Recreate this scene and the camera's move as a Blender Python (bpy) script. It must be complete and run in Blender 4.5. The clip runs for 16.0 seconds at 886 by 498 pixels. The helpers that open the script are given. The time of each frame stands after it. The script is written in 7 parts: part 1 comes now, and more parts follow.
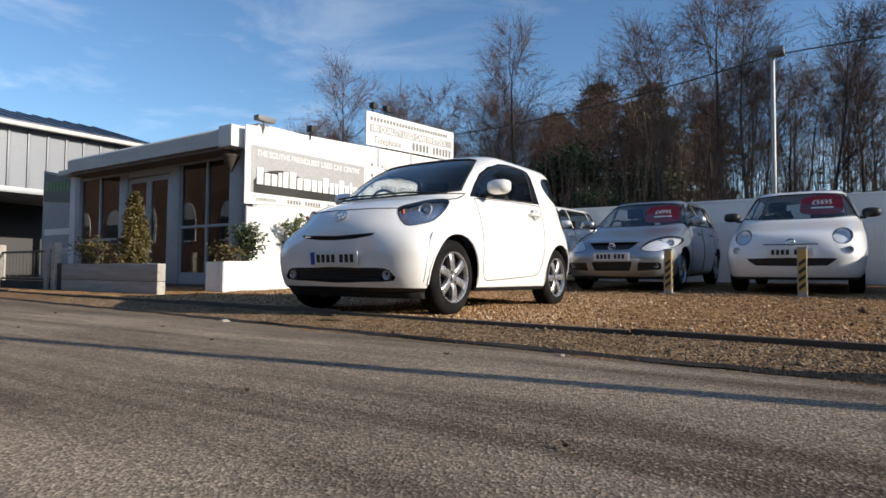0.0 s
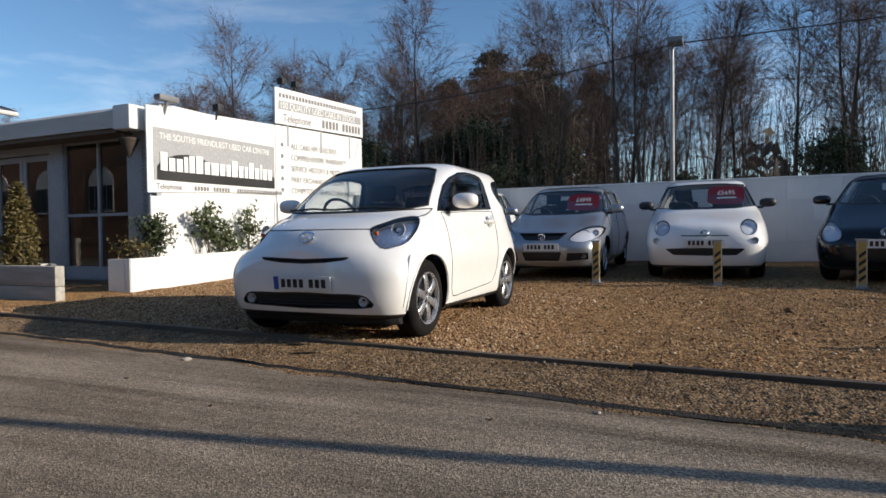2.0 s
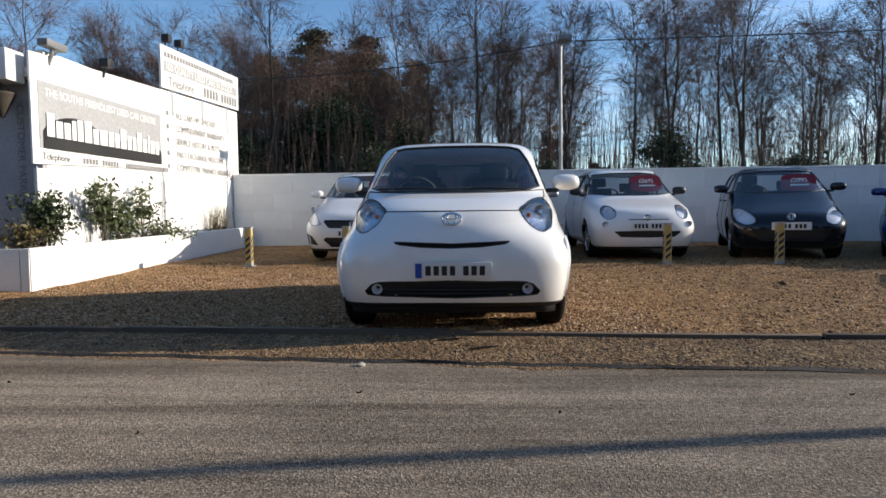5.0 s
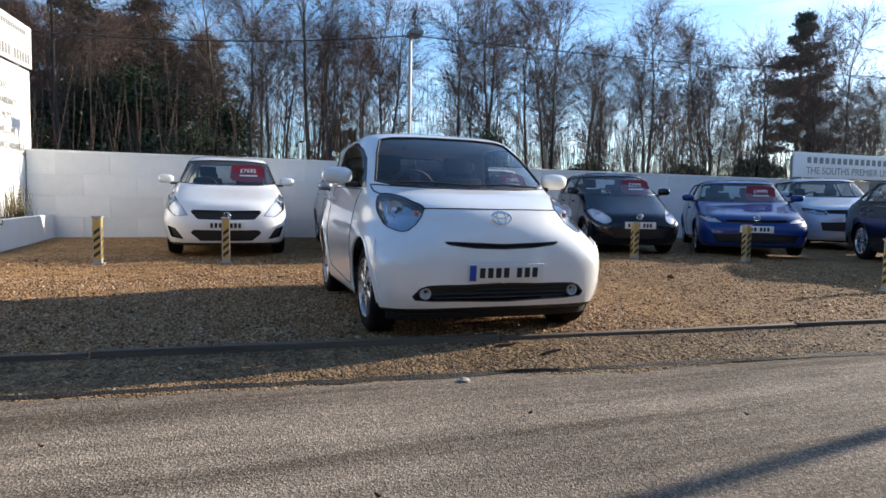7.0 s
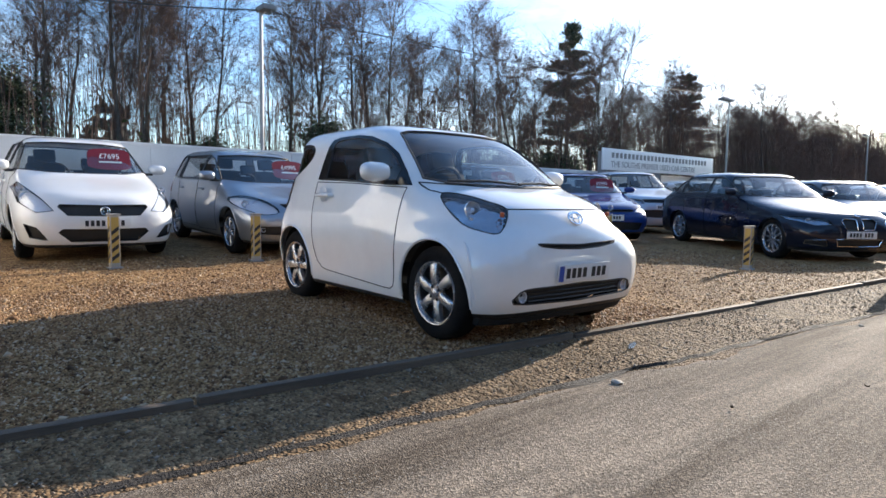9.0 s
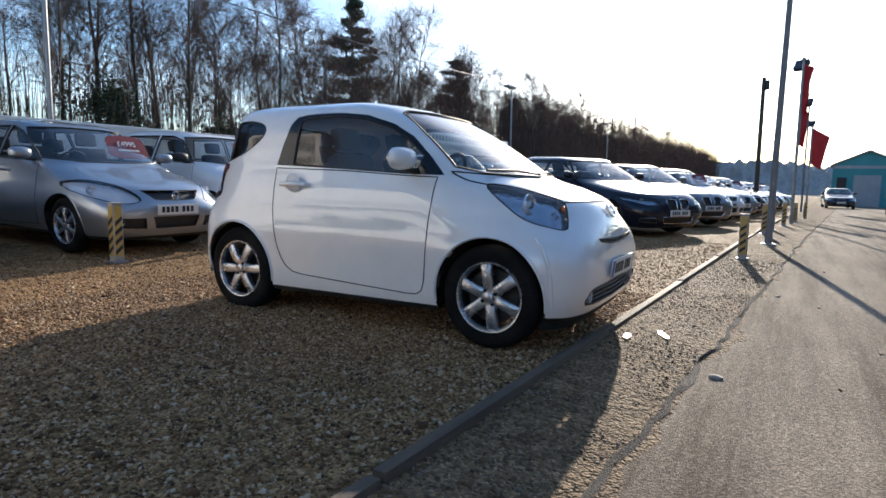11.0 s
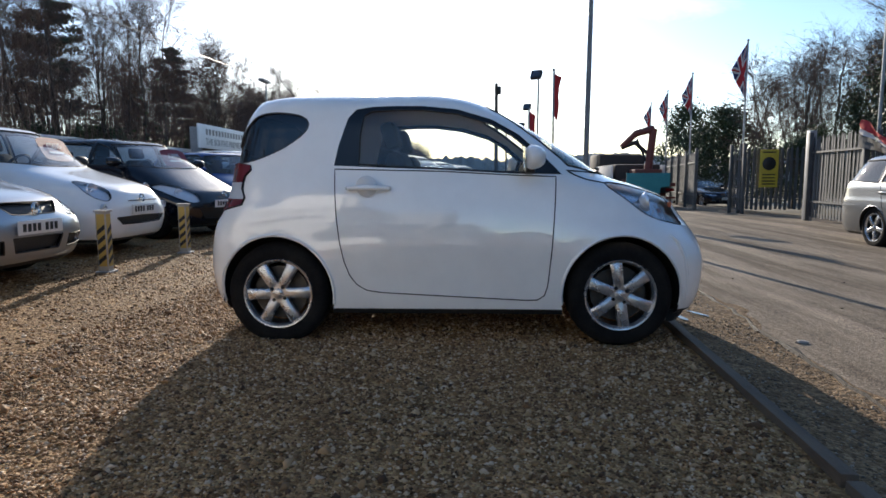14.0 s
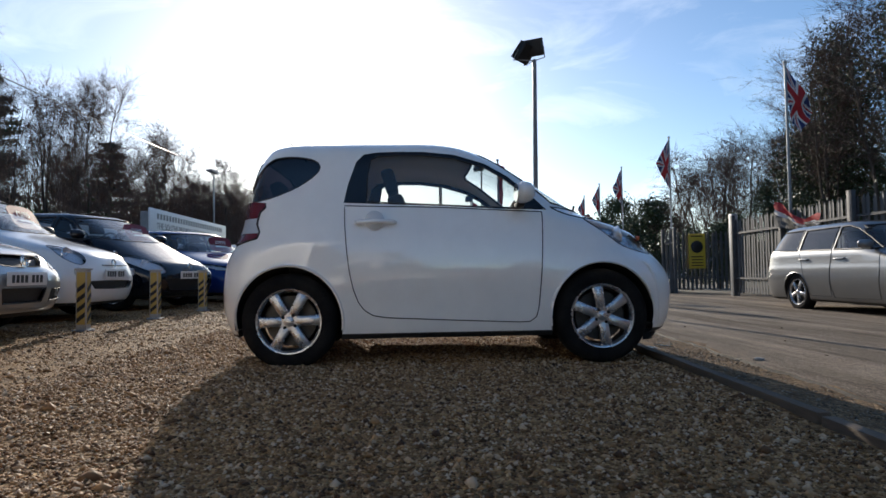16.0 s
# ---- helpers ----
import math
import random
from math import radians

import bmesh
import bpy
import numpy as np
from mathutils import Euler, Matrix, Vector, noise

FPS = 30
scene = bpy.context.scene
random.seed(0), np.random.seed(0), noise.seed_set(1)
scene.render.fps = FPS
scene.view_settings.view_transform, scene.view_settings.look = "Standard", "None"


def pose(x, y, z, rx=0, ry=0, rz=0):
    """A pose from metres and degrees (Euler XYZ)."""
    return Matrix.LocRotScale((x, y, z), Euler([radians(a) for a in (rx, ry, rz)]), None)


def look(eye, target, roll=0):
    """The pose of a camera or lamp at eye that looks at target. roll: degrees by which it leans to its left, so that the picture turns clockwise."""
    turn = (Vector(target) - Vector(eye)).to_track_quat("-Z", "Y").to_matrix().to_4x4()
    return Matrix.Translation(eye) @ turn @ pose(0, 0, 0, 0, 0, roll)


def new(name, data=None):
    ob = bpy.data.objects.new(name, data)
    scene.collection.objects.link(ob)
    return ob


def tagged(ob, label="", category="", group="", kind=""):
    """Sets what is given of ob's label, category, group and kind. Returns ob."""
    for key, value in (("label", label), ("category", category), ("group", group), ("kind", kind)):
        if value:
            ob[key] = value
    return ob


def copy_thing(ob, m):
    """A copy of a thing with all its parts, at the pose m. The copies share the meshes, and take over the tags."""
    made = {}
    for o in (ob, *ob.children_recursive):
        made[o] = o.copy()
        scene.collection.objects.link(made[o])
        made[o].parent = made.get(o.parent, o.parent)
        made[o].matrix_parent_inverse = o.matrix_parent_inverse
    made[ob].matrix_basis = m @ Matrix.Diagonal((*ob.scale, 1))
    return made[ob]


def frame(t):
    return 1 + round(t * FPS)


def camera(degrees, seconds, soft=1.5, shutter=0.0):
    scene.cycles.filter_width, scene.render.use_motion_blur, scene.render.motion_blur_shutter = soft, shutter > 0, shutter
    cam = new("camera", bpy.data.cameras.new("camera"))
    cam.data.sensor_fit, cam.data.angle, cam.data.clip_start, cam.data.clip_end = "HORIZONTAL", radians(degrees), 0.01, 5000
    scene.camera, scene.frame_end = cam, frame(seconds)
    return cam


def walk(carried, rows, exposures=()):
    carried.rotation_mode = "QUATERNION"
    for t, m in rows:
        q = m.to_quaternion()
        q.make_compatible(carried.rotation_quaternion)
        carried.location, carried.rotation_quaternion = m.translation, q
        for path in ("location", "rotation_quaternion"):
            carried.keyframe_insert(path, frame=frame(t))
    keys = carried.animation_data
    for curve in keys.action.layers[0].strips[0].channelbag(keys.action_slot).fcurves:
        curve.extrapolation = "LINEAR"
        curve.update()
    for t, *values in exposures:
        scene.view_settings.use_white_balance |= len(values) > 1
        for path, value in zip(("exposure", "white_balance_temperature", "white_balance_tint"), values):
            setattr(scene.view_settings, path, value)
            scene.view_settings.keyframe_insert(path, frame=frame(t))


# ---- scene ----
import collections

# ---------------- camera ----------------
cam = camera(72.0, 16.0, soft=1.6)

PATH = [
    (0, (3.49, -4.095, 0.327), (2.362, -2.446, 0.41), 0.5),
    (0.5, (3.5, -4.104, 0.476), (2.356, -2.465, 0.55), 1.3),
    (1, (3.461, -4.133, 0.686), (2.396, -2.441, 0.704), 0.8),
    (1.5, (3.171, -4.251, 0.817), (2.292, -2.457, 0.742), -1.1),
    (2, (2.826, -4.331, 0.798), (2.025, -2.5, 0.752), -0.7),
    (2.5, (2.454, -4.407, 0.829), (1.664, -2.571, 0.765), 1.2),
    (3, (2.008, -4.532, 0.836), (1.333, -2.651, 0.753), 0.1),
    (3.2, (1.799, -4.535, 0.817), (1.193, -2.63, 0.762), -0.8),
    (5.3, (-0.089, -4.653, 0.796), (-0.114, -2.656, 0.691), -0.0),
    (5.5, (-0.277, -4.598, 0.792), (-0.231, -2.6, 0.71), 0.4),
    (6, (-0.717, -4.457, 0.802), (-0.428, -2.48, 0.7), 1.7),
    (6.5, (-1.145, -4.3, 0.828), (-0.65, -2.365, 0.717), 0.2),
    (7, (-1.598, -4.12, 0.843), (-0.972, -2.225, 0.714), 0.9),
    (7.5, (-2.082, -3.966, 0.842), (-1.236, -2.158, 0.714), 1.4),
    (8, (-2.495, -3.673, 0.851), (-1.545, -1.919, 0.71), 0.9),
    (8.5, (-2.852, -3.396, 0.85), (-1.742, -1.738, 0.711), 1.8),
    (8.7, (-3.007, -3.262, 0.893), (-1.834, -1.65, 0.741), 1.3),
    (10.8, (-3.856, -1.616, 0.951), (-2.167, -0.563, 0.755), 1.4),
    (11, (-3.929, -1.442, 0.971), (-2.193, -0.475, 0.745), 0.9),
    (11.5, (-3.994, -1.042, 0.979), (-2.214, -0.16, 0.748), 0.3),
    (12, (-4.059, -0.64, 0.981), (-2.215, 0.099, 0.748), 2.0),
    (12.5, (-4.104, -0.269, 0.983), (-2.215, 0.338, 0.734), 2.0),
    (13, (-4.119, 0.13, 1.01), (-2.183, 0.569, 0.762), 1.0),
    (13.5, (-4.204, 0.491, 1.0), (-2.226, 0.723, 0.81), 0.2),
    (14, (-4.30, 0.831, 0.978), (-2.316, 0.938, 0.748), -0.3),
    (14.5, (-4.347, 1.054, 0.951), (-2.352, 0.999, 0.82), 0.7),
    (15, (-4.515, 1.196, 0.894), (-2.52, 1.053, 0.861), 0.3),
    (15.5, (-4.666, 1.193, 0.766), (-2.669, 1.085, 0.798), -1.3),
    (16, (-4.687, 1.204, 0.594), (-2.691, 1.111, 0.673), -0.9),
]
walk(cam, [(t, look(eye, target, roll)) for t, eye, target, roll in PATH],
     [(0.0, 0.24), (1.0, 0.10), (1.5, 0.10), (3.0, 0.07), (5.5, 0.57), (7.0, 0.93), (8.0, 1.15), (8.7, 1.16), (11.0, 0.76), (12.5, 0.62), (14.0, 0.58), (15.0, 0.51), (16.0, 0.14)])


# ---------------- world, sun ----------------
SUN_AZ, SUN_EL = radians(9.0), radians(19.0)
sun_dir = Vector((math.cos(SUN_EL) * math.cos(SUN_AZ), math.cos(SUN_EL) * math.sin(SUN_AZ), math.sin(SUN_EL)))
sun = new("sun", bpy.data.lights.new("sun", "SUN"))
sun.data.energy, sun.data.angle, sun.data.color = 5.0, radians(0.53), (1.0, 0.89, 0.75)
sun.matrix_world = look(sun_dir * 60, (0, 0, 0))

world = bpy.data.worlds.new("sky")
scene.world = world
world.use_nodes = True
wn, wl = world.node_tree.nodes, world.node_tree.links
wbg = wn["Background"]
sky = wn.new("ShaderNodeTexSky")
sky.sky_type, sky.sun_disc = "NISHITA", False
sky.sun_elevation, sky.sun_rotation = SUN_EL, math.pi / 2 - SUN_AZ
sky.air_density, sky.dust_density, sky.ozone_density = 0.9, 0.45, 2.4
# thin high cloud, drawn out across the sky
co = wn.new("ShaderNodeTexCoord")
mp = wn.new("ShaderNodeMapping")
mp.inputs["Scale"].default_value = (1.3, 2.4, 7.0)
mp.inputs["Rotation"].default_value = (0.2, 0.3, 0.5)
cn = wn.new("ShaderNodeTexNoise")
cn.inputs["Scale"].default_value, cn.inputs["Detail"].default_value, cn.inputs["Roughness"].default_value = 1.6, 9, 0.62
cn.inputs["Distortion"].default_value = 0.5
cr = wn.new("ShaderNodeMapRange")
for k, v in (("From Min", 0.50), ("From Max", 0.90), ("To Min", 0.0), ("To Max", 0.5)):
    cr.inputs[k].default_value = v
hs = wn.new("ShaderNodeHueSaturation")
hs.inputs["Saturation"].default_value, hs.inputs["Value"].default_value = 0.25, 1.7
cm = wn.new("ShaderNodeMix")
cm.data_type = "RGBA"
wl.new(co.outputs["Generated"], mp.inputs["Vector"])
wl.new(mp.outputs["Vector"], cn.inputs["Vector"])
wl.new(cn.outputs["Fac"], cr.inputs["Value"])
deep = wn.new("ShaderNodeHueSaturation")
deep.inputs["Saturation"].default_value, deep.inputs["Value"].default_value = 1.12, 0.95
wl.new(sky.outputs["Color"], deep.inputs["Color"])
wl.new(deep.outputs["Color"], hs.inputs["Color"])
wl.new(cr.outputs["Result"], cm.inputs["Factor"])
wl.new(deep.outputs["Color"], cm.inputs["A"])
wl.new(hs.outputs["Color"], cm.inputs["B"])
wl.new(cm.outputs["Result"], wbg.inputs["Color"])
wbg.inputs["Strength"].default_value = 0.15


# ---------------- materials ----------------
def base_mat(name, color, rough=0.6, metal=0.0):
    m = bpy.data.materials.new(name)
    m.use_nodes = True
    b = m.node_tree.nodes["Principled BSDF"]
    b.inputs["Base Color"].default_value = (*color, 1)
    b.inputs["Roughness"].default_value, b.inputs["Metallic"].default_value = rough, metal
    return m, m.node_tree.nodes, m.node_tree.links, b


def noise_node(n, l, scale, detail=6, rough=0.6, stretch=(1, 1, 1), coord="Object"):
    tc, mp = n.new("ShaderNodeTexCoord"), n.new("ShaderNodeMapping")
    mp.inputs["Scale"].default_value = stretch
    t = n.new("ShaderNodeTexNoise")
    t.inputs["Scale"].default_value, t.inputs["Detail"].default_value, t.inputs["Roughness"].default_value = scale, detail, rough
    l.new(tc.outputs[coord], mp.inputs["Vector"])
    l.new(mp.outputs["Vector"], t.inputs["Vector"])
    return t


def ramp_node(n, l, src, stops):
    r = n.new("ShaderNodeValToRGB")
    e = r.color_ramp.elements
    while len(e) < len(stops):
        e.new(0.5)
    for el, (p, c) in zip(e, stops):
        el.position, el.color = p, (*c, 1)
    l.new(src, r.inputs["Fac"])
    return r


def mixc(n, l, fac, a, b, mode="MIX"):
    m = n.new("ShaderNodeMix")
    m.data_type, m.blend_type = "RGBA", mode
    for sock, v in ((m.inputs["Factor"], fac), (m.inputs["A"], a), (m.inputs["B"], b)):
        if isinstance(v, (int, float)):
            sock.default_value = v
        elif isinstance(v, tuple):
            sock.default_value = (*v, 1)
        else:
            l.new(v, sock)
    return m.outputs["Result"]


def bump(n, l, b, src, strength=0.3, dist=0.01, chain=None):
    k = n.new("ShaderNodeBump")
    k.inputs["Strength"].default_value, k.inputs["Distance"].default_value = strength, dist
    l.new(src, k.inputs["Height"])
    if chain:
        l.new(chain.outputs["Normal"], k.inputs["Normal"])
    l.new(k.outputs["Normal"], b.inputs["Normal"])
    return k


def worn(name, c1, c2, scale=3.0, fine=60.0, rough=0.6, metal=0.0, b_str=0.2, b_dist=0.004, stretch=(1, 1, 1), vary=0.0, coord="Object", grain=1.0):
    """Two colours mixed by broad stains, fine grain on top, and a little relief."""
    m, n, l, b = base_mat(name, c1, rough, metal)
    big, small = noise_node(n, l, scale, 5, 0.65, stretch, coord), noise_node(n, l, fine, 4, 0.6, stretch, coord)
    r1 = ramp_node(n, l, big.outputs["Fac"], [(0.32, c1), (0.68, c2)])
    r2 = ramp_node(n, l, small.outputs["Fac"], [(0.3, (1 - 0.18 * grain,) * 3), (0.7, (1 + 0.12 * grain,) * 3)])
    c = mixc(n, l, 1.0, r1.outputs["Color"], r2.outputs["Color"], "MULTIPLY")
    if vary:
        oi = n.new("ShaderNodeObjectInfo")
        r3 = ramp_node(n, l, oi.outputs["Random"], [(0.0, (1 - vary,) * 3), (1.0, (1 + vary,) * 3)])
        c = mixc(n, l, 1.0, c, r3.outputs["Color"], "MULTIPLY")
    l.new(c, b.inputs["Base Color"])
    rr = n.new("ShaderNodeMapRange")
    rr.inputs["To Min"].default_value, rr.inputs["To Max"].default_value = max(rough - 0.12, 0.02), min(rough + 0.12, 1)
    l.new(big.outputs["Fac"], rr.inputs["Value"])
    l.new(rr.outputs["Result"], b.inputs["Roughness"])
    bump(n, l, b, small.outputs["Fac"], b_str, b_dist)
    return m


def paint_mat(name, color, metal=0.0, rough=0.35, coat=1.5):
    m, n, l, b = base_mat(name, color, rough, metal)
    b.inputs["Coat Weight"].default_value, b.inputs["Coat Roughness"].default_value, b.inputs["Coat IOR"].default_value = 1.0, 0.04, coat
    if max(color) < 0.25:
        b.inputs["Specular IOR Level"].default_value = 0.05
    dust = noise_node(n, l, 5.0, 6, 0.65)
    r = ramp_node(n, l, dust.outputs["Fac"], [(0.35, color), (0.75, tuple(c * 0.93 + 0.003 for c in color))])
    l.new(r.outputs["Color"], b.inputs["Base Color"])
    rr = n.new("ShaderNodeMapRange")
    rr.inputs["To Min"].default_value, rr.inputs["To Max"].default_value = 0.01, 0.05
    l.new(dust.outputs["Fac"], rr.inputs["Value"])
    l.new(rr.outputs["Result"], b.inputs["Coat Roughness"])
    return m


def glass_mat(name, tint, gloss=0.02, ior=1.5, film=0.0):
    m = bpy.data.materials.new(name)
    m.use_nodes = True
    n, l = m.node_tree.nodes, m.node_tree.links
    n.remove(n["Principled BSDF"])
    tr, gl, mx, lw = n.new("ShaderNodeBsdfTransparent"), n.new("ShaderNodeBsdfGlossy"), n.new("ShaderNodeMixShader"), n.new("ShaderNodeLayerWeight")
    tr.inputs["Color"].default_value = (*tint, 1)
    gl.inputs["Roughness"].default_value = gloss
    gl.inputs["Color"].default_value = (1, 1, 1, 1)
    lw.inputs["Blend"].default_value = 0.5
    f0 = ((ior - 1) / (ior + 1)) ** 2 * 1.7
    pw, ma = n.new("ShaderNodeMath"), n.new("ShaderNodeMath")
    pw.operation, ma.operation = "POWER", "MULTIPLY_ADD"
    pw.inputs[1].default_value, ma.inputs[1].default_value, ma.inputs[2].default_value = 4.5, 1 - f0, f0
    l.new(lw.outputs["Facing"], pw.inputs[0])
    l.new(pw.outputs["Value"], ma.inputs[0])
    l.new(ma.outputs["Value"], mx.inputs["Fac"])
    l.new(tr.outputs["BSDF"], mx.inputs[1])
    l.new(gl.outputs["BSDF"], mx.inputs[2])
    if film:
        # a film of road dust that flares against the sun
        dirt, mix2 = n.new("ShaderNodeBsdfGlossy"), n.new("ShaderNodeMixShader")
        dirt.inputs["Roughness"].default_value = 0.42
        mix2.inputs["Fac"].default_value = film
        l.new(gl.outputs["BSDF"], mix2.inputs[1])
        l.new(dirt.outputs["BSDF"], mix2.inputs[2])
        l.new(mix2.outputs["Shader"], mx.inputs[2])
    l.new(mx.outputs["Shader"], n["Material Output"].inputs["Surface"])
    return m


M = {}
M["white_paint"] = paint_mat("white_car_paint", (0.87, 0.865, 0.84), coat=1.8)
M["white2"] = paint_mat("white_car_paint_b", (0.80, 0.80, 0.79))
M["silver"] = paint_mat("silver_car_paint", (0.33, 0.36, 0.40), 0.75, 0.34)
M["silver2"] = paint_mat("grey_silver_car_paint", (0.19, 0.20, 0.21), 0.65, 0.34)
M["black_paint"] = paint_mat("black_blue_car_paint", (0.004, 0.005, 0.010))
M["navy"] = paint_mat("dark_blue_car_paint", (0.005, 0.008, 0.020))
M["blue"] = paint_mat("bright_blue_car_paint", (0.006, 0.032, 0.17))
M["lightblue"] = paint_mat("pale_blue_white_car_paint", (0.55, 0.60, 0.66), 0.2)
M["black_plastic"] = worn("black_plastic", (0.012, 0.012, 0.013), (0.02, 0.02, 0.021), 8, 200, 0.55)
M["rubber"] = worn("tyre_rubber", (0.008, 0.008, 0.009), (0.020, 0.019, 0.018), 6, 90, 0.75, b_str=0.3)
M["rubber"].node_tree.nodes["Principled BSDF"].inputs["Specular IOR Level"].default_value = 0.06
M["alloy"] = worn("wheel_alloy", (0.53, 0.54, 0.56), (0.44, 0.45, 0.47), 6, 80, 0.27, 0.75, b_str=0.05)
M["alloy_dark"] = worn("brake_steel", (0.05, 0.05, 0.05), (0.09, 0.08, 0.07), 8, 80, 0.5, 0.8)
M["chrome"], *_ = base_mat("chrome", (0.75, 0.76, 0.78), 0.09, 1.0)
M["reflector"], *_ = base_mat("lamp_reflector", (0.85, 0.87, 0.90), 0.15, 0.6)
M["lampgrey"], n_, l_, b_ = base_mat("lamp_bezel", (0.52, 0.55, 0.60), 0.12, 0.9)
fc = n_.new("ShaderNodeTexVoronoi")
fc.inputs["Scale"].default_value = 48
tc = n_.new("ShaderNodeTexCoord")
l_.new(tc.outputs["Object"], fc.inputs["Vector"])
bump(n_, l_, b_, fc.outputs["Distance"], 0.4, 0.008)
M["lampsilver"], *_ = base_mat("lamp_housing", (0.50, 0.53, 0.57), 0.3, 0.15)
M["amber"], *_ = base_mat("amber_plastic", (0.50, 0.11, 0.04), 0.25)
M["lampclear"], *_ = base_mat("clear_lamp_back", (0.72, 0.74, 0.77), 0.22, 0.35)
M["redlens"], *_ = base_mat("red_lamp_lens", (0.13, 0.008, 0.010), 0.12)
M["redcard"] = worn("red_price_card", (0.23, 0.008, 0.020), (0.19, 0.007, 0.018), 6, 60, 0.5)
M["lens"] = glass_mat("clear_lamp_lens", (0.93, 0.94, 0.96), 0.01)
M["glass"] = glass_mat("windscreen_glass", (0.84, 0.88, 0.87), film=0.05)
M["glass_dark"] = glass_mat("privacy_glass", (0.08, 0.07, 0.085))
M["glass_mid"] = glass_mat("side_window_glass", (0.72, 0.75, 0.75))
M["shopglass"] = glass_mat("shop_glass", (0.55, 0.57, 0.56), 0.005, 1.6)
M["interior"] = worn("dark_trim_fabric", (0.018, 0.018, 0.02), (0.03, 0.03, 0.032), 9, 160, 0.85)
M["plate"], *_ = base_mat("white_plate", (0.72, 0.72, 0.70), 0.35)
M["ink"], *_ = base_mat("black_ink", (0.012, 0.012, 0.014), 0.5)
M["plateblue"], *_ = base_mat("blue_plate_band", (0.01, 0.06, 0.36), 0.35)
M["white_ink"], *_ = base_mat("white_lettering", (0.82, 0.82, 0.80), 0.5)
M["gloss_black"], *_ = base_mat("gloss_black_trim", (0.006, 0.006, 0.007), 0.12)
M["barrel"] = worn("dull_wheel_barrel", (0.20, 0.20, 0.21), (0.13, 0.13, 0.14), 6, 80, 0.35, 0.9, b_str=0.05)
M["seam"], *_ = base_mat("panel_gap", (0.008, 0.008, 0.008), 0.9)


# ---------------- mesh helpers ----------------
def part(name, bm, mat, parent=None, label="", smooth=True):
    """Link a bmesh (or verts, faces) as one mesh object under a parent."""
    me = bpy.data.meshes.new(name)
    if isinstance(bm, tuple):
        me.from_pydata(bm[0], [], bm[1])
    else:
        bm.to_mesh(me)
        bm.free()
    if smooth:
        me.polygons.foreach_set("use_smooth", [True] * len(me.polygons))
        me.set_sharp_from_angle(angle=radians(38))
    me.materials.append(mat)
    ob = new(name, me)
    ob.parent = parent
    if label:
        tagged(ob, label)
    return ob


def thing(name, m=None, label="", category="", group="", kind=""):
    ob = new(name)
    ob.empty_display_size = 0.1
    if m is not None:
        ob.matrix_basis = m
    return tagged(ob, label, category, group, kind)


def box(bm, x0, x1, y0, y1, z0, z1, bev=0.0, m=None):
    r = bmesh.ops.create_cube(bm, size=1)
    vs = r["verts"]
    for v in vs:
        v.co = Vector((x0 + (v.co.x + 0.5) * (x1 - x0), y0 + (v.co.y + 0.5) * (y1 - y0), z0 + (v.co.z + 0.5) * (z1 - z0)))
        if m is not None:
            v.co = m @ v.co
    if bev:
        es = list({e for v in vs for e in v.link_edges})
        bmesh.ops.bevel(bm, geom=es, offset=bev, segments=2, affect="EDGES", profile=0.6)
    return bm


def boxb(*a, bev=0.0, m=None):
    return box(bmesh.new(), *a, bev=bev, m=m)


def tube(bm, pts, r, seg=6, closed=False, cap=True):
    """A tube along points; r a number or one radius a point."""
    pts = [Vector(p) for p in pts]
    k = len(pts)
    rs = r if isinstance(r, (list, tuple)) else [r] * k
    rings, ref = [], None
    for i, p in enumerate(pts):
        a = pts[(i - 1) % k] if (closed or i) else p
        b = pts[(i + 1) % k] if (closed or i < k - 1) else p
        d = (b - a).normalized() if (b - a).length > 1e-9 else Vector((0, 0, 1))
        if ref is None:
            ref = d.orthogonal().normalized()
        ref = (ref - d * ref.dot(d))
        ref = ref.normalized() if ref.length > 1e-6 else d.orthogonal().normalized()
        s = d.cross(ref)
        rings.append([bm.verts.new(p + (ref * math.cos(2 * math.pi * j / seg) + s * math.sin(2 * math.pi * j / seg)) * rs[i]) for j in range(seg)])
    for i in range(k if closed else k - 1):
        a, b = rings[i], rings[(i + 1) % k]
        for j in range(seg):
            bm.faces.new((a[j], a[(j + 1) % seg], b[(j + 1) % seg], b[j]))
    if cap and not closed:
        bm.faces.new(rings[0][::-1])
        bm.faces.new(rings[-1])
    return bm


def tubeb(*a, **k):
    return tube(bmesh.new(), *a, **k)


def lathe(bm, prof, seg=32, axis="x", at=(0, 0, 0)):
    """Turn a profile of (along, radius) round an axis."""
    at = Vector(at)
    rings = []
    for s, r in prof:
        ring = []
        for j in range(seg):
            c, d = math.cos(2 * math.pi * j / seg) * r, math.sin(2 * math.pi * j / seg) * r
            v = {"x": (s, c, d), "y": (c, s, d), "z": (c, d, s)}[axis]
            ring.append(bm.verts.new(at + Vector(v)))
        rings.append(ring)
    for a, b in zip(rings, rings[1:]):
        for j in range(seg):
            bm.faces.new((a[j], a[(j + 1) % seg], b[(j + 1) % seg], b[j]))
    return bm


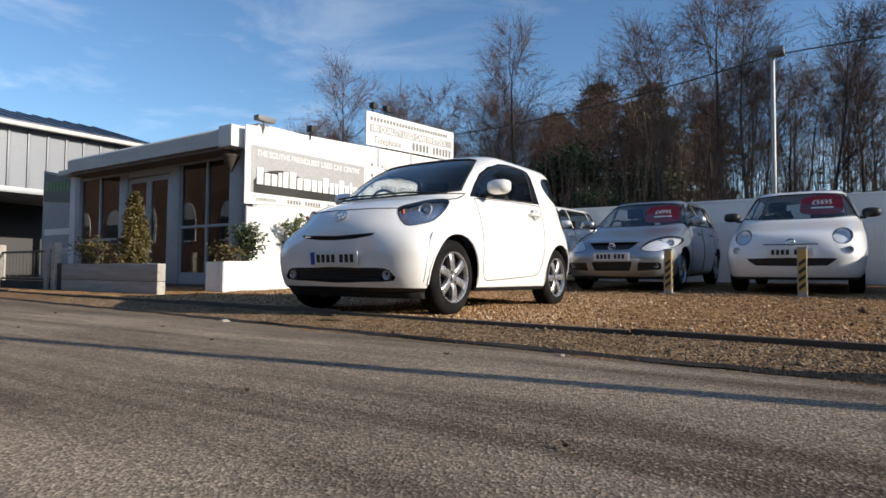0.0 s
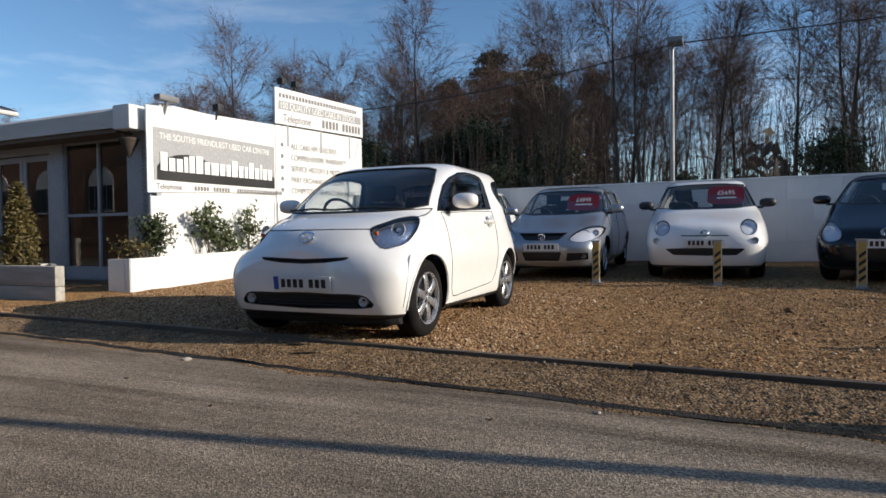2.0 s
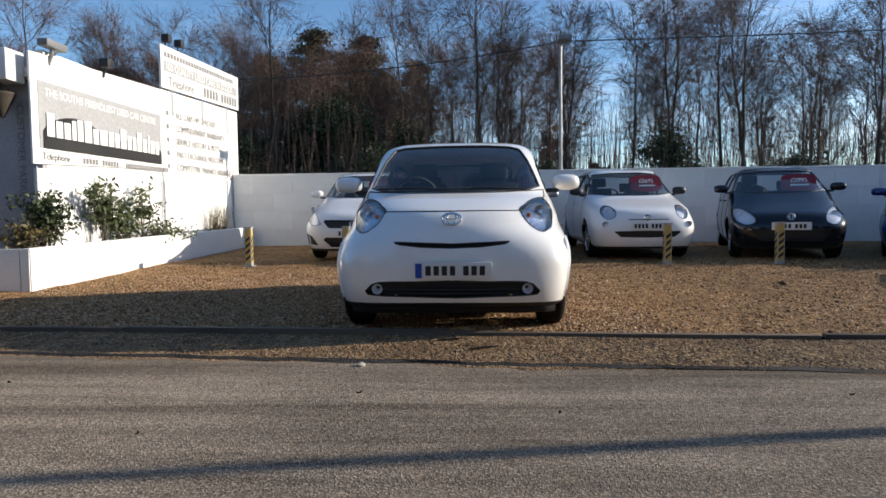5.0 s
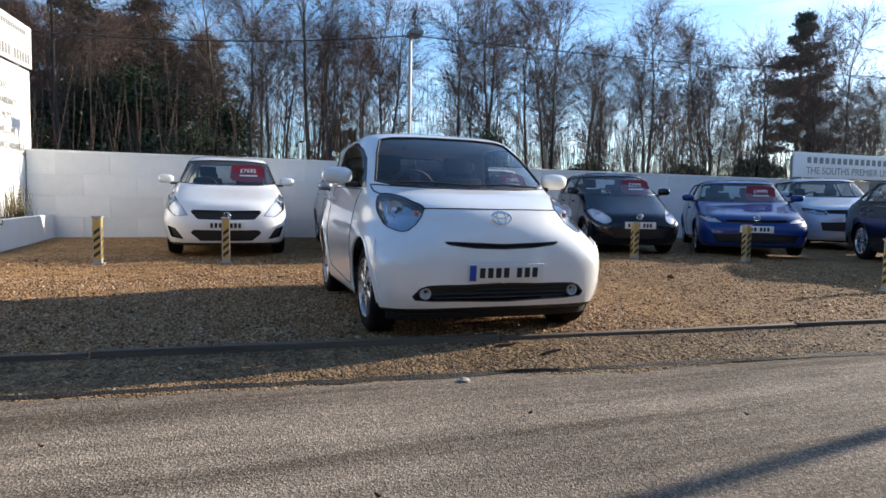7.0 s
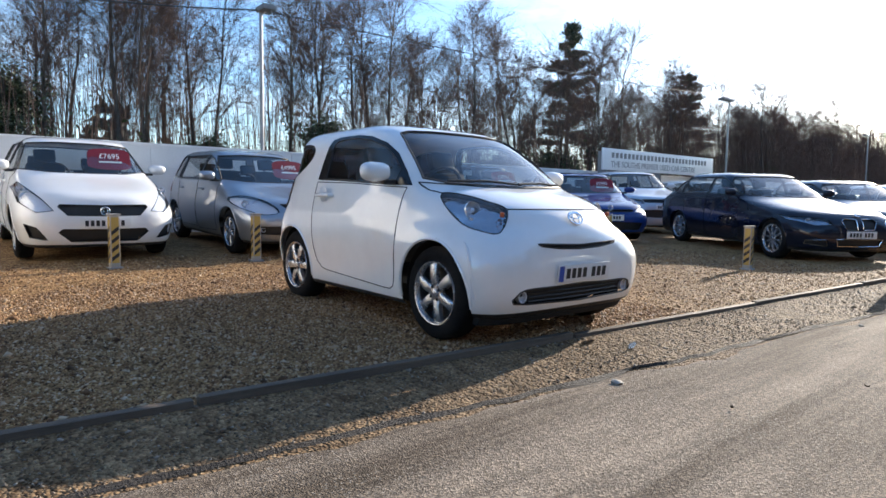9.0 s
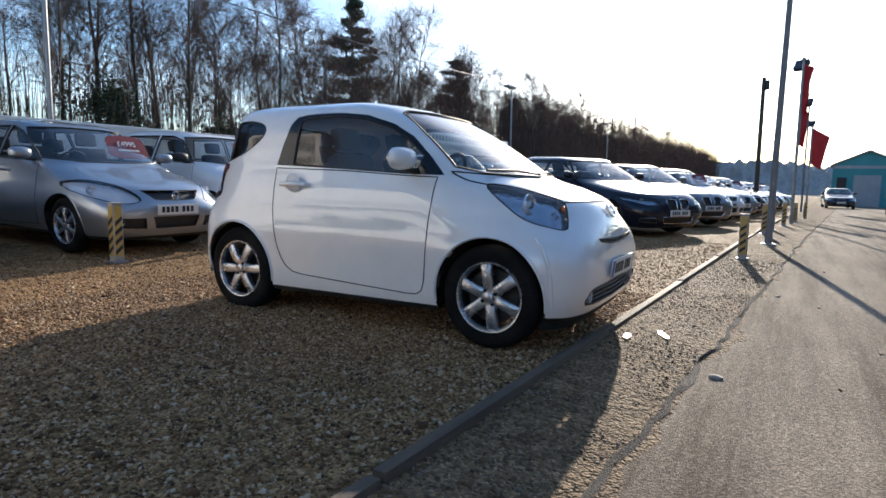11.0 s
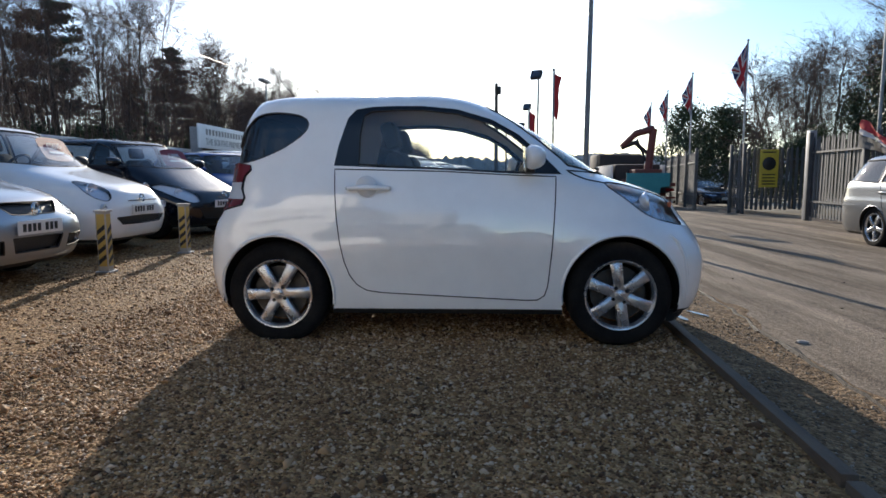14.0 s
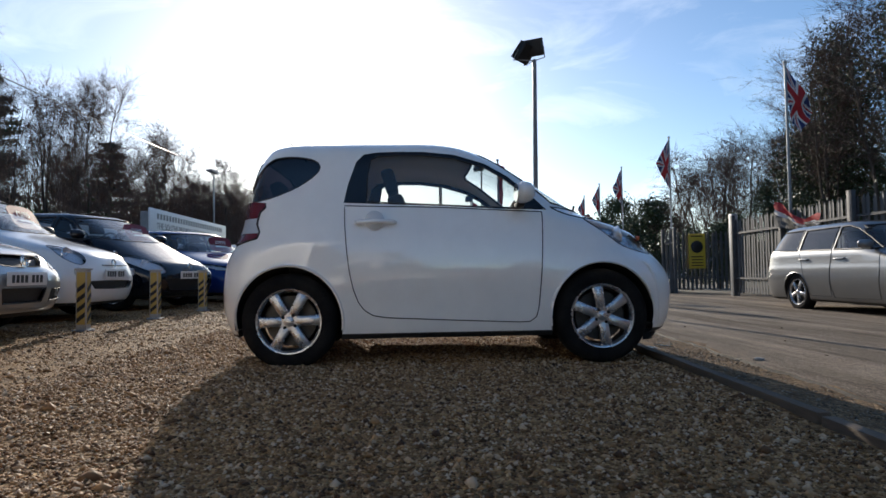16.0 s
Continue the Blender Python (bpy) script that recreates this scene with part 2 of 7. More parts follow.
def extrude_poly(bm, poly, axis, d0, d1):
    """A prism from a 2D outline. axis: the one along which it is drawn out."""
    def put(p, d):
        return {"x": (d, p[0], p[1]), "y": (p[0], d, p[1]), "z": (p[0], p[1], d)}[axis]
    a = [bm.verts.new(put(p, d0)) for p in poly]
    b = [bm.verts.new(put(p, d1)) for p in poly]
    bm.faces.new(a), bm.faces.new(b[::-1])
    for i in range(len(poly)):
        j = (i + 1) % len(poly)
        bm.faces.new((a[i], b[i], b[j], a[j]))
    bmesh.ops.recalc_face_normals(bm, faces=bm.faces[:])
    return bm


def letters(name, text, size, m, mat, parent, squeeze=1.0, depth=0.002, align="LEFT"):
    """Raised lettering in the built-in font, each character a mesh of its own, at the pose m (text runs along local x)."""
    cu = bpy.data.curves.new(name, "FONT")
    cu.body, cu.size, cu.extrude, cu.align_x = text, size, depth, align
    tmp = bpy.data.objects.new("tmp", cu)
    me = bpy.data.meshes.new_from_object(tmp)
    bpy.data.objects.remove(tmp)
    bpy.data.curves.remove(cu)
    me.transform(m @ Matrix.Diagonal((squeeze, 1, 1, 1)))
    root = list(range(len(me.vertices)))

    def find(i):
        while root[i] != i:
            root[i] = root[root[i]]
            i = root[i]
        return i
    for e in me.edges:
        root[find(e.vertices[0])] = find(e.vertices[1])
    groups = collections.defaultdict(list)
    for p in me.polygons:
        groups[find(p.vertices[0])].append(list(p.vertices))
    for faces in groups.values():
        ids = sorted({i for f in faces for i in f})
        at = {v: k for k, v in enumerate(ids)}
        part("letter", ([me.vertices[i].co[:] for i in ids], [[at[i] for i in f] for f in faces]), mat, parent, smooth=False)
    bpy.data.meshes.remove(me)


def smoothstep(a, b, x):
    t = min(max((x - a) / (b - a), 0), 1)
    return t * t * (3 - 2 * t)


def far_slope(x):
    """The road and the yard fall away gently past the parked cars."""
    return -0.016 * min(max(x - 10, 0), 60)


def ground_z(x, y):
    """Height of the gravel yard and the road."""
    if y > 1.2:
        return 0.030 * (min(y, 9.0) - 1.2) + far_slope(x)
    edge = -0.47 - 0.05 * x
    return -0.045 * (1 - smoothstep(edge - 0.75, edge - 0.05, y)) + far_slope(x)


# ---------------- cars ----------------
EX, EY, EZ = Vector((1, 0, 0)), Vector((0, 1, 0)), Vector((0, 0, 1))
EO = Vector((1, 1, 0)).normalized()


def catmull(rows, sub):
    rows = np.array(rows, float)
    ext = np.vstack([2 * rows[0] - rows[1], rows, 2 * rows[-1] - rows[-2]])
    out = []
    for i in range(1, len(ext) - 2):
        a, b, c, d = ext[i - 1:i + 3]
        for k in range(sub):
            t = k / sub
            p = 0.5 * (2 * b + (c - a) * t + (2 * a - 5 * b + 4 * c - d) * t * t + (3 * b - a - 3 * c + d) * t ** 3)
            p[0] = b[0] + (c[0] - b[0]) * t if abs(c[0] - b[0]) < 0.02 else p[0]
            out.append(p)
    out.append(rows[-1])
    return np.array(out)


def smooth_poly(pts, k=3, closed=True):
    """Round off an outline."""
    p = np.array(pts, float)
    n = len(p)
    out = []
    for i in range(n):
        a, b, c, d = p[(i - 1) % n], p[i], p[(i + 1) % n], p[(i + 2) % n]
        for j in range(k):
            t = j / k
            out.append(0.5 * (2 * b + (c - a) * t + (2 * a - 5 * b + 4 * c - d) * t * t + (3 * b - a - 3 * c + d) * t ** 3))
    return [tuple(q) for q in out]


def inside(p, poly):
    x, y, c = p[0], p[1], False
    for (x0, y0), (x1, y1) in zip(poly, poly[1:] + poly[:1]):
        if (y0 > y) != (y1 > y) and x < (x1 - x0) * (y - y0) / (y1 - y0) + x0:
            c = not c
    return c


def body_half(s):
    """The half shell x >= 0 as stacked rounded outlines."""
    rows = catmull(s["rows"], s.get("sub", 3))
    nq = s.get("nq", 30)
    (af, bf), (ar, br) = s["front_exp"], s["rear_exp"]
    (ag, bg) = s.get("glass_exp", (af, bf))
    bm = bmesh.new()
    grid = []
    for z, yf, yr, w, yc in rows:
        g = smoothstep(s["belt"] - 0.12, s["belt"] + 0.12, z)
        an, bn = s.get("nose_exp", (af, bf))
        gn = smoothstep(s["belt"] - 0.52, s["belt"] - 0.22, z)
        a0, b0 = af + (an - af) * gn, bf + (bn - bf) * gn
        a1, b1 = a0 + (ag - a0) * g, b0 + (bg - b0) * g
        line = []
        for k in range(2 * nq + 1):
            if k <= nq:
                f = k / nq * math.pi / 2
                x, y = w * max(math.sin(f), 0) ** (2 / a1), yc - (yc - yf) * max(math.cos(f), 0) ** (2 / b1)
            else:
                f = (k - nq) / nq * math.pi / 2
                x, y = w * max(math.cos(f), 0) ** (2 / ar), yc + (yr - yc) * max(math.sin(f), 0) ** (2 / br)
            if k in (0, 2 * nq):
                x = 0.0
            for ay in (0.0, s["wheelbase"]):
                x += s.get("flare", 0.02) * math.exp(-((y - ay) / 0.40) ** 2 - ((z - 0.52) / 0.22) ** 2) * (x / max(w, 1e-6)) ** 6
            if "waist" in s:
                zc, d, h = s["waist"]
                x -= d * math.exp(-((z - zc) / h) ** 2) * (x / max(w, 1e-6)) ** 4 * math.exp(-((y - s["wheelbase"] / 2) / 0.8) ** 4)
            line.append(bm.verts.new((x, y, z)))
        grid.append(line)
    for a, b in zip(grid, grid[1:]):
        for k in range(2 * nq):
            bm.faces.new((a[k], a[k + 1], b[k + 1], b[k]))
    bmesh.ops.remove_doubles(bm, verts=bm.verts[:], dist=1e-4)
    bm.normal_update()
    far = max(bm.faces, key=lambda f: f.calc_center_median().x)
    if far.normal.x < 0:
        bmesh.ops.reverse_faces(bm, faces=bm.faces[:])
    return bm


def cut(bm, poly, e1, e2, keep, closed=True):
    """Score an outline, seen along the third direction, into the shell."""
    segs = list(zip(poly, poly[1:] + poly[:1])) if closed else list(zip(poly, poly[1:]))
    for p, q in segs:
        d = (q[0] - p[0], q[1] - p[1])
        if abs(d[0]) + abs(d[1]) < 1e-6:
            continue
        no = (e1 * d[1] - e2 * d[0]).normalized()
        lo = (min(p[0], q[0]) - 1e-4, min(p[1], q[1]) - 1e-4)
        hi = (max(p[0], q[0]) + 1e-4, max(p[1], q[1]) + 1e-4)
        fs = []
        for f in bm.faces:
            us, vs = [v.co.dot(e1) for v in f.verts], [v.co.dot(e2) for v in f.verts]
            if max(us) >= lo[0] and min(us) <= hi[0] and max(vs) >= lo[1] and min(vs) <= hi[1] and keep(f.calc_center_median()):
                fs.append(f)
        if not fs:
            continue
        geom = fs + list({e for f in fs for e in f.edges}) + list({v for f in fs for v in f.verts})
        bmesh.ops.bisect_plane(bm, geom=geom, plane_co=e1 * p[0] + e2 * p[1], plane_no=no, dist=1e-5)


def faces_in(bm, poly, e1, e2, keep, free):
    out = []
    for f in bm.faces:
        c = f.calc_center_median()
        if f in free and keep(c) and inside((c.dot(e1), c.dot(e2)), poly):
            out.append(f)
    for f in out:
        free.discard(f)
    return out


def lift(faces, sides=(1,), off=0.0):
    """A new bmesh of these faces, on one side or both, moved out along the normals by off."""
    bm = bmesh.new()
    for s in sides:
        made = {}
        for f in faces:
            vs = []
            for v in f.verts:
                if v not in made:
                    co = v.co + v.normal * off
                    made[v] = bm.verts.new((co.x * s, co.y, co.z))
                vs.append(made[v])
            try:
                bm.faces.new(vs if s > 0 else vs[::-1])
            except ValueError:
                pass
    if len(sides) > 1:
        bmesh.ops.remove_doubles(bm, verts=[v for v in bm.verts if abs(v.co.x) < 0.004], dist=0.009)
    return bm


def rims(faces):
    """Ordered open or closed lines along the border of some faces, without the middle line of the car."""
    fs = set(faces)
    es = [e for f in fs for e in f.edges if sum(g in fs for g in e.link_faces) == 1 and not all(abs(v.co.x) < 1e-4 for v in e.verts)]
    es = list(set(es))
    link = {}
    for e in es:
        for v in e.verts:
            link.setdefault(v, []).append(e)
    left, lines = set(es), []
    while left:
        ends = [v for v in link if sum(e in left for e in link[v]) == 1]
        v = ends[0] if ends else next(iter(left)).verts[0]
        line = [v]
        while True:
            nx = [e for e in link[v] if e in left]
            if not nx:
                break
            left.discard(nx[0])
            v = nx[0].other_vert(v)
            line.append(v)
        closed = line[0] is line[-1]
        lines.append((line[:-1] if closed else line, closed))
    return lines


def trim(faces, r, side=1, off=0.0, bm=None, zmin=-9):
    bm = bm or bmesh.new()
    for line, closed in rims(faces):
        pts = [(v.co + v.normal * off) for v in line]
        if closed and min(p.z for p in pts) < zmin:
            k = next((i for i in range(len(pts)) if pts[i].z >= zmin and pts[i - 1].z < zmin), 0)
            pts = [p for p in pts[k:] + pts[:k] if p.z >= zmin]
            closed = False
            if not pts:
                continue
        keep = [pts[0]]
        for p in pts[1:]:
            if (p - keep[-1]).length > 0.012:
                keep.append(p)
        if len(keep) > 2:
            tube(bm, [(p.x * side, p.y, p.z) for p in keep], r, 5, closed)
    return bm


def wheel_parts(s, car, y, side, cache):
    r, rim, wd = s["tyre_r"], s["rim_r"], s.get("tyre_w", 0.18)
    xo = s["hub_x"]
    m = pose(side * xo, y, r, 0, 0, 0 if side > 0 else 180) @ pose(0, 0, 0, 12 * y + 8)
    if "hub" not in cache:
        bm = lathe(bmesh.new(), [(-0.10, 0.05), (-0.10, rim * 0.78), (-0.075, rim * 0.78), (-0.075, 0.06), (-0.04, 0.05), (-0.04, 0.001)], 28)
        hub = part("wheel", bm, M["alloy_dark"], car)
        h = wd / 2
        prof = [(-wd + 0.01, rim * 0.98), (-wd, rim * 1.05), (-wd + 0.004, r - 0.03), (-wd + 0.02, r - 0.006), (-wd * 0.75, r), (-0.045, r), (-0.02, r - 0.006),
                (-0.002, r - 0.028), (0.006, (r + rim) / 2), (0.0, rim * 1.06), (-0.006, rim * 0.99)]
        tyre = part("tyre", lathe(bmesh.new(), prof, 56), M["rubber"], hub)
        barrel = lathe(bmesh.new(), [(-wd + 0.012, rim * 0.97), (-0.10, rim * 0.86), (-0.028, rim * 0.90)], 48)
        part("rim_barrel", barrel, M["barrel"], hub, "dull inner face of the rim")
        bm = lathe(bmesh.new(), [(-0.028, rim * 0.90), (-0.008, rim * 0.925), (0.002, rim * 0.96), (0.004, rim), (-0.006, rim * 1.02)], 56)
        lathe(bm, [(-0.05, 0.066), (-0.016, 0.064), (-0.008, 0.056), (-0.008, 0.032), (0.001, 0.030), (0.005, 0.022), (0.005, 0.0005)], 24)
        k = s.get("spokes", 6)
        for i in range(k):
            a = 2 * math.pi * i / k + math.pi / 2
            rot = Matrix.Rotation(a, 4, "X")
            w0, w1 = s.get("spoke_w", (0.022, 0.027))
            sec = []
            for rr, ww, x0, x1 in ((0.045, w0 * 1.05, -0.040, -0.009), (rim * 0.42, w0 * 1.0, -0.040, 0.001), (rim * 0.72, w0 * 1.05, -0.038, -0.001), (rim * 0.88, w1 * 1.15, -0.036, -0.006), (rim * 0.96, w1 * 1.25, -0.036, -0.012)):
                sec.append([bm.verts.new(rot @ Vector(c)) for c in ((x0, rr, -ww), (x1 - 0.007, rr, -ww), (x1, rr, -ww * 0.72), (x1 + 0.001, rr, -ww * 0.25), (x1 + 0.001, rr, 0), (x1 + 0.001, rr, ww * 0.25), (x1, rr, ww * 0.72), (x1 - 0.007, rr, ww), (x0, rr, ww))])
            for p, q in zip(sec, sec[1:]):
                for j in range(9):
                    bm.faces.new((p[j], p[(j + 1) % 9], q[(j + 1) % 9], q[j]))
        nuts = 5 if k != 6 else 4
        for i in range(nuts):
            a = 2 * math.pi * i / nuts + 0.4
            part("wheel_nut", lathe(bmesh.new(), [(-0.02, 0.011), (-0.004, 0.011), (-0.003, 0.0005)], 8, "x", (0, 0.046 * math.cos(a), 0.046 * math.sin(a))), M["seam"], hub)
        bmesh.ops.recalc_face_normals(bm, faces=bm.faces[:])
        part("rim", bm, M["alloy"], hub)
        cache["hub"] = hub
        hub.matrix_basis = m
        hub.parent = car
        return hub
    return copy_thing(cache["hub"], m)


def mirror_parts(s, car, paint, side):
    x, y, z = s["mirror"]
    bm = bmesh.new()
    bmesh.ops.create_uvsphere(bm, u_segments=18, v_segments=12, radius=1)
    for v in bm.verts:
        c = v.co
        k = 1 if c.y < 0 else 0.45
        v.co = Vector((side * (x + 0.115 * math.copysign(abs(c.x) ** 0.7, c.x)), y + 0.080 * c.y * k, z + 0.066 * math.copysign(abs(c.z) ** 0.7, c.z)))
    bmesh.ops.recalc_face_normals(bm, faces=bm.faces[:])
    mir = part("wing_mirror", bm, paint, car)
    part("mirror_arm", boxb(min(side * (x - 0.19), side * (x - 0.06)), max(side * (x - 0.19), side * (x - 0.06)), y - 0.03, y + 0.02, z - 0.085, z - 0.05, bev=0.01), M["black_plastic"], mir)
    bm = bmesh.new()
    extrude_poly(bm, [(side * (x + 0.09 * math.cos(a)), z + 0.058 * math.sin(a)) for a in np.linspace(0, 2 * math.pi, 20, endpoint=False)], "y", y + 0.034, y + 0.037)
    part("mirror_glass", bm, M["chrome"], mir)


def seat(car, x, y, z, w=0.46, h=0.62):
    bm = boxb(x - w / 2, x + w / 2, y - 0.25, y + 0.25, z, z + 0.16, bev=0.05)
    st = part("seat", bm, M["interior"], car)
    rot = Matrix.Translation((x, y + 0.22, z + 0.12)) @ Matrix.Rotation(radians(-16), 4, "X")
    part("backrest", boxb(-w / 2, w / 2, -0.06, 0.06, 0, h, bev=0.05, m=rot), M["interior"], st)
    part("headrest", boxb(-0.13, 0.13, -0.045, 0.045, h + 0.03, h + 0.20, bev=0.035, m=rot), M["interior"], st)


def plate_parts(car, x, y, z, tilt=0, eu=False, w=0.52):
    m = pose(x, y, z, tilt, 0, 0)
    pl = part("number_plate", boxb(-w / 2, w / 2, -0.006, 0.002, -0.056, 0.056, bev=0.003, m=m), M["plate"], car, "white number plate with dark bars")
    gw = [0.055] * 4 + [None] + [0.055] * 3
    u = -w / 2 + (0.075 if eu else 0.05)
    for g in gw:
        if g is None:
            u += 0.035
            continue
        part("bar", boxb(u, u + 0.036, -0.0085, -0.006, -0.032, 0.032, m=m), M["ink"], pl, smooth=False)
        u += g * (w / 0.52)
    if eu:
        part("band", boxb(-w / 2 + 0.006, -w / 2 + 0.05, -0.0085, -0.006, -0.05, 0.05, m=m), M["plateblue"], pl, "blue band", smooth=False)


def make_car(name, s, m, paint, label, category="car"):
    car = thing(name, m, label, category)
    bm = body_half(s)
    wb = s["wheelbase"]
    anyk = lambda c: True
    side = lambda c: c.x > 0.35
    flank = lambda c: c.x > s["hub_x"] - 0.20
    front, rear = (lambda c: c.y < wb * 0.5), (lambda c: c.y > wb * 0.5)
    spec = []
    ar = s["arch_r"]
    arches = [[(ay + ar * math.cos(a), s["tyre_r"] + ar * s.get("arch_k", 1.0) * math.sin(a)) for a in np.linspace(0, 2 * math.pi, 40, endpoint=False)] for ay in (0, wb)]
    for p in arches:
        spec.append(("arch", p, EY, EZ, flank))
    for p, mk in s["windows"]:
        spec.append(("window:" + mk, p, EY, EZ, side))
    spec.append(("windscreen", s["windscreen"], EX, EZ, front))
    spec.append(("rear_window", s["rear_window"], EX, EZ, rear))
    if "headlight_o" in s:
        spec.append(("headlight", s["headlight_o"], EO, EZ, lambda c: c.y < 0.4 and c.x > 0.2))
    else:
        spec.append(("headlight", s["headlight"], EX, EZ, front))
    spec.append(("taillight", s["taillight"], EY, EZ, rear))
    for p in s.get("grilles", ()):
        spec.append(("grille", p, EX, EZ, lambda c: c.y < 0.2))
    for p in s.get("doors", ()):
        spec.append(("door", p, EY, EZ, side))
    for p in s.get("scores", ()):
        spec.append(("bonnet", p, EX, EZ, lambda c: c.y < wb * 0.4 and c.z > s["belt"] - 0.4))
    for kind, p, e1, e2, k in spec:
        cut(bm, p, e1, e2, k)
    bm.normal_update()
    free = set(bm.faces)
    got = []
    for kind, p, e1, e2, k in spec:
        fs = faces_in(bm, p, e1, e2, k, free)
        if fs:
            got.append((kind, fs))
    low = [f for f in free if f.calc_center_median().z < s.get("lip_z", 0.0)]
    for f in low:
        free.discard(f)
    shell = part("body", lift(list(free), (1, -1)), paint, car)
    if low:
        part("lower_lip", lift(low, (1, -1)), M["black_plastic"], car, "black plastic lower lip")
    seam = bmesh.new()
    for kind, fs in got:
        if kind == "arch":
            for sd in (1, -1):
                part("arch_lip", trim(fs, s.get("lip", 0.006), sd, 0.0, None, 0.24), paint, car)
        elif kind == "window:gloss_black":
            for sd in (1, -1):
                part("window_surround", lift(fs, (sd,), 0.001), M["gloss_black"], car, "gloss black window surround")
        elif kind.startswith("window"):
            for sd in (1, -1):
                w = part("side_window", lift(fs, (sd,), -0.008), M[kind.split(":")[1]], car, "tinted glass")
                w.visible_shadow = True
                part("window_seal", trim(fs, s.get("seal", 0.011), sd, -0.002), M["black_plastic"], w)
        elif kind in ("windscreen", "rear_window"):
            w = part(kind, lift(fs, (1, -1), -0.006), M["glass" if kind == "windscreen" else s.get("rear_win", "glass_mid")], car, "curved glass")
            w.visible_shadow = kind != "windscreen"
            bmt = bmesh.new()
            for sd in (1, -1):
                trim(fs, 0.010, sd, -0.003, bmt)
            part("window_seal", bmt, M["black_plastic"], w)
        elif kind == "headlight":
            c = sum((f.calc_center_median() for f in fs), Vector()) / len(fs)
            no = sum((f.normal for f in fs), Vector()).normalized()
            for sd in (1, -1):
                h = part("headlight", lift(fs, (sd,), -0.034), M[s.get("lamp_back", "lampgrey")], car, "clear glass headlight with chrome reflectors")
                part("lens", lift(fs, (sd,), 0.001), M["lens"], h).visible_shadow = False
                bowl = bmesh.new()
                R = s.get("bowl", 0.055)
                for off, k in s.get("bowls", (((0, 0, 0), 1.0), ((-0.11, -0.05, -0.01), 0.7))):
                    at = c + Vector(off) - no * 0.016
                    b2 = lathe(bmesh.new(), [(0.0, R * k), (0.012, R * k * 0.96), (-0.018, R * k * 0.72), (-0.035, R * k * 0.42), (-0.01, R * k * 0.38), (0.006, R * k * 0.25), (0.009, 0.001)], 24, "z")
                    mm = Matrix.Translation(at) @ Vector((no.x * 0.35, no.y - 0.5, no.z * 0.3)).normalized().to_track_quat("Z", "Y").to_matrix().to_4x4()
                    b2.transform(mm)
                    me = bpy.data.meshes.new("t")
                    b2.to_mesh(me)
                    b2.free()
                    bowl.from_mesh(me)
                    bpy.data.meshes.remove(me)
                for v in bowl.verts:
                    v.co.x *= sd
                part("reflector", bowl, M["reflector"], h)
                if "amber" in s:
                    eye = lathe(bmesh.new(), [(-0.02, R * 0.46), (0.004, R * 0.46), (0.010, R * 0.38), (0.013, 0.001)], 20, "z")
                    eye.transform(Matrix.Translation(c - no * 0.016) @ Vector((no.x * 0.35, no.y - 0.5, no.z * 0.3)).normalized().to_track_quat("Z", "Y").to_matrix().to_4x4())
                    for v in eye.verts:
                        v.co.x *= sd
                    part("projector", eye, M["alloy_dark"], h, "dark round projector lens")
                    at = Vector(s["amber"])
                    part("indicator", boxb(sd * at.x - 0.014, sd * at.x + 0.014, at.y - 0.01, at.y + 0.01, at.z - 0.016, at.z + 0.016, bev=0.008), M["amber"], h)
                part("lamp_gap", trim(fs, 0.004, sd), M["seam"], h)
        elif kind == "taillight":
            for sd in (1, -1):
                tl = part("tail_light", lift(fs, (sd,), 0.012), M["redlens"], car, "red and clear tail light")
                mid = [f for f in fs if abs(f.calc_center_median().z - s.get("tail_band", -9)) < 0.045]
                if mid:
                    part("clear_band", lift(mid, (sd,), 0.0135), M["lampsilver"], tl, "clear lamp band")
                part("lamp_gap", trim(fs, 0.005, sd), M["seam"], tl)
        elif kind == "grille":
            apart = min(v.co.x for f in fs for v in f.verts) > 0.01
            for sides in (((1,), (-1,)) if apart else ((1, -1),)):
                g = part("grille", lift(fs, sides, -0.03), M["black_plastic"], car)
                bmt = bmesh.new()
                for sd in sides:
                    trim(fs, 0.006, sd, -0.002, bmt)
                part("grille_rim", bmt, M[s.get("grille_rim", "black_plastic")], g)
        elif kind in ("door", "bonnet"):
            for sd in ((1, -1) if kind == "door" else (0,)):
                d = part(kind, lift(fs, (sd,) if sd else (1, -1)), paint, car)
                bmt = bmesh.new()
                for q in ((sd,) if sd else (1, -1)):
                    trim(fs, 0.0036 if kind == "door" else 0.0055, q, 0.0, bmt)
                part("panel_gap", bmt, M["seam"], d)
    seam.free()
    # wheels, housings, floor
    cache = {}
    for ay in (0, wb):
        for sd in (1, -1):
            wheel_parts(s, car, ay, sd, cache)
            bmw = bmesh.new()
            arc = [(ar * math.cos(t), ar * s.get("arch_k", 1.0) * math.sin(t)) for t in np.linspace(-0.15, math.pi + 0.15, 25)]
            strip = [[bmw.verts.new((sd * x, ay + p, s["tyre_r"] + q)) for x in (0.42, s["hub_x"] - 0.03)] for p, q in arc]
            for p, q in zip(strip, strip[1:]):
                bmw.faces.new((p[0], p[1], q[1], q[0]))
            bmw.faces.new([p[0] for p in strip])
            part("wheel_housing", bmw, M["seam"], car)
    r0 = s["rows"][0]
    zf = r0[0]
    part("underbody", boxb(-r0[3] * 0.88, r0[3] * 0.88, ar + 0.06, wb - ar - 0.06, zf, zf + 0.12), M["seam"], car, smooth=False)
    part("engine_bay", boxb(-0.40, 0.40, r0[1] + 0.16, ar + 0.1, zf, s["belt"] - 0.28), M["seam"], car, smooth=False)
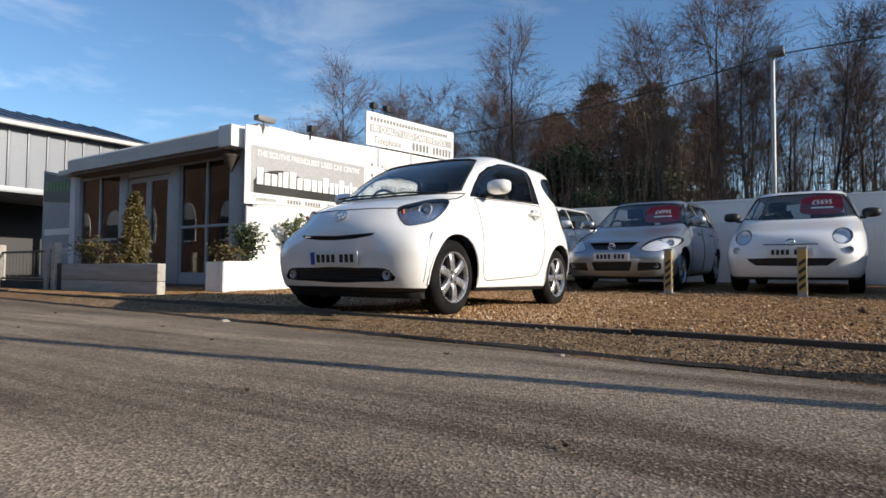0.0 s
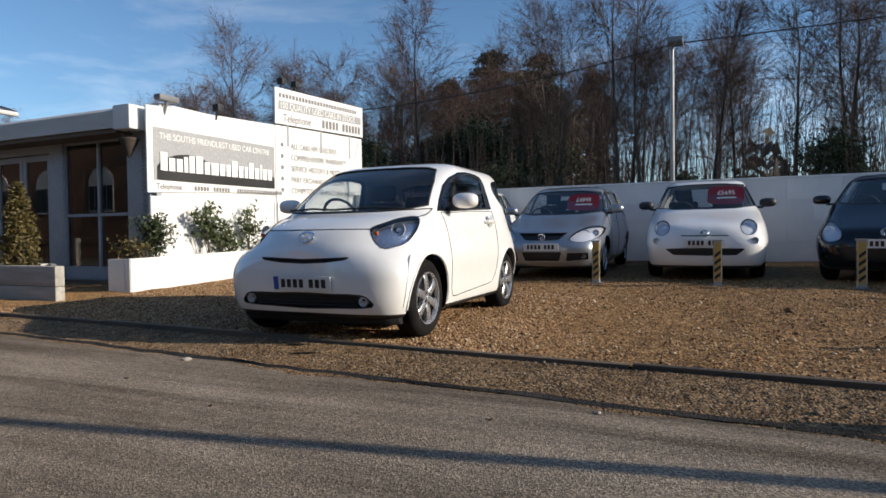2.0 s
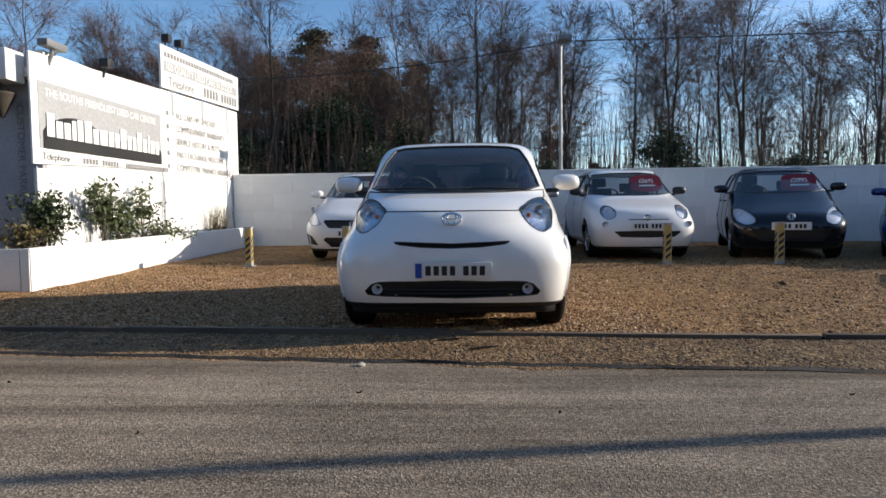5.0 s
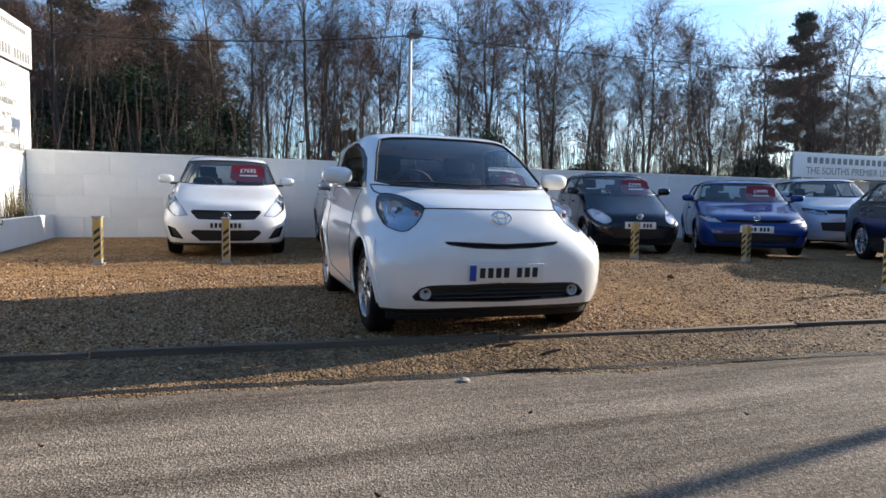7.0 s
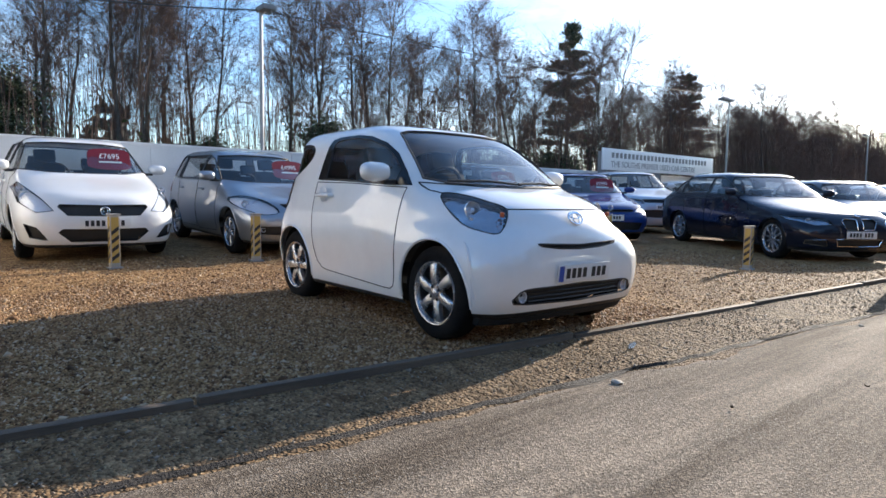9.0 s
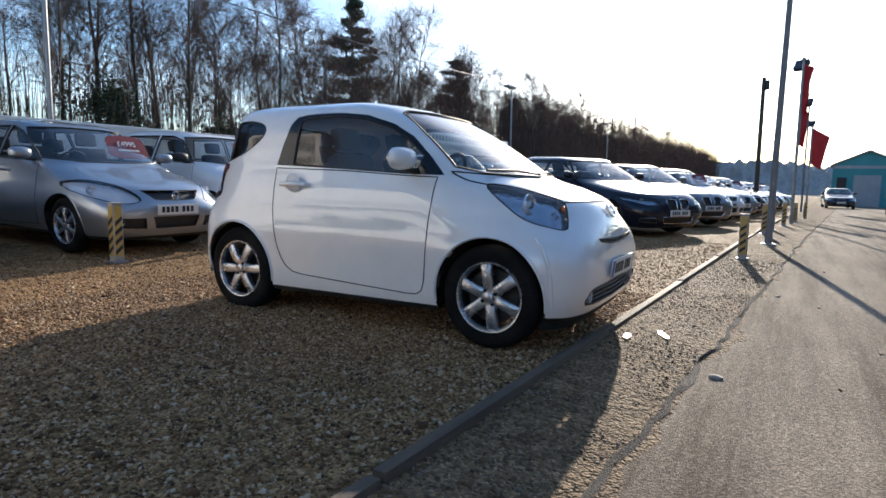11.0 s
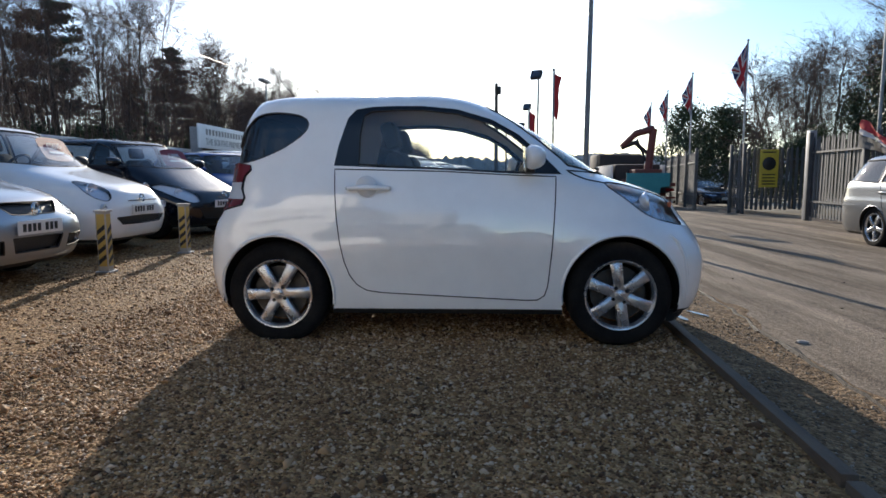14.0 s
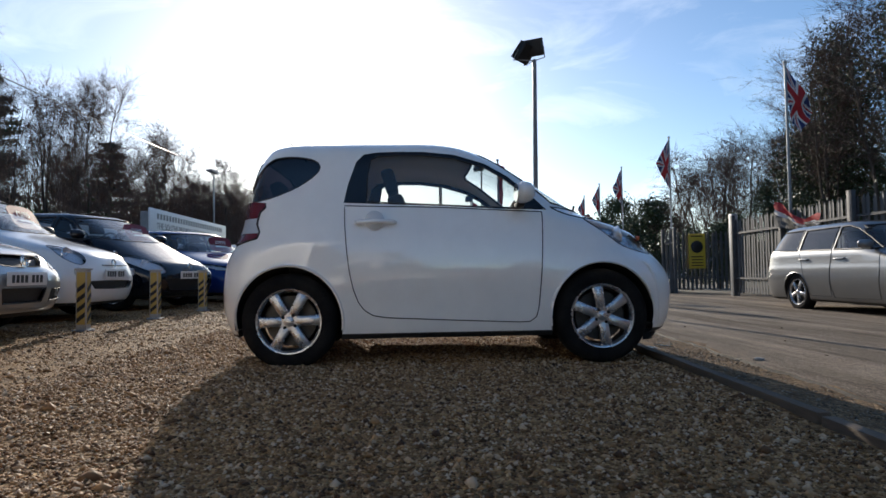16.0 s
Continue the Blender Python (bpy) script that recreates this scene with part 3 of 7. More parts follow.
    part("boot_floor", boxb(-0.40, 0.40, wb - ar - 0.1, r0[2] - 0.2, zf + 0.02, s["belt"] - 0.35), M["seam"], car, smooth=False)
    # cabin
    cw, cy = s["cowl"]
    bt = s["belt"]
    part("dashboard", boxb(-s["rows"][7][3] + 0.10, s["rows"][7][3] - 0.10, cy + 0.10, cy + 0.55, bt - 0.35, cw - 0.03, bev=0.06), M["interior"], car)
    for x in (0.34, -0.34):
        seat(car, x, s["seat_y"], 0.42)
        if s.get("back_seats", True):
            seat(car, x, min(s["seat_y"] + 0.8, wb - 0.2), 0.45, 0.5, 0.5)
    bmw = bmesh.new()
    rot = Matrix.Translation((-0.34, s["seat_y"] - 0.42, cw - 0.02)) @ Matrix.Rotation(radians(-62), 4, "X")
    tube(bmw, [rot @ Vector((0.18 * math.cos(a), 0.18 * math.sin(a), 0)) for a in np.linspace(0, 2 * math.pi, 28, endpoint=False)], 0.014, 6, True)
    tube(bmw, [rot @ Vector((-0.17, 0, 0)), rot @ Vector((0.17, 0, 0))], 0.016, 6)
    tube(bmw, [rot @ Vector((0, 0, 0.02)), rot @ Vector((0, 0, -0.35))], 0.03, 8)
    part("steering_wheel", bmw, M["interior"], car)
    for sd in (1, -1):
        mirror_parts(s, car, M["black_plastic"] if s.get("black_mirrors") else paint, sd)
    for (y, z, x) in s.get("handles", ()):
        for sd in (1, -1):
            bmh = tubeb([(sd * (x - 0.004), y - 0.13, z), (sd * (x + 0.028), y - 0.115, z), (sd * (x + 0.036), y, z + 0.004), (sd * (x + 0.030), y + 0.105, z), (sd * (x - 0.004), y + 0.12, z)], [0.012, 0.015, 0.016, 0.015, 0.012], 8)
            part("door_handle", bmh, paint, car)
    if "plate" in s:
        plate_parts(car, *s["plate"])
    if "badge" in s:
        bx, by, bz, rx, rz, tilt = s["badge"]
        mb = pose(bx, by, bz, tilt, 0, 0)
        bmb = bmesh.new()
        tube(bmb, [mb @ Vector((rx * math.cos(a), 0, rz * math.sin(a))) for a in np.linspace(0, 2 * math.pi, 28, endpoint=False)], 0.007, 6, True)
        tube(bmb, [mb @ Vector((0.45 * rx * math.cos(a), -0.002, rz * 0.95 * math.sin(a))) for a in np.linspace(0, 2 * math.pi, 24, endpoint=False)], 0.005, 6, True)
        tube(bmb, [mb @ Vector((0.75 * rx * math.cos(a), -0.002, rz * 0.35 + 0.45 * rz * math.sin(a))) for a in np.linspace(0, 2 * math.pi, 24, endpoint=False)], 0.005, 6, True)
        part("badge", bmb, M["chrome"], car, "plain chrome oval badge")
    if "fogs" in s:
        fx, fy, fz, fr = s["fogs"]
        for sd in (1, -1):
            f = part("fog_lamp", lathe(bmesh.new(), [(0.02, fr), (-0.012, fr), (-0.010, fr * 0.8), (0.008, fr * 0.6), (0.012, 0.001)], 20, "y", (sd * fx, fy, fz)), M["lampsilver"], car)
            part("lens", lathe(bmesh.new(), [(-0.010, fr * 0.85), (-0.014, fr * 0.5), (-0.015, 0.001)], 20, "y", (sd * fx, fy, fz)), M["lens"], f)
    for y0, z0, x0, x1, dz in s.get("slats", ()):
        for k in range(3):
            part("grille_slat", tubeb([(x0, y0 + 0.04 * (abs(x0) / 0.6) ** 3, z0 + k * dz), (x0 * 0.5, y0 + 0.01, z0 + k * dz), (0, y0, z0 + k * dz), (x1 * 0.5, y0 + 0.01, z0 + k * dz), (x1, y0 + 0.04 * (abs(x1) / 0.6) ** 3, z0 + k * dz)], 0.006, 5), M["black_plastic"], car)
    if "wipers" in s:
        for a, b in s["wipers"]:
            part("wiper", tubeb([a, tuple((Vector(a) + Vector(b)) / 2 + Vector((0, -0.012, 0.012))), b], 0.009, 5), M["black_plastic"], car)
    if "card" in s:
        cx, cyy, cz, tilt = s["card"]
        mc = pose(cx, cyy, cz, tilt, 0, 0)
        bmc = bmesh.new()
        extrude_poly(bmc, smooth_poly([(-0.22, -0.15), (0.20, -0.16), (0.25, 0.0), (0.20, 0.15), (-0.20, 0.15), (-0.26, 0.0)], 4), "y", -0.003, 0.003)
        bmc.transform(mc)
        cd = part("price_card", bmc, M["redcard"], car, "red oval price card with white figures", smooth=False)
        if s.get("price"):
            letters("price", s["price"], 0.11, mc @ pose(0, -0.006, 0.005, 90, 0, 0), M["white_ink"], cd, 0.9, 0.001, "CENTER")
            part("bar", boxb(-0.13, 0.14, -0.006, -0.004, -0.065, -0.04, m=mc), M["white_ink"], cd, smooth=False)
    bm.free()
    return car


IQ = dict(
    rows=[(0.185, -0.45, 2.39, 0.775, 1.0), (0.22, -0.495, 2.43, 0.805, 1.0), (0.32, -0.53, 2.47, 0.826, 1.0), (0.45, -0.543, 2.487, 0.836, 1.0), (0.58, -0.535, 2.48, 0.838, 1.0),
          (0.7, -0.51, 2.455, 0.832, 1.0), (0.79, -0.465, 2.405, 0.822, 1.0), (0.86, -0.39, 2.365, 0.808, 1.0), (0.93, -0.21, 2.345, 0.792, 1.0), (0.99, -0.01, 2.34, 0.775, 1.0), (1.09, 0.15, 2.325, 0.748, 1.02),
          (1.21, 0.34, 2.3, 0.72, 1.06), (1.32, 0.53, 2.265, 0.695, 1.12), (1.405, 0.7, 2.215, 0.66, 1.2), (1.455, 0.83, 2.16, 0.6, 1.28), (1.488, 1.0, 1.98, 0.49, 1.35), (1.505, 1.2, 1.7, 0.3, 1.4), (1.511, 1.38, 1.45, 0.03, 1.41)],
    sub=4, nq=40, front_exp=(5.2, 13.5), nose_exp=(2.35, 5.0), rear_exp=(5.2, 12.0), glass_exp=(2.9, 5.0), belt=1.0, flare=0.012, waist=(0.42, 0.022, 0.16),
    wheelbase=2.0, tyre_r=0.304, rim_r=0.205, tyre_w=0.18, hub_x=0.80, arch_r=0.343, arch_k=1.03, lip_z=0.215, tail_band=0.91,
    windows=[([(1.510, 1.052), (1.506, 1.23), (1.485, 1.345), (1.44, 1.370), (1.30, 1.378), (1.144, 1.376), (0.937, 1.350), (0.735, 1.288), (0.62, 1.222), (0.49, 1.115), (0.515, 1.012), (0.75, 1.020), (1.035, 1.036)], "glass_mid"),
             ([(1.656, 1.055), (1.63, 1.179), (1.578, 1.332), (1.531, 1.383), (1.44, 1.398), (1.30, 1.402), (1.144, 1.400), (0.937, 1.378), (0.735, 1.317), (0.585, 1.233), (0.436, 1.102), (0.336, 0.998), (0.603, 1.003), (1.035, 1.028)], "gloss_black"),
             (smooth_poly([(2.36, 1.08), (2.28, 1.19), (2.16, 1.335), (2.03, 1.37), (1.87, 1.352), (1.815, 1.31), (1.835, 1.25), (1.95, 1.165), (2.10, 1.10), (2.22, 1.075)], 3), "glass_dark")],
    windscreen=[(0.0, 1.0), (0.35, 1.004), (0.57, 1.014), (0.672, 1.05), (0.642, 1.15), (0.602, 1.28), (0.545, 1.395), (0.46, 1.418), (0.25, 1.428), (0.0, 1.43), (-0.2, 1.43), (-0.2, 1.0)],
    rear_window=[(-0.1, 1.08), (0.55, 1.08), (0.56, 1.34), (0.4, 1.38), (-0.1, 1.385)],
    headlight_o=smooth_poly([(0.107, 0.842), (0.225, 0.892), (0.385, 0.935), (0.54, 0.945), (0.495, 0.855), (0.385, 0.755), (0.265, 0.715), (0.147, 0.708)], 3),
    taillight=smooth_poly([(2.20, 0.83), (2.50, 0.80), (2.50, 1.065), (2.16, 1.06), (2.19, 1.0), (2.205, 0.92)], 2),
    grilles=[smooth_poly([(-0.2, 0.262), (0.30, 0.266), (0.58, 0.280), (0.57, 0.33), (0.50, 0.366), (0.25, 0.368), (-0.2, 0.368)], 2),
             [(-0.05, 0.596), (0.2, 0.605), (0.37, 0.625), (0.395, 0.640), (0.2, 0.632), (-0.05, 0.622)]],
    doors=[[(1.650, 1.035), (1.645, 0.90), (1.632, 0.742), (1.615, 0.61), (1.592, 0.50), (1.562, 0.42), (1.525, 0.368), (1.467, 0.332), (1.38, 0.318), (0.999, 0.297), (0.544, 0.276), (0.475, 0.278), (0.436, 0.305), (0.418, 0.36), (0.397, 0.592), (0.383, 0.80), (0.372, 0.985), (0.603, 0.994), (1.035, 1.019)]],
    scores=[[(-0.05, 0.847), (0.2, 0.849), (0.475, 0.848), (0.60, 0.89), (0.70, 0.965), (0.705, 1.02), (0.60, 1.008), (0.35, 0.993), (-0.05, 0.988)]],
    mirror=(0.915, 0.53, 1.09), handles=[(1.455, 0.925, 0.799)], seat_y=0.95, cowl=(1.0, 0.0), back_seats=True,
    plate=(0.01, -0.558, 0.447, 6, True), badge=(0.0, -0.478, 0.795, 0.068, 0.044, -28), fogs=(0.515, -0.500, 0.318, 0.036), slats=[(-0.517, 0.285, -0.46, 0.46, 0.026)],
    wipers=[((0.55, 0.12, 1.02), (-0.05, 0.0, 1.02)), ((-0.02, 0.0, 1.015), (-0.6, 0.12, 1.03))], bowl=0.058, bowls=(((0.02, 0.0, 0.01), 1.0), ((-0.13, -0.06, -0.015), 0.72)), amber=(0.535, -0.338, 0.815), seal=0.005, lamp_back="lampgrey", rear_win="glass_dark", lip=0.010, spoke_w=(0.030, 0.030))

iq_car = make_car("small_white_car", IQ, pose(0, 0, 0), M["white_paint"], "small white three-door city car parked nose-out on gravel")
for sd in (1, -1):
    part("bumper_ridge", tubeb([(sd * 0.775, -0.375, 0.27), (sd * 0.786, -0.372, 0.34), (sd * 0.797, -0.365, 0.44), (sd * 0.803, -0.345, 0.54), (sd * 0.800, -0.31, 0.62), (sd * 0.79, -0.27, 0.66)], [0.003, 0.012, 0.015, 0.014, 0.010, 0.002], 8), M["white_paint"], iq_car)
skirt = []
for i in range(29):
    x = -0.72 + 1.44 * i / 28
    y = 1.0 - 1.47 * (1 - (abs(x) / 0.79) ** 5.2) ** (1 / 13.5)
    skirt.append((x, y))
bm = bmesh.new()
rings = [[bm.verts.new((x, y + a, z)) for a, z in ((0.024, 0.206), (0.020, 0.175), (0.050, 0.138), (0.085, 0.138), (0.075, 0.206))] for x, y in skirt]
for p, q in zip(rings, rings[1:]):
    for j in range(5):
        bm.faces.new((p[j], p[(j + 1) % 5], q[(j + 1) % 5], q[j]))
bm.faces.new(rings[0])
bm.faces.new(rings[-1][::-1])
bmesh.ops.recalc_face_normals(bm, faces=bm.faces[:])
part("front_skirt", bm, M["seam"], iq_car, "black plastic skirt below the bumper")
# flat grey disc: the shade of the handle scoop is put into its colour
for sd in (1, -1):
    part("handle_shade_disc", lathe(bmesh.new(), [(sd * 0.8205, 0.062), (sd * 0.8215, 0.060), (sd * 0.8205, 0.0005)], 24, "x", (0, 1.455, 0.935)), M["lampsilver"], iq_car, "flat grey disc painting the shade of the handle scoop")
part("roof_aerial", tubeb([(0.0, 2.02, 1.46), (0.0, 2.22, 1.70)], [0.006, 0.002], 5), M["black_plastic"], iq_car, "thin black roof aerial")


def hatch_spec(L, fo, wb, Wd, H, cowl_y, cowl_z, hood_z, ws_top, roof_end, tail_z=0.95, nose_z=0.5, **k):
    """Outline of an ordinary hatchback, saloon or estate. y runs from the front axle."""
    f, r, w = -fo, L - fo, Wd / 2
    b = cowl_z
    hz = lambda t: hood_z + (cowl_z - hood_z) * t
    tz = lambda t: b + (H - b) * t
    ry = lambda t: r - 0.06 + (roof_end - r + 0.06) * t
    fy = lambda t: cowl_y + (ws_top - cowl_y) * t
    mid = (cowl_y + roof_end) / 2 + 0.15
    rows = [(0.18, f + 0.10, r - 0.10, w - 0.09, mid), (0.24, f + 0.04, r - 0.04, w - 0.045, mid), (0.36, f + 0.005, r, w - 0.02, mid), (nose_z, f, r, w - 0.003, mid),
            (hood_z - 0.12, f + 0.04, r - 0.01, w, mid), (hood_z - 0.03, f + 0.12, r - 0.02, w - 0.006, mid), (hz(0.15), f + 0.28, r - 0.03, w - 0.018, mid),
            (hz(0.55), f + 0.28 + (cowl_y - f - 0.28) * 0.5, r - 0.045, w - 0.03, mid), (hz(1.0), cowl_y, r - 0.06, w - 0.045, mid),
            (tz(0.25), fy(0.27), ry(0.22), w - 0.10, mid), (tz(0.5), fy(0.55), ry(0.45), w - 0.155, mid), (tz(0.74), fy(0.82), ry(0.70), w - 0.215, mid), (tz(0.88), fy(1.0), ry(1.0), w - 0.275, mid),
            (tz(0.96), fy(1.0) + 0.28, roof_end - 0.25, w - 0.39, mid), (tz(0.99), fy(1.0) + 0.5, roof_end - 0.5, w - 0.58, mid), (H, mid - 0.02, mid + 0.02, 0.03, mid)]
    gw = lambda t: w - 0.045 - (0.23) * t
    s = dict(rows=rows, sub=3, nq=22, front_exp=(4.0, 14.0), nose_exp=(2.8, 8.0), rear_exp=(3.6, 10.0), glass_exp=(3.2, 6.0), belt=cowl_z, wheelbase=wb, tyre_r=0.30, rim_r=0.20, hub_x=w - 0.035, arch_r=0.345,
             lip_z=0.225, flare=0.014, seat_y=(cowl_y + ws_top) / 2 + 0.45, cowl=(cowl_z, cowl_y), mirror=(w + 0.06, cowl_y + 0.45, cowl_z + 0.10))
    s["windscreen"] = [(-0.2, b + 0.02), (w * 0.5, b + 0.025), (w - 0.11, b + 0.055), (w - 0.19, tz(0.5)), (w - 0.262, tz(0.77)), (w * 0.3, tz(0.815)), (-0.2, tz(0.82))]
    s["rear_window"] = [(-0.2, b + 0.06), (w - 0.22, b + 0.06), (w - 0.30, tz(0.78)), (-0.2, tz(0.82))]
    a0 = cowl_y + 0.42
    pill = k.pop("pillars", None) or [(cowl_y + ws_top) / 2 + 0.78]
    z0, z1 = b + 0.035, tz(0.80)
    ends = [cowl_y + 0.36] + pill + [k.pop("win_end", roof_end - 0.05)]
    wins = []
    for i, (p, q) in enumerate(zip(ends, ends[1:])):
        last, first = i == len(ends) - 2, i == 0
        p1 = ws_top + 0.10 if first else p + 0.03
        q1 = q - 0.22 if last else q - 0.03
        if first:
            poly = [(p, z0), (q - 0.03, z0 + 0.015), (q1, z1), (p1 + 0.15, z1), (p1 - 0.06, tz(0.68)), ((p + p1) / 2, tz(0.42))]
        else:
            poly = [(p + 0.03, z0 + 0.015), (q - (0.05 if last else 0.03), z0 + (0.05 if last else 0.02)), (q1, z1 - 0.01), (p1, z1)]
        wins.append((poly, "glass_mid" if first else k.get("rear_glass", "glass_mid")))
    s["windows"] = wins
    d = []
    for i, (p, q) in enumerate(zip(ends, ends[1:])):
        if i == 0:
            d.append([(cowl_y + 0.30, 0.28), (q - 0.06, 0.26), (q, 0.5), (q, z0), (cowl_y + 0.33, z0 - 0.015), (cowl_y + 0.28, 0.7)])
        elif i == 1 and len(pill) > 1:
            d.append([(p + 0.01, 0.28), (wb - 0.36, 0.28), (wb - 0.27, 0.55), (q - 0.05, z0), (p + 0.01, z0)])
    s["doors"] = d
    s["handles"] = [(q - 0.20, b - 0.10, w - 0.045) for q in ends[1:len(d) + 1]]
    s["headlight"] = [(w * 0.56, hood_z - 0.20), (w * 0.90, hood_z - 0.16), (w * 0.975, hood_z - 0.02), (w * 0.90, hood_z + 0.02), (w * 0.62, hood_z - 0.04)]
    s["taillight"] = [(r - 0.30, tail_z - 0.18), (r + 0.1, tail_z - 0.20), (r + 0.1, tail_z + 0.04), (r - 0.20, tail_z + 0.04)]
    s["plate"] = (0, f - 0.018, nose_z - 0.03, 0)
    s["badge"] = (0, f + 0.02, hood_z - 0.13, 0.05, 0.05, -10)
    s.update(k)
    return s


# ---------------- ground ----------------
def asphalt_mat(name="worn_asphalt", gain=1.2, tint=(1.05, 1.0, 0.91)):
    m, n, l, b = base_mat(name, (0.10, 0.095, 0.09), 0.85)
    b.inputs["Specular IOR Level"].default_value = 0.08
    grain = noise_node(n, l, 260, 3, 0.7)
    b.inputs["Diffuse Roughness"].default_value = 0.2
    chips = n.new("ShaderNodeTexVoronoi")
    chips.inputs["Scale"].default_value = 125
    tc = n.new("ShaderNodeTexCoord")
    l.new(tc.outputs["Object"], chips.inputs["Vector"])
    big = noise_node(n, l, 0.55, 6, 0.6)
    streak = noise_node(n, l, 1.0, 7, 0.72, (0.13, 1.9, 1))
    c0 = ramp_node(n, l, big.outputs["Fac"], [(0.3, (0.15, 0.130, 0.111)), (0.7, (0.245, 0.216, 0.186))])
    c1 = ramp_node(n, l, streak.outputs["Fac"], [(0.40, (0.50, 0.47, 0.44)), (0.50, (0.88, 0.86, 0.84)), (0.60, (1.18, 1.15, 1.11))])
    c2 = ramp_node(n, l, chips.outputs["Color"], [(0.1, (0.50, 0.50, 0.51)), (0.55, (0.95, 0.95, 0.95)), (0.95, (1.9, 1.86, 1.8))])
    c = mixc(n, l, 1.0, c0.outputs["Color"], c1.outputs["Color"], "MULTIPLY")
    c = mixc(n, l, 0.9, c, c2.outputs["Color"], "MULTIPLY")
    # pale stones showing through the worn surface, in patches
    pale_v = n.new("ShaderNodeTexVoronoi")
    pale_v.inputs["Scale"].default_value = 55
    l.new(tc.outputs["Object"], pale_v.inputs["Vector"])
    worn_n = noise_node(n, l, 2.2, 5, 0.7, (0.5, 1.4, 1))
    p1 = ramp_node(n, l, pale_v.outputs["Distance"], [(0.12, (1, 1, 1)), (0.30, (0, 0, 0))])
    p2 = ramp_node(n, l, worn_n.outputs["Fac"], [(0.42, (0, 0, 0)), (0.62, (0.75, 0.75, 0.75))])
    c = mixc(n, l, mixc(n, l, 1.0, p1.outputs["Color"], p2.outputs["Color"], "MULTIPLY"), c, (0.40, 0.375, 0.335))
    c = mixc(n, l, 1.0, c, tuple(gain * v for v in tint), "MULTIPLY")
    l.new(c, b.inputs["Base Color"])
    k1 = n.new("ShaderNodeBump")
    k1.inputs["Strength"].default_value, k1.inputs["Distance"].default_value = 0.8, 0.004
    l.new(chips.outputs["Distance"], k1.inputs["Height"])
    bump(n, l, b, grain.outputs["Fac"], 0.6, 0.004, k1)
    return m


def gravel_mat(name, lo, hi, dark):
    m, n, l, b = base_mat(name, lo, 0.8)
    b.inputs["Specular IOR Level"].default_value, b.inputs["Diffuse Roughness"].default_value = 0.12, 0.5
    vo = n.new("ShaderNodeTexVoronoi")
    vo.inputs["Scale"].default_value = 70
    tc = n.new("ShaderNodeTexCoord")
    l.new(tc.outputs["Object"], vo.inputs["Vector"])
    vo2 = n.new("ShaderNodeTexVoronoi")
    vo2.inputs["Scale"].default_value = 28
    l.new(tc.outputs["Object"], vo2.inputs["Vector"])
    big = noise_node(n, l, 0.9, 7, 0.65)
    c0 = ramp_node(n, l, vo.outputs["Color"], [(0.0, dark), (0.35, lo), (0.75, hi), (1.0, tuple(min(c * 1.5, 0.7) for c in hi))])
    c1 = ramp_node(n, l, big.outputs["Fac"], [(0.3, (0.72, 0.68, 0.64)), (0.7, (1.12, 1.1, 1.06))])
    mid = noise_node(n, l, 9, 5, 0.7)
    c2 = ramp_node(n, l, mid.outputs["Fac"], [(0.36, (0.58, 0.54, 0.50)), (0.62, (1.22, 1.22, 1.20))])
    c = mixc(n, l, 1.0, c0.outputs["Color"], c1.outputs["Color"], "MULTIPLY")
    c = mixc(n, l, 1.0, c, c2.outputs["Color"], "MULTIPLY")
    l.new(c, b.inputs["Base Color"])
    k1 = n.new("ShaderNodeBump")
    k1.inputs["Strength"].default_value, k1.inputs["Distance"].default_value, k1.invert = 1.0, 0.018, True
    l.new(vo2.outputs["Distance"], k1.inputs["Height"])
    clump = noise_node(n, l, 11, 4, 0.65)
    k3 = n.new("ShaderNodeBump")
    k3.inputs["Strength"].default_value, k3.inputs["Distance"].default_value = 0.7, 0.03
    l.new(clump.outputs["Fac"], k3.inputs["Height"])
    l.new(k3.outputs["Normal"], k1.inputs["Normal"])
    k2 = bump(n, l, b, vo.outputs["Distance"], 1.0, 0.012, k1)
    k2.invert = True
    return m


M["asphalt"] = asphalt_mat()
M["gravel"] = gravel_mat("tan_gravel", (0.31, 0.178, 0.082), (0.52, 0.335, 0.168), (0.085, 0.046, 0.023))
M["verge"] = gravel_mat("brown_verge_gravel", (0.222, 0.144, 0.080), (0.355, 0.248, 0.145), (0.073, 0.049, 0.031))
M["earth"] = worn("dark_earth", (0.06, 0.05, 0.035), (0.12, 0.10, 0.06), 0.3, 8, 0.95)


def sheet(name, xs, ys, zf, mat, **tags):
    vs = [(x, y, zf(x, y)) for y in ys for x in xs]
    k = len(xs)
    fs = [(j * k + i, j * k + i + 1, (j + 1) * k + i + 1, (j + 1) * k + i) for j in range(len(ys) - 1) for i in range(k - 1)]
    ob = part(name, (vs, fs), mat)
    return tagged(ob, **tags)


def axis(dense0, dense1, step, far0, far1):
    a = list(np.arange(dense0, dense1 + 1e-6, step))
    lo, hi, k = [], [], step
    x = dense0
    while x > far0:
        k *= 1.6
        x = max(x - k, far0)
        lo.append(x)
    x, k = dense1, step
    while x < far1:
        k *= 1.6
        x = min(x + k, far1)
        hi.append(x)
    return [float(v) for v in lo[::-1] + a + hi]


def uneven(x, y):
    return 0.010 * noise.noise((x * 0.9, y * 0.9, 0)) + 0.009 * noise.noise((x * 2.7, y * 2.7, 4))


def road_line(x):
    return -1.10 - 0.075 * x + 0.06 * noise.noise((x * 1.3, 0, 7)) + 0.03 * noise.noise((x * 5, 0, 9))


def kerb_line(x):
    return -0.47 - 0.05 * x


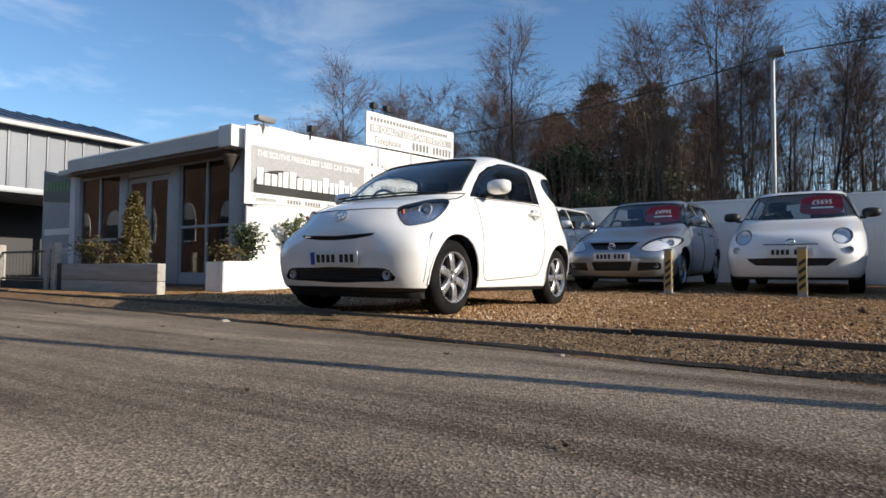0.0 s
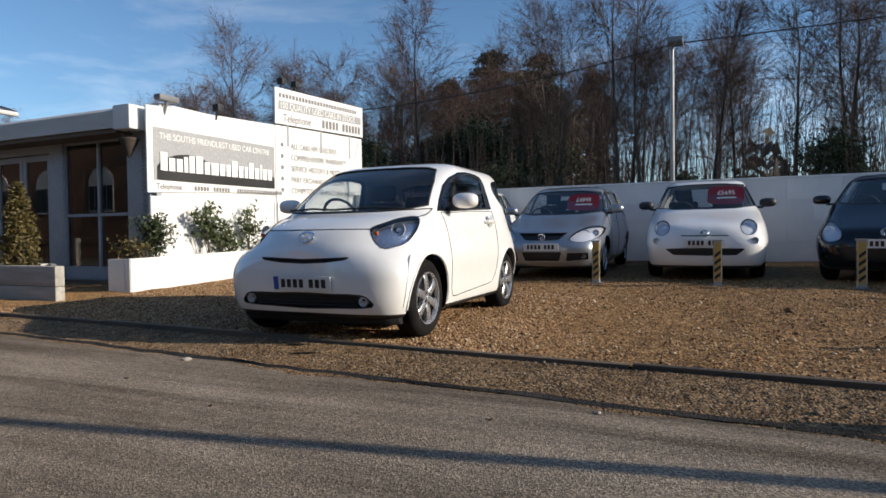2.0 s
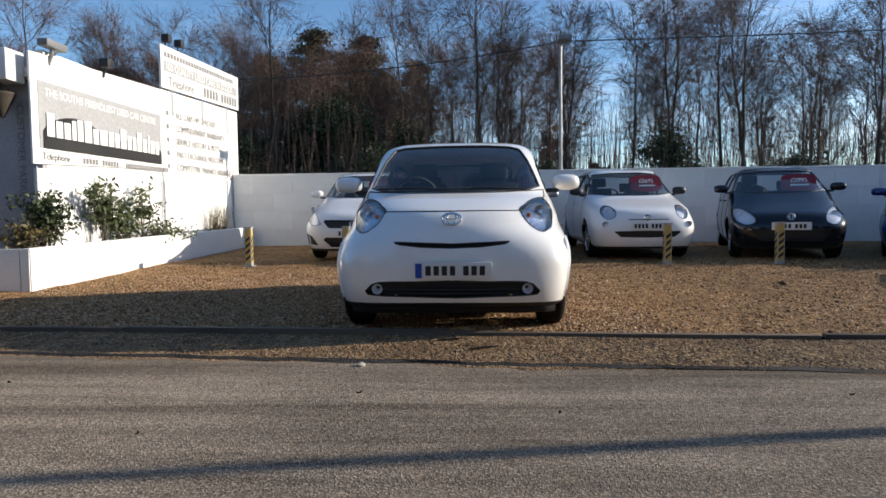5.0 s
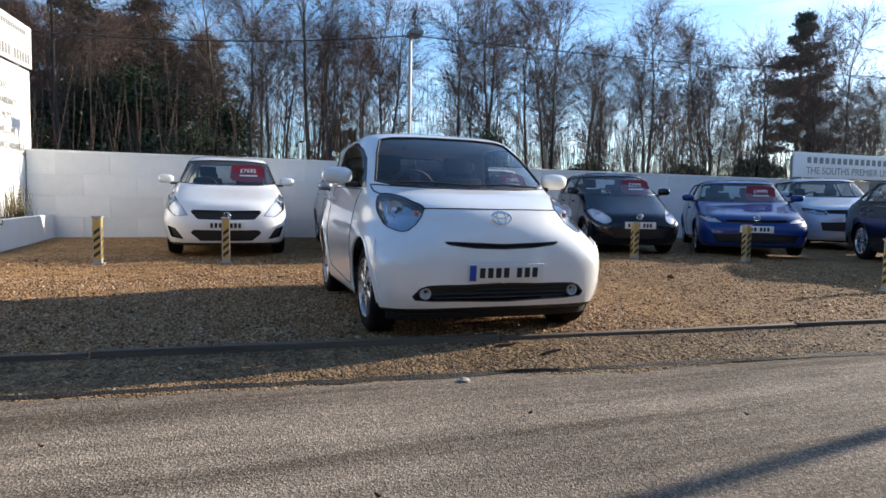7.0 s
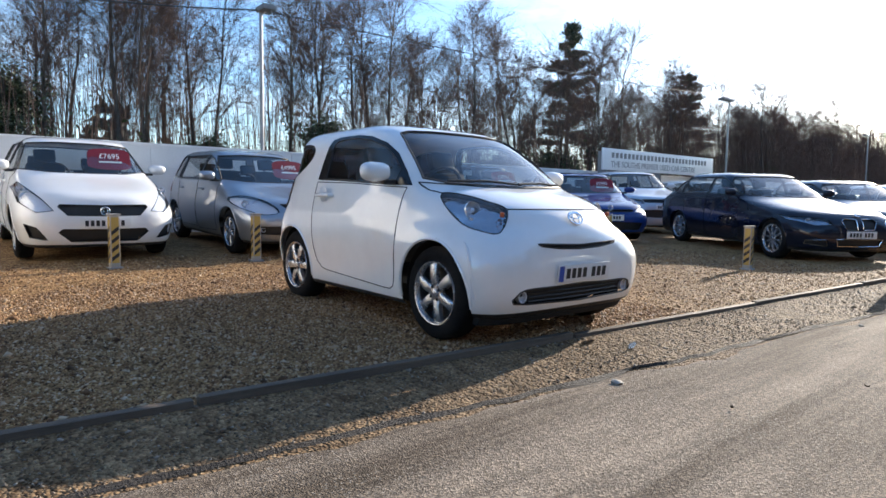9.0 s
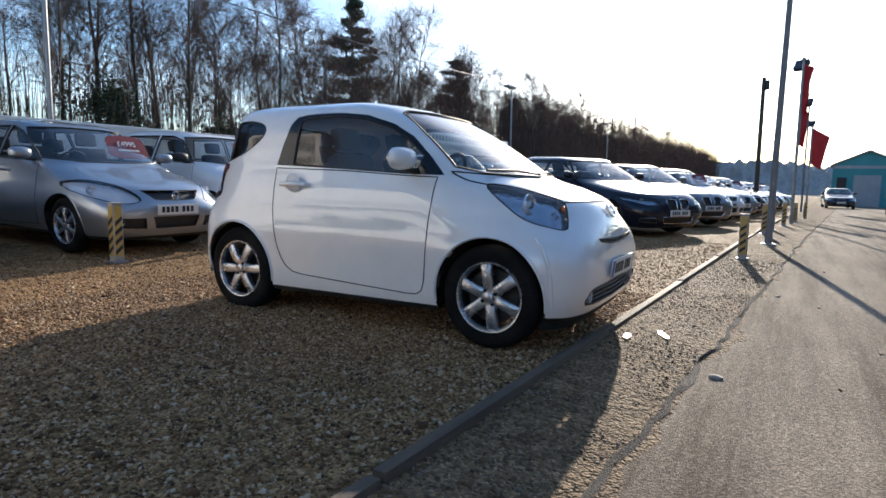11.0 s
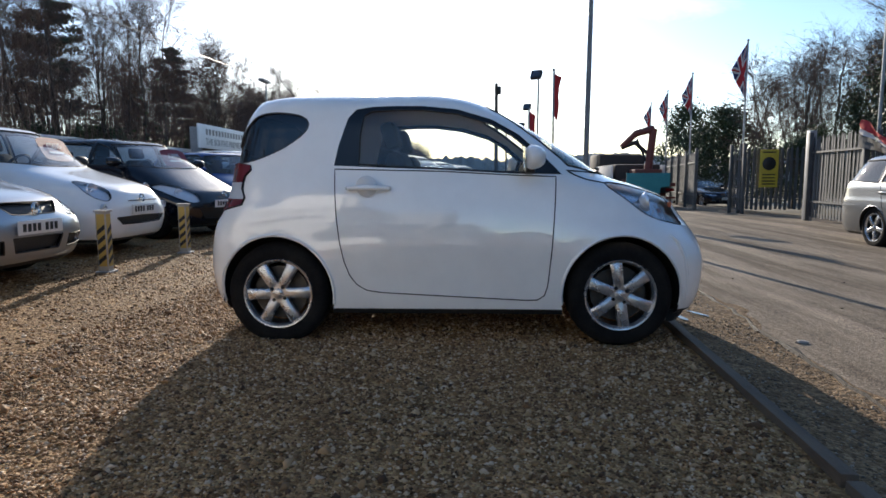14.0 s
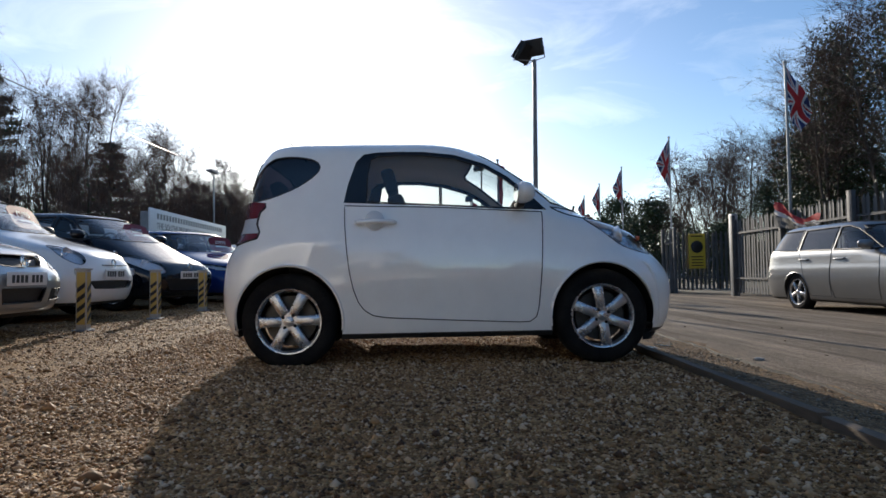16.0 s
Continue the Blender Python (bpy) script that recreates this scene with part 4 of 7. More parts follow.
# one ground sheet under everything, to the horizon
sheet("ground", axis(-30, 60, 3.0, -900, 1500), axis(-20, 30, 2.0, -900, 900), lambda x, y: ground_z(x, y) - 0.07 - 0.022 * min(max(-y - 1.5, 0), 8), M["earth"],
      label="dark earth and grass beyond the yard, to the horizon", category="ground", kind="structure")
# the road: its edge towards the yard is ragged
rx = axis(-16, 16, 0.16, -90, 240)
rt = [0, 0.02, 0.06, 0.12, 0.2, 0.3, 0.42, 0.55, 0.7, 0.85, 1.0]
vs = [(x, road_line(x) - t * (7.2 + 0.02 * max(x, 0)), -0.047 + far_slope(x) - 0.022 * max(t * 7.2 - 0.5, 0) + 0.004 * noise.noise((x, t * 7, 2)) - (0.012 if t == 0 else 0)) for t in rt for x in rx]
k = len(rx)
fs = [(j * k + i, (j + 1) * k + i, (j + 1) * k + i + 1, j * k + i + 1) for j in range(len(rt) - 1) for i in range(k - 1)]
tagged(part("road", (vs, fs), M["asphalt"]), "worn grey asphalt road with tyre streaks", "road", kind="structure")
# crumbled dark tar along the edge of the road
k = len(rx)
vs = [(x, road_line(x) + (0.015 + 0.04 * noise.noise((x * 4, 1, 1)) if j == 0 else 0.0 if j == 1 else -0.012 - 0.06 * abs(noise.noise((x * 2.3, 3, 1))) - 0.03 * noise.noise((x * 9, 5, 2))),
       far_slope(x) + (-0.06, -0.036, -0.052)[j] + 0.006 * noise.noise((x * 11, j, 0))) for j in range(3) for x in rx]
fs = [(j * k + i, (j + 1) * k + i, (j + 1) * k + i + 1, j * k + i + 1) for j in range(2) for i in range(k - 1)]
M["tar"] = worn("crumbled_tar", (0.022, 0.019, 0.016), (0.065, 0.053, 0.042), 9, 90, 0.85, b_str=0.9, b_dist=0.012)
tagged(part("road_edge", (vs, fs), M["tar"]), "dark crumbled tar along the road's edge", "road edge", kind="structure")
# gravel strip between road and timber edge, then the yard
vy = [0, 0.1, 0.25, 0.4, 0.55, 0.7, 0.85, 1.0]
vs = [(x, (road_line(x) + 0.1) * (1 - t) - 0.22 * (1 - t) + t * kerb_line(x), -0.055 + far_slope(x) + 0.052 * smoothstep(0.12, 1.0, t) + uneven(x, t) * 0.7) for t in vy for x in rx]
fs = [(j * k + i, j * k + i + 1, (j + 1) * k + i + 1, (j + 1) * k + i) for j in range(len(vy) - 1) for i in range(k - 1)]
tagged(part("verge", (vs, fs), M["verge"]), "grey-brown gravel strip beside the road", "gravel verge", kind="structure")
yy = [0, 0.01, 0.02] + list(np.linspace(0.03, 0.6, 40)) + [0.7, 0.8, 0.9, 1.0]
yx = axis(-9, 14, 0.13, -30, 120)
k = len(yx)
vs = [(x, kerb_line(x) + t * (9.4 - kerb_line(x)), ground_z(x, max(kerb_line(x) + t * (9.4 - kerb_line(x)), 0.3)) + uneven(x, t * 9.4) * 1.6 - 0.004) for t in yy for x in yx]
fs = [(j * k + i, j * k + i + 1, (j + 1) * k + i + 1, (j + 1) * k + i) for j in range(len(yy) - 1) for i in range(k - 1)]
tagged(part("yard", (vs, fs), M["gravel"]), "tan gravel car yard, raked by tyres", "gravel yard", kind="structure")
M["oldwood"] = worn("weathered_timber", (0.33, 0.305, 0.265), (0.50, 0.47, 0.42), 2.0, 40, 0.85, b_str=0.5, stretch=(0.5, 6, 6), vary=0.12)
M["darkwood"] = worn("dark_timber_edging", (0.075, 0.057, 0.041), (0.15, 0.112, 0.077), 2.0, 40, 0.8, b_str=0.5, stretch=(0.5, 6, 6), vary=0.15)
edge = thing("timber_edging", None, "low weathered timber boards edging the gravel yard", "edging", kind="structure")
for i in range(-4, 10):
    x0, x1 = i * 2.4 + 0.01, i * 2.4 + 2.39
    y0, y1 = kerb_line(x0), kerb_line(x1)
    a = math.degrees(math.atan2(y1 - y0, x1 - x0))
    part("board", boxb(0, x1 - x0, -0.028, 0.028, -0.09, 0.028 + 0.008 * ((i * 7) % 3 - 1), bev=0.006, m=pose(x0, y0 - 0.01, far_slope(x0), 0, 0, a)), M["darkwood"], edge)

# ---------------- rear wall ----------------
M["whitewash"] = worn("whitewashed_blockwork", (0.80, 0.80, 0.79), (0.69, 0.69, 0.68), 1.4, 40, 0.85, b_str=0.12, b_dist=0.005, vary=0.05, grain=0.25)
wall = thing("wall_north", None, "white-painted concrete block wall behind the parked cars", "wall", kind="structure")
WY = 8.80
bm = boxb(-5.3, 62, WY + 0.012, WY + 0.2, -0.1, 1.78)
part("wall_core", bm, M["whitewash"], wall, smooth=False)
part("coping", boxb(-5.3, 62, WY - 0.012, WY + 0.215, 1.775, 1.825, bev=0.008), M["whitewash"], wall)
blk = boxb(-0.448, 0.448, 0, 0.03, 0.001, 0.393, bev=0.0035)
blk_me = bpy.data.meshes.new("block")
blk.to_mesh(blk_me)
blk.free()
blk_me.materials.append(M["whitewash"])
for r in range(4):
    for c in range(20):
        ob = new("block", blk_me)
        ob.parent = wall
        ob.matrix_basis = pose(-4.85 + c * 0.9 + (0.45 if r % 2 else 0), WY - 0.004 + 0.0012 * ((c * 7 + r * 3) % 4 - 1.5) / 1.5, 0.2 + r * 0.395)

# ---------------- showroom and sign wall ----------------
M["render"] = worn("white_render", (0.78, 0.78, 0.76), (0.70, 0.70, 0.685), 1.2, 50, 0.8, b_str=0.12, vary=0.03, grain=0.3)
M["fascia"] = worn("painted_fascia", (0.62, 0.60, 0.56), (0.50, 0.48, 0.45), 1.5, 30, 0.6, stretch=(0.5, 4, 4))
M["frame"] = worn("grey_painted_frame", (0.40, 0.41, 0.42), (0.33, 0.34, 0.36), 2, 40, 0.45)
M["signwhite"] = worn("white_sign_board", (0.80, 0.80, 0.79), (0.76, 0.76, 0.75), 0.8, 30, 0.4, b_str=0.03, grain=0.2)
M["signgrey"] = worn("grey_sign_band", (0.38, 0.385, 0.39), (0.34, 0.345, 0.35), 1, 30, 0.45, b_str=0.05)
M["signblack"] = worn("black_sign_band", (0.02, 0.02, 0.02), (0.03, 0.03, 0.03), 1, 30, 0.4, b_str=0.05)
M["signtext"], *_ = base_mat("sign_grey_text", (0.19, 0.19, 0.19), 0.5)
M["floor_in"] = worn("showroom_floor", (0.10, 0.09, 0.08), (0.15, 0.13, 0.12), 2, 40, 0.4)
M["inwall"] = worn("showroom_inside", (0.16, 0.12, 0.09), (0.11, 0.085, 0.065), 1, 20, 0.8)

SX = -5.32
room = thing("showroom", None, "single-storey white showroom with glazed front and flat canopy", "building", kind="structure")
part("side_wall", boxb(SX - 0.25, SX - 0.03, 2.95, 9.2, 0.0, 3.0), M["render"], room, "white rendered side wall", smooth=False)
part("rear_wall", boxb(-12.2, SX - 0.25, 9.0, 9.2, 0.0, 3.0), M["render"], room, smooth=False)
part("far_wall", boxb(-12.3, -12.05, 2.95, 9.2, 0.0, 3.0), M["render"], room, smooth=False)
part("floor_slab", boxb(-12.2, SX - 0.3, 2.8, 9.0, 0.0, 0.10), M["floor_in"], room, smooth=False)
part("inner_wall", boxb(-12.05, SX - 0.25, 6.4, 6.55, 0.1, 2.9), M["inwall"], room, "dark brown inside wall", smooth=False)
part("roof", boxb(-12.5, SX - 0.05, 2.75, 9.25, 2.62, 2.74, bev=0.01), M["fascia"], room, "flat felted roof")
# canopy and its end cap; the canopy drops a little away from the sign wall
bm = bmesh.new()
extrude_poly(bm, [(2.50, 2.57), (2.50, 2.84), (2.58, 2.90), (2.9, 2.92), (2.95, 2.60)], "x", -11.45, -5.86)
part("canopy", bm, M["fascia"], room, "cream canopy above the glazed front")
# the soffit takes the dark brown of the inside wall
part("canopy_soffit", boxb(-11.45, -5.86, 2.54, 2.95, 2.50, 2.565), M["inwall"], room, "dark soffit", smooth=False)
part("canopy_end", boxb(-5.855, -5.48, 2.48, 2.80, 2.53, 2.92, bev=0.03), M["render"], room, "white canopy end cap")
part("corner_pier", boxb(-6.02, SX - 0.03, 2.86, 2.95, 0.0, 2.95, bev=0.01), M["frame"], room, "grey corner pier")
letters("pier_lettering", "CUSTOMER PARKING", 0.14, pose(-5.66, 2.852, 2.30, 90, 90, 0), M["signtext"], room, 1.0, 0.001)
# glazed front: piers, mullions, panes, doors
GY = 3.02
part("stall_riser", boxb(-12.05, -6.02, GY - 0.03, GY + 0.10, 0.0, 0.27, bev=0.01), M["frame"], room)
for x0, x1 in ((-8.12, -7.76), (-10.05, -9.72), (-12.1, -11.85)):
    part("pier", boxb(x0, x1, GY - 0.06, GY + 0.12, 0.0, 2.56, bev=0.012), M["frame"], room, "grey painted pier")


def window_wall(name, x0, x1, z0, z1, nx, zs):
    w = thing(name, None, "dark shop window in grey metal frames", "window", kind="structure")
    bm = bmesh.new()
    for i in range(nx + 1):
        x = x0 + (x1 - x0) * i / nx
        box(bm, x - 0.025, x + 0.025, GY - 0.03, GY + 0.05, z0, z1)
    for z in [z0 + 0.025] + zs + [z1 - 0.025]:
        box(bm, x0, x1, GY - 0.026, GY + 0.046, z - 0.025, z + 0.025)
    part("window_frame", bm, M["frame"], w, smooth=False)
    zz = [z0] + zs + [z1]
    for i in range(nx):
        for a, b in zip(zz, zz[1:]):
            part("pane", boxb(x0 + (x1 - x0) * i / nx + 0.02, x0 + (x1 - x0) * (i + 1) / nx - 0.02, GY + 0.006, GY + 0.012, a + 0.02, b - 0.02), M["shopglass"], w, smooth=False)


window_wall("window_1", -7.76, -6.02, 0.27, 2.52, 2, [1.22])
window_wall("window_2", -11.85, -10.05, 0.27, 2.52, 2, [1.05])
door = thing("door_1", None, "closed double glazed doors in grey frames", "door", kind="structure")
bm = boxb(-9.72, -8.12, GY - 0.04, GY + 0.06, 2.36, 2.56)
part("transom", bm, M["frame"], door, smooth=False)
for i, (x0, x1) in enumerate(((-9.70, -8.93), (-8.91, -8.14))):
    bm = bmesh.new()
    for a, b, c, d in ((x0, x0 + 0.08, 0.12, 2.34), (x1 - 0.08, x1, 0.12, 2.34), (x0 + 0.08, x1 - 0.08, 0.12, 0.34), (x0 + 0.08, x1 - 0.08, 2.24, 2.34)):
        box(bm, a, b, GY - 0.03, GY + 0.03, c, d)
    leaf = part("door_leaf", bm, M["frame"], door, smooth=False)
    part("pane", boxb(x0 + 0.07, x1 - 0.07, GY - 0.004, GY + 0.004, 0.33, 2.25), M["shopglass"], leaf, smooth=False)
    hx = x1 - 0.04 if i == 0 else x0 + 0.04
    part("door_handle", tubeb([(hx, GY - 0.03, 0.9), (hx, GY - 0.08, 0.93), (hx, GY - 0.08, 1.35), (hx, GY - 0.03, 1.38)], 0.012, 6), M["chrome"], leaf)
# things seen dimly behind the glass
for i, x in enumerate((-7.3, -6.6, -10.8)):
    d = thing("desk", pose(x, 5.2, 0.1), "pale office desk inside the showroom", "desk")
    part("desktop", boxb(-0.6, 0.6, -0.35, 0.35, 0.70, 0.74, bev=0.005), M["fascia"], d)
    for sx in (-0.55, 0.52):
        part("leg", boxb(sx, sx + 0.03, -0.3, 0.3, 0, 0.70), M["frame"], d, smooth=False)
cur = thing("curtain", pose(-6.45, 3.3, 0.1), "grey pleated curtain behind the glass", "curtain")
bm = bmesh.new()
vsr = []
for i in range(40):
    x = i / 39 * 0.75
    vsr.append([bm.verts.new((x, 0.025 * math.sin(i * 1.3), z)) for z in (0.2, 1.15)])
for a, b in zip(vsr, vsr[1:]):
    bm.faces.new((a[0], b[0], b[1], a[1]))
part("cloth", bm, worn("grey_cloth", (0.24, 0.24, 0.23), (0.2, 0.2, 0.19), 4, 90, 0.9), cur)

# sign boards on the side wall; rows climb slightly along the wall
def board(name, y0, y1, z0, z1, slope, mat, parent, x=SX, t=0.03, label=""):
    bm = bmesh.new()
    q = [(y0, z0), (y1, z0 + slope * (y1 - y0)), (y1, z1 + slope * (y1 - y0)), (y0, z1)]
    extrude_poly(bm, q, "x", x - t, x)
    bmesh.ops.bevel(bm, geom=bm.edges[:], offset=0.004, segments=1, affect="EDGES")
    return part(name, bm, mat, parent, label, smooth=False)


def wall_text(text, size, y, z, mat, parent, slope=0.0, squeeze=1.0, x=SX + 0.006, name="lettering"):
    # reads along +y on a face that looks towards +x
    m = Matrix.Translation((x, y, z)) @ Matrix(((0, 0, 1, 0), (1, 0, 0, 0), (slope, 1, 0, 0), (0, 0, 0, 1)))
    return letters(name, text, size, m, mat, parent, squeeze, 0.002)


def wall_bar(y0, y1, z0, z1, slope, mat, parent, yref, x=SX + 0.001):
    zz = slope * (y0 - yref)
    bm = bmesh.new()
    extrude_poly(bm, [(y0, z0 + zz), (y1, z0 + zz + slope * (y1 - y0)), (y1, z1 + zz + slope * (y1 - y0)), (y0, z1 + zz)], "x", x, x + 0.004)
    return part("bar", bm, mat, parent, smooth=False)


sg = thing("main_sign", None, "white sign board with grey and black bands and white shapes", "sign")
board("backboard", 2.66, 5.78, 1.53, 2.92, 0.055, M["signwhite"], sg)
board("grey_band", 2.78, 5.74, 1.74, 2.59, 0.014, M["signgrey"], sg, SX + 0.006, 0.006, "grey band")
bm = bmesh.new()
arc = [(2.80 + 0.04, 1.74 + 0.005), (5.72, 1.785)]
top = []
for i in range(41):
    y = 5.72 - i / 40 * (5.72 - 2.84)
    u = (y - 2.84) / 2.88
    z = 1.96 + 0.24 * max(math.sin(min(u / 0.45, 1) * math.pi), 0) ** 0.6 + (0.10 * max(math.sin((u - 0.5) / 0.5 * math.pi), 0) ** 0.8 if u > 0.5 else 0)
    top.append((y, z + 0.014 * (y - 2.8)))
pairs = [(bm.verts.new((SX + 0.013, y, 1.745 + 0.014 * (y - 2.8))), bm.verts.new((SX + 0.013, y, z))) for y, z in top]
quads = [bm.faces.new((p[0], q[0], q[1], p[1])) for p, q in zip(pairs, pairs[1:])]
grown = bmesh.ops.extrude_face_region(bm, geom=quads)["geom"]
bmesh.ops.translate(bm, verts=[v for v in grown if isinstance(v, bmesh.types.BMVert)], vec=(0.005, 0, 0))
bmesh.ops.recalc_face_normals(bm, faces=bm.faces[:])
part("black_band", bm, M["signblack"], sg, "black wavy band", smooth=False)
wall_text("THE SOUTHS FRIENDLIEST USED CAR CENTRE", 0.15, 2.90, 2.41, M["white_ink"], sg, 0.014, 0.86, SX + 0.008)
# the trade name stands as plain white blocks
yb = 2.90
for wdt, h in ((0.15, 0.30), (0.135, 0.215), (0.135, 0.215), (0.09, 0.26), (0.13, 0.29), (0.17, 0.30), (0.135, 0.215), (0.19, 0.215), (0.135, 0.215), (0.12, 0.215), (0.16, 0.30), (0.13, 0.215), (0.10, 0.215), (0.15, 0.30), (0.13, 0.215), (0.06, 0.29), (0.13, 0.215), (0.12, 0.215)):
    wall_bar(yb, yb + wdt * 0.92, 1.90, 1.90 + h, 0.014, M["white_ink"], sg, 2.8, SX + 0.019)
    yb += wdt + 0.022
wall_text("Telephone :", 0.13, 2.82, 1.60, M["signtext"], sg, 0.02, 0.95)
yb = 3.62
for wdt in [0.07] * 5 + [0] + [0.07] * 6 + [0, 0] + [0.06] * 22:
    if wdt:
        wall_bar(yb, yb + wdt * 0.7, 1.60, 1.675, 0.02, M["signtext"], sg, 2.8)
    yb += wdt or 0.09
sp = thing("plain_panel", None, "plain white panels framed below the sign", "panel")
for y0, y1 in ((2.70, 5.74), (5.82, 9.16)):
    board("panel", y0, y1, 0.45, 1.48 if y0 < 5 else 1.60, 0.03, M["render"], sp, SX - 0.004)
    for a, b in ((y0, y0 + 0.02), (y1 - 0.02, y1)):
        part("edge_strip", boxb(SX - 0.004, SX + 0.004, a, b, 0.5, 1.5), M["frame"], sp, smooth=False)
sg2 = thing("services_sign", None, "white sign board listing services in grey letters", "sign")
board("backboard", 5.80, 9.18, 1.60, 3.10, 0.05, M["signwhite"], sg2)
for i, t in enumerate(("ALL CARS HPI CHECKED", "COMPREHENSIVE WARRANTY", "SERVICE HISTORY & MOT'S", "PART EXCHANGE WELCOME", "COMPETITIVE FINANCE ARRANGED")):
    z = 2.66 - i * 0.235
    wall_text(t, 0.17, 6.28, z, M["signtext"], sg2, 0.045 - 0.006 * i, 0.93)
    bm = lathe(bmesh.new(), [(0, 0.045), (0.004, 0.045), (0.005, 0.001)], 14, "x", (SX, 6.0, z + 0.06))
    part("bullet", bm, M["signtext"], sg2)
sg3 = thing("upper_sign", None, "raised white sign board with grey letters above the wall", "sign")
board("backboard", 5.74, 9.16, 3.12, 3.86, 0.054, M["signwhite"], sg3, SX + 0.05, 0.04)
for y in (6.2, 7.4, 8.6):
    part("bracket", boxb(SX - 0.06, SX + 0.008, y - 0.03, y + 0.03, 2.7, 3.7), M["frame"], sg3, smooth=False)
yb = 5.86
for i in range(27):
    wall_bar(yb, yb + 0.075, 3.67, 3.755, 0.054, M["signtext"], sg3, 5.74, SX + 0.052)
    yb += 0.112
wall_bar(5.84, 9.06, 3.42, 3.60, 0.054, M["signgrey"], sg3, 5.74, SX + 0.052)
wall_text("100 QUALITY USED CARS IN STOCK", 0.19, 5.88, 3.455, M["white_ink"], sg3, 0.054, 0.95, SX + 0.058)
wall_text("Telephone :", 0.24, 5.98, 3.19, M["signtext"], sg3, 0.054, 0.95, SX + 0.054)
yb = 7.38
for i in range(12):
    if i != 5:
        wall_bar(yb, yb + 0.09, 3.18, 3.36, 0.054, M["signtext"], sg3, 5.74, SX + 0.052)
    yb += 0.14

# ---------------- planters, edging, plants ----------------
pl = thing("white_planter", None, "long low white rendered planter below the sign", "planter")
bm = bmesh.new()
extrude_poly(bm, [(1.95, -0.1), (9.2, -0.1), (9.2, 0.655), (1.95, 0.505)], "x", -5.0, -4.88)
bmesh.ops.bevel(bm, geom=bm.edges[:], offset=0.012, segments=2, affect="EDGES")
part("front_wall", bm, M["render"], pl)
bm = bmesh.new()
extrude_poly(bm, [(-5.36, -0.1), (-5.0, -0.1), (-5.0, 0.50), (-5.36, 0.50)], "y", 1.955, 2.08)
bmesh.ops.bevel(bm, geom=bm.edges[:], offset=0.012, segments=2, affect="EDGES")
part("end_wall", bm, M["render"], pl)
part("soil", boxb(-5.34, -4.99, 2.07, 9.15, 0.0, 0.43), worn("soil", (0.05, 0.035, 0.025), (0.09, 0.065, 0.045), 4, 40, 0.95, b_str=0.6), pl, smooth=False)


# ---------------- parked cars in the yard ----------------
polo = hatch_spec(3.90, 0.80, 2.46, 1.65, 1.465, 0.18, 0.95, 0.74, 1.05, 2.85, pillars=[1.35, 2.35], win_end=2.85, seat_y=1.05, price="£4995", card=(0.36, 0.62, 1.17, -35),
                  grilles=[[(-0.1, 0.60), (0.24, 0.60), (0.36, 0.70), (-0.1, 0.70)], [(-0.1, 0.30), (0.25, 0.30), (0.29, 0.42), (-0.1, 0.42)], [(0.36, 0.30), (0.66, 0.32), (0.66, 0.41), (0.38, 0.41)]],
                  headlight=smooth_poly([(0.40, 0.60), (0.60, 0.565), (0.78, 0.64), (0.79, 0.76), (0.66, 0.79), (0.50, 0.73)], 3), plate=(0, -0.815, 0.50, 0), badge=(0, -0.78, 0.645, 0.048, 0.048, -8), fogs=(0.60, -0.70, 0.365, 0.03),
                  bowls=(((-0.06, -0.02, 0), 1.15), ((0.08, 0.04, 0.01), 0.95)), lamp_back="lampclear")
swift = hatch_spec(3.85, 0.83, 2.43, 1.695, 1.51, 0.12, 1.0, 0.80, 0.85, 2.75, pillars=[1.25, 2.25], seat_y=0.95, price="£7695", card=(0.30, 0.50, 1.22, -35),
                   grilles=[[(-0.1, 0.54), (0.37, 0.55), (0.46, 0.645), (0.44, 0.67), (-0.1, 0.66)], [(-0.1, 0.25), (0.34, 0.25), (0.46, 0.36), (0.42, 0.395), (-0.1, 0.385)], [(0.56, 0.27), (0.72, 0.30), (0.77, 0.45), (0.66, 0.41)]],
                   headlight=[(0.50, 0.60), (0.66, 0.58), (0.80, 0.68), (0.82, 0.84), (0.76, 0.90), (0.60, 0.73)], plate=(0, -0.852, 0.462, 0), badge=(0, -0.835, 0.60, 0.045, 0.045, -8), bowls=(((0.0, 0.0, 0.0), 1.1), ((0.05, 0.1, 0.09), 0.7)), lamp_back="lampclear")
fiat = hatch_spec(3.55, 0.78, 2.30, 1.63, 1.49, 0.10, 0.98, 0.80, 0.80, 2.35, pillars=[1.35], seat_y=0.9, price="£5695", card=(0.30, 0.48, 1.21, -33), black_mirrors=True,
                  grilles=[[(-0.1, 0.36), (0.40, 0.37), (0.50, 0.45), (-0.1, 0.46)]], headlight=[(0.56 + 0.105 * math.cos(a), 0.74 + 0.105 * math.sin(a)) for a in np.linspace(0, 2 * math.pi, 22, endpoint=False)],
                  plate=(0, -0.80, 0.535, 0), badge=(0, -0.77, 0.66, 0.05, 0.045, -10), fogs=(0.63, -0.70, 0.56, 0.045), bowl=0.085, bowls=(((0, 0, 0), 1.0),), lamp_back="lampclear",
                  slats=[(-0.79, 0.635, -0.30, 0.30, 0.0)])
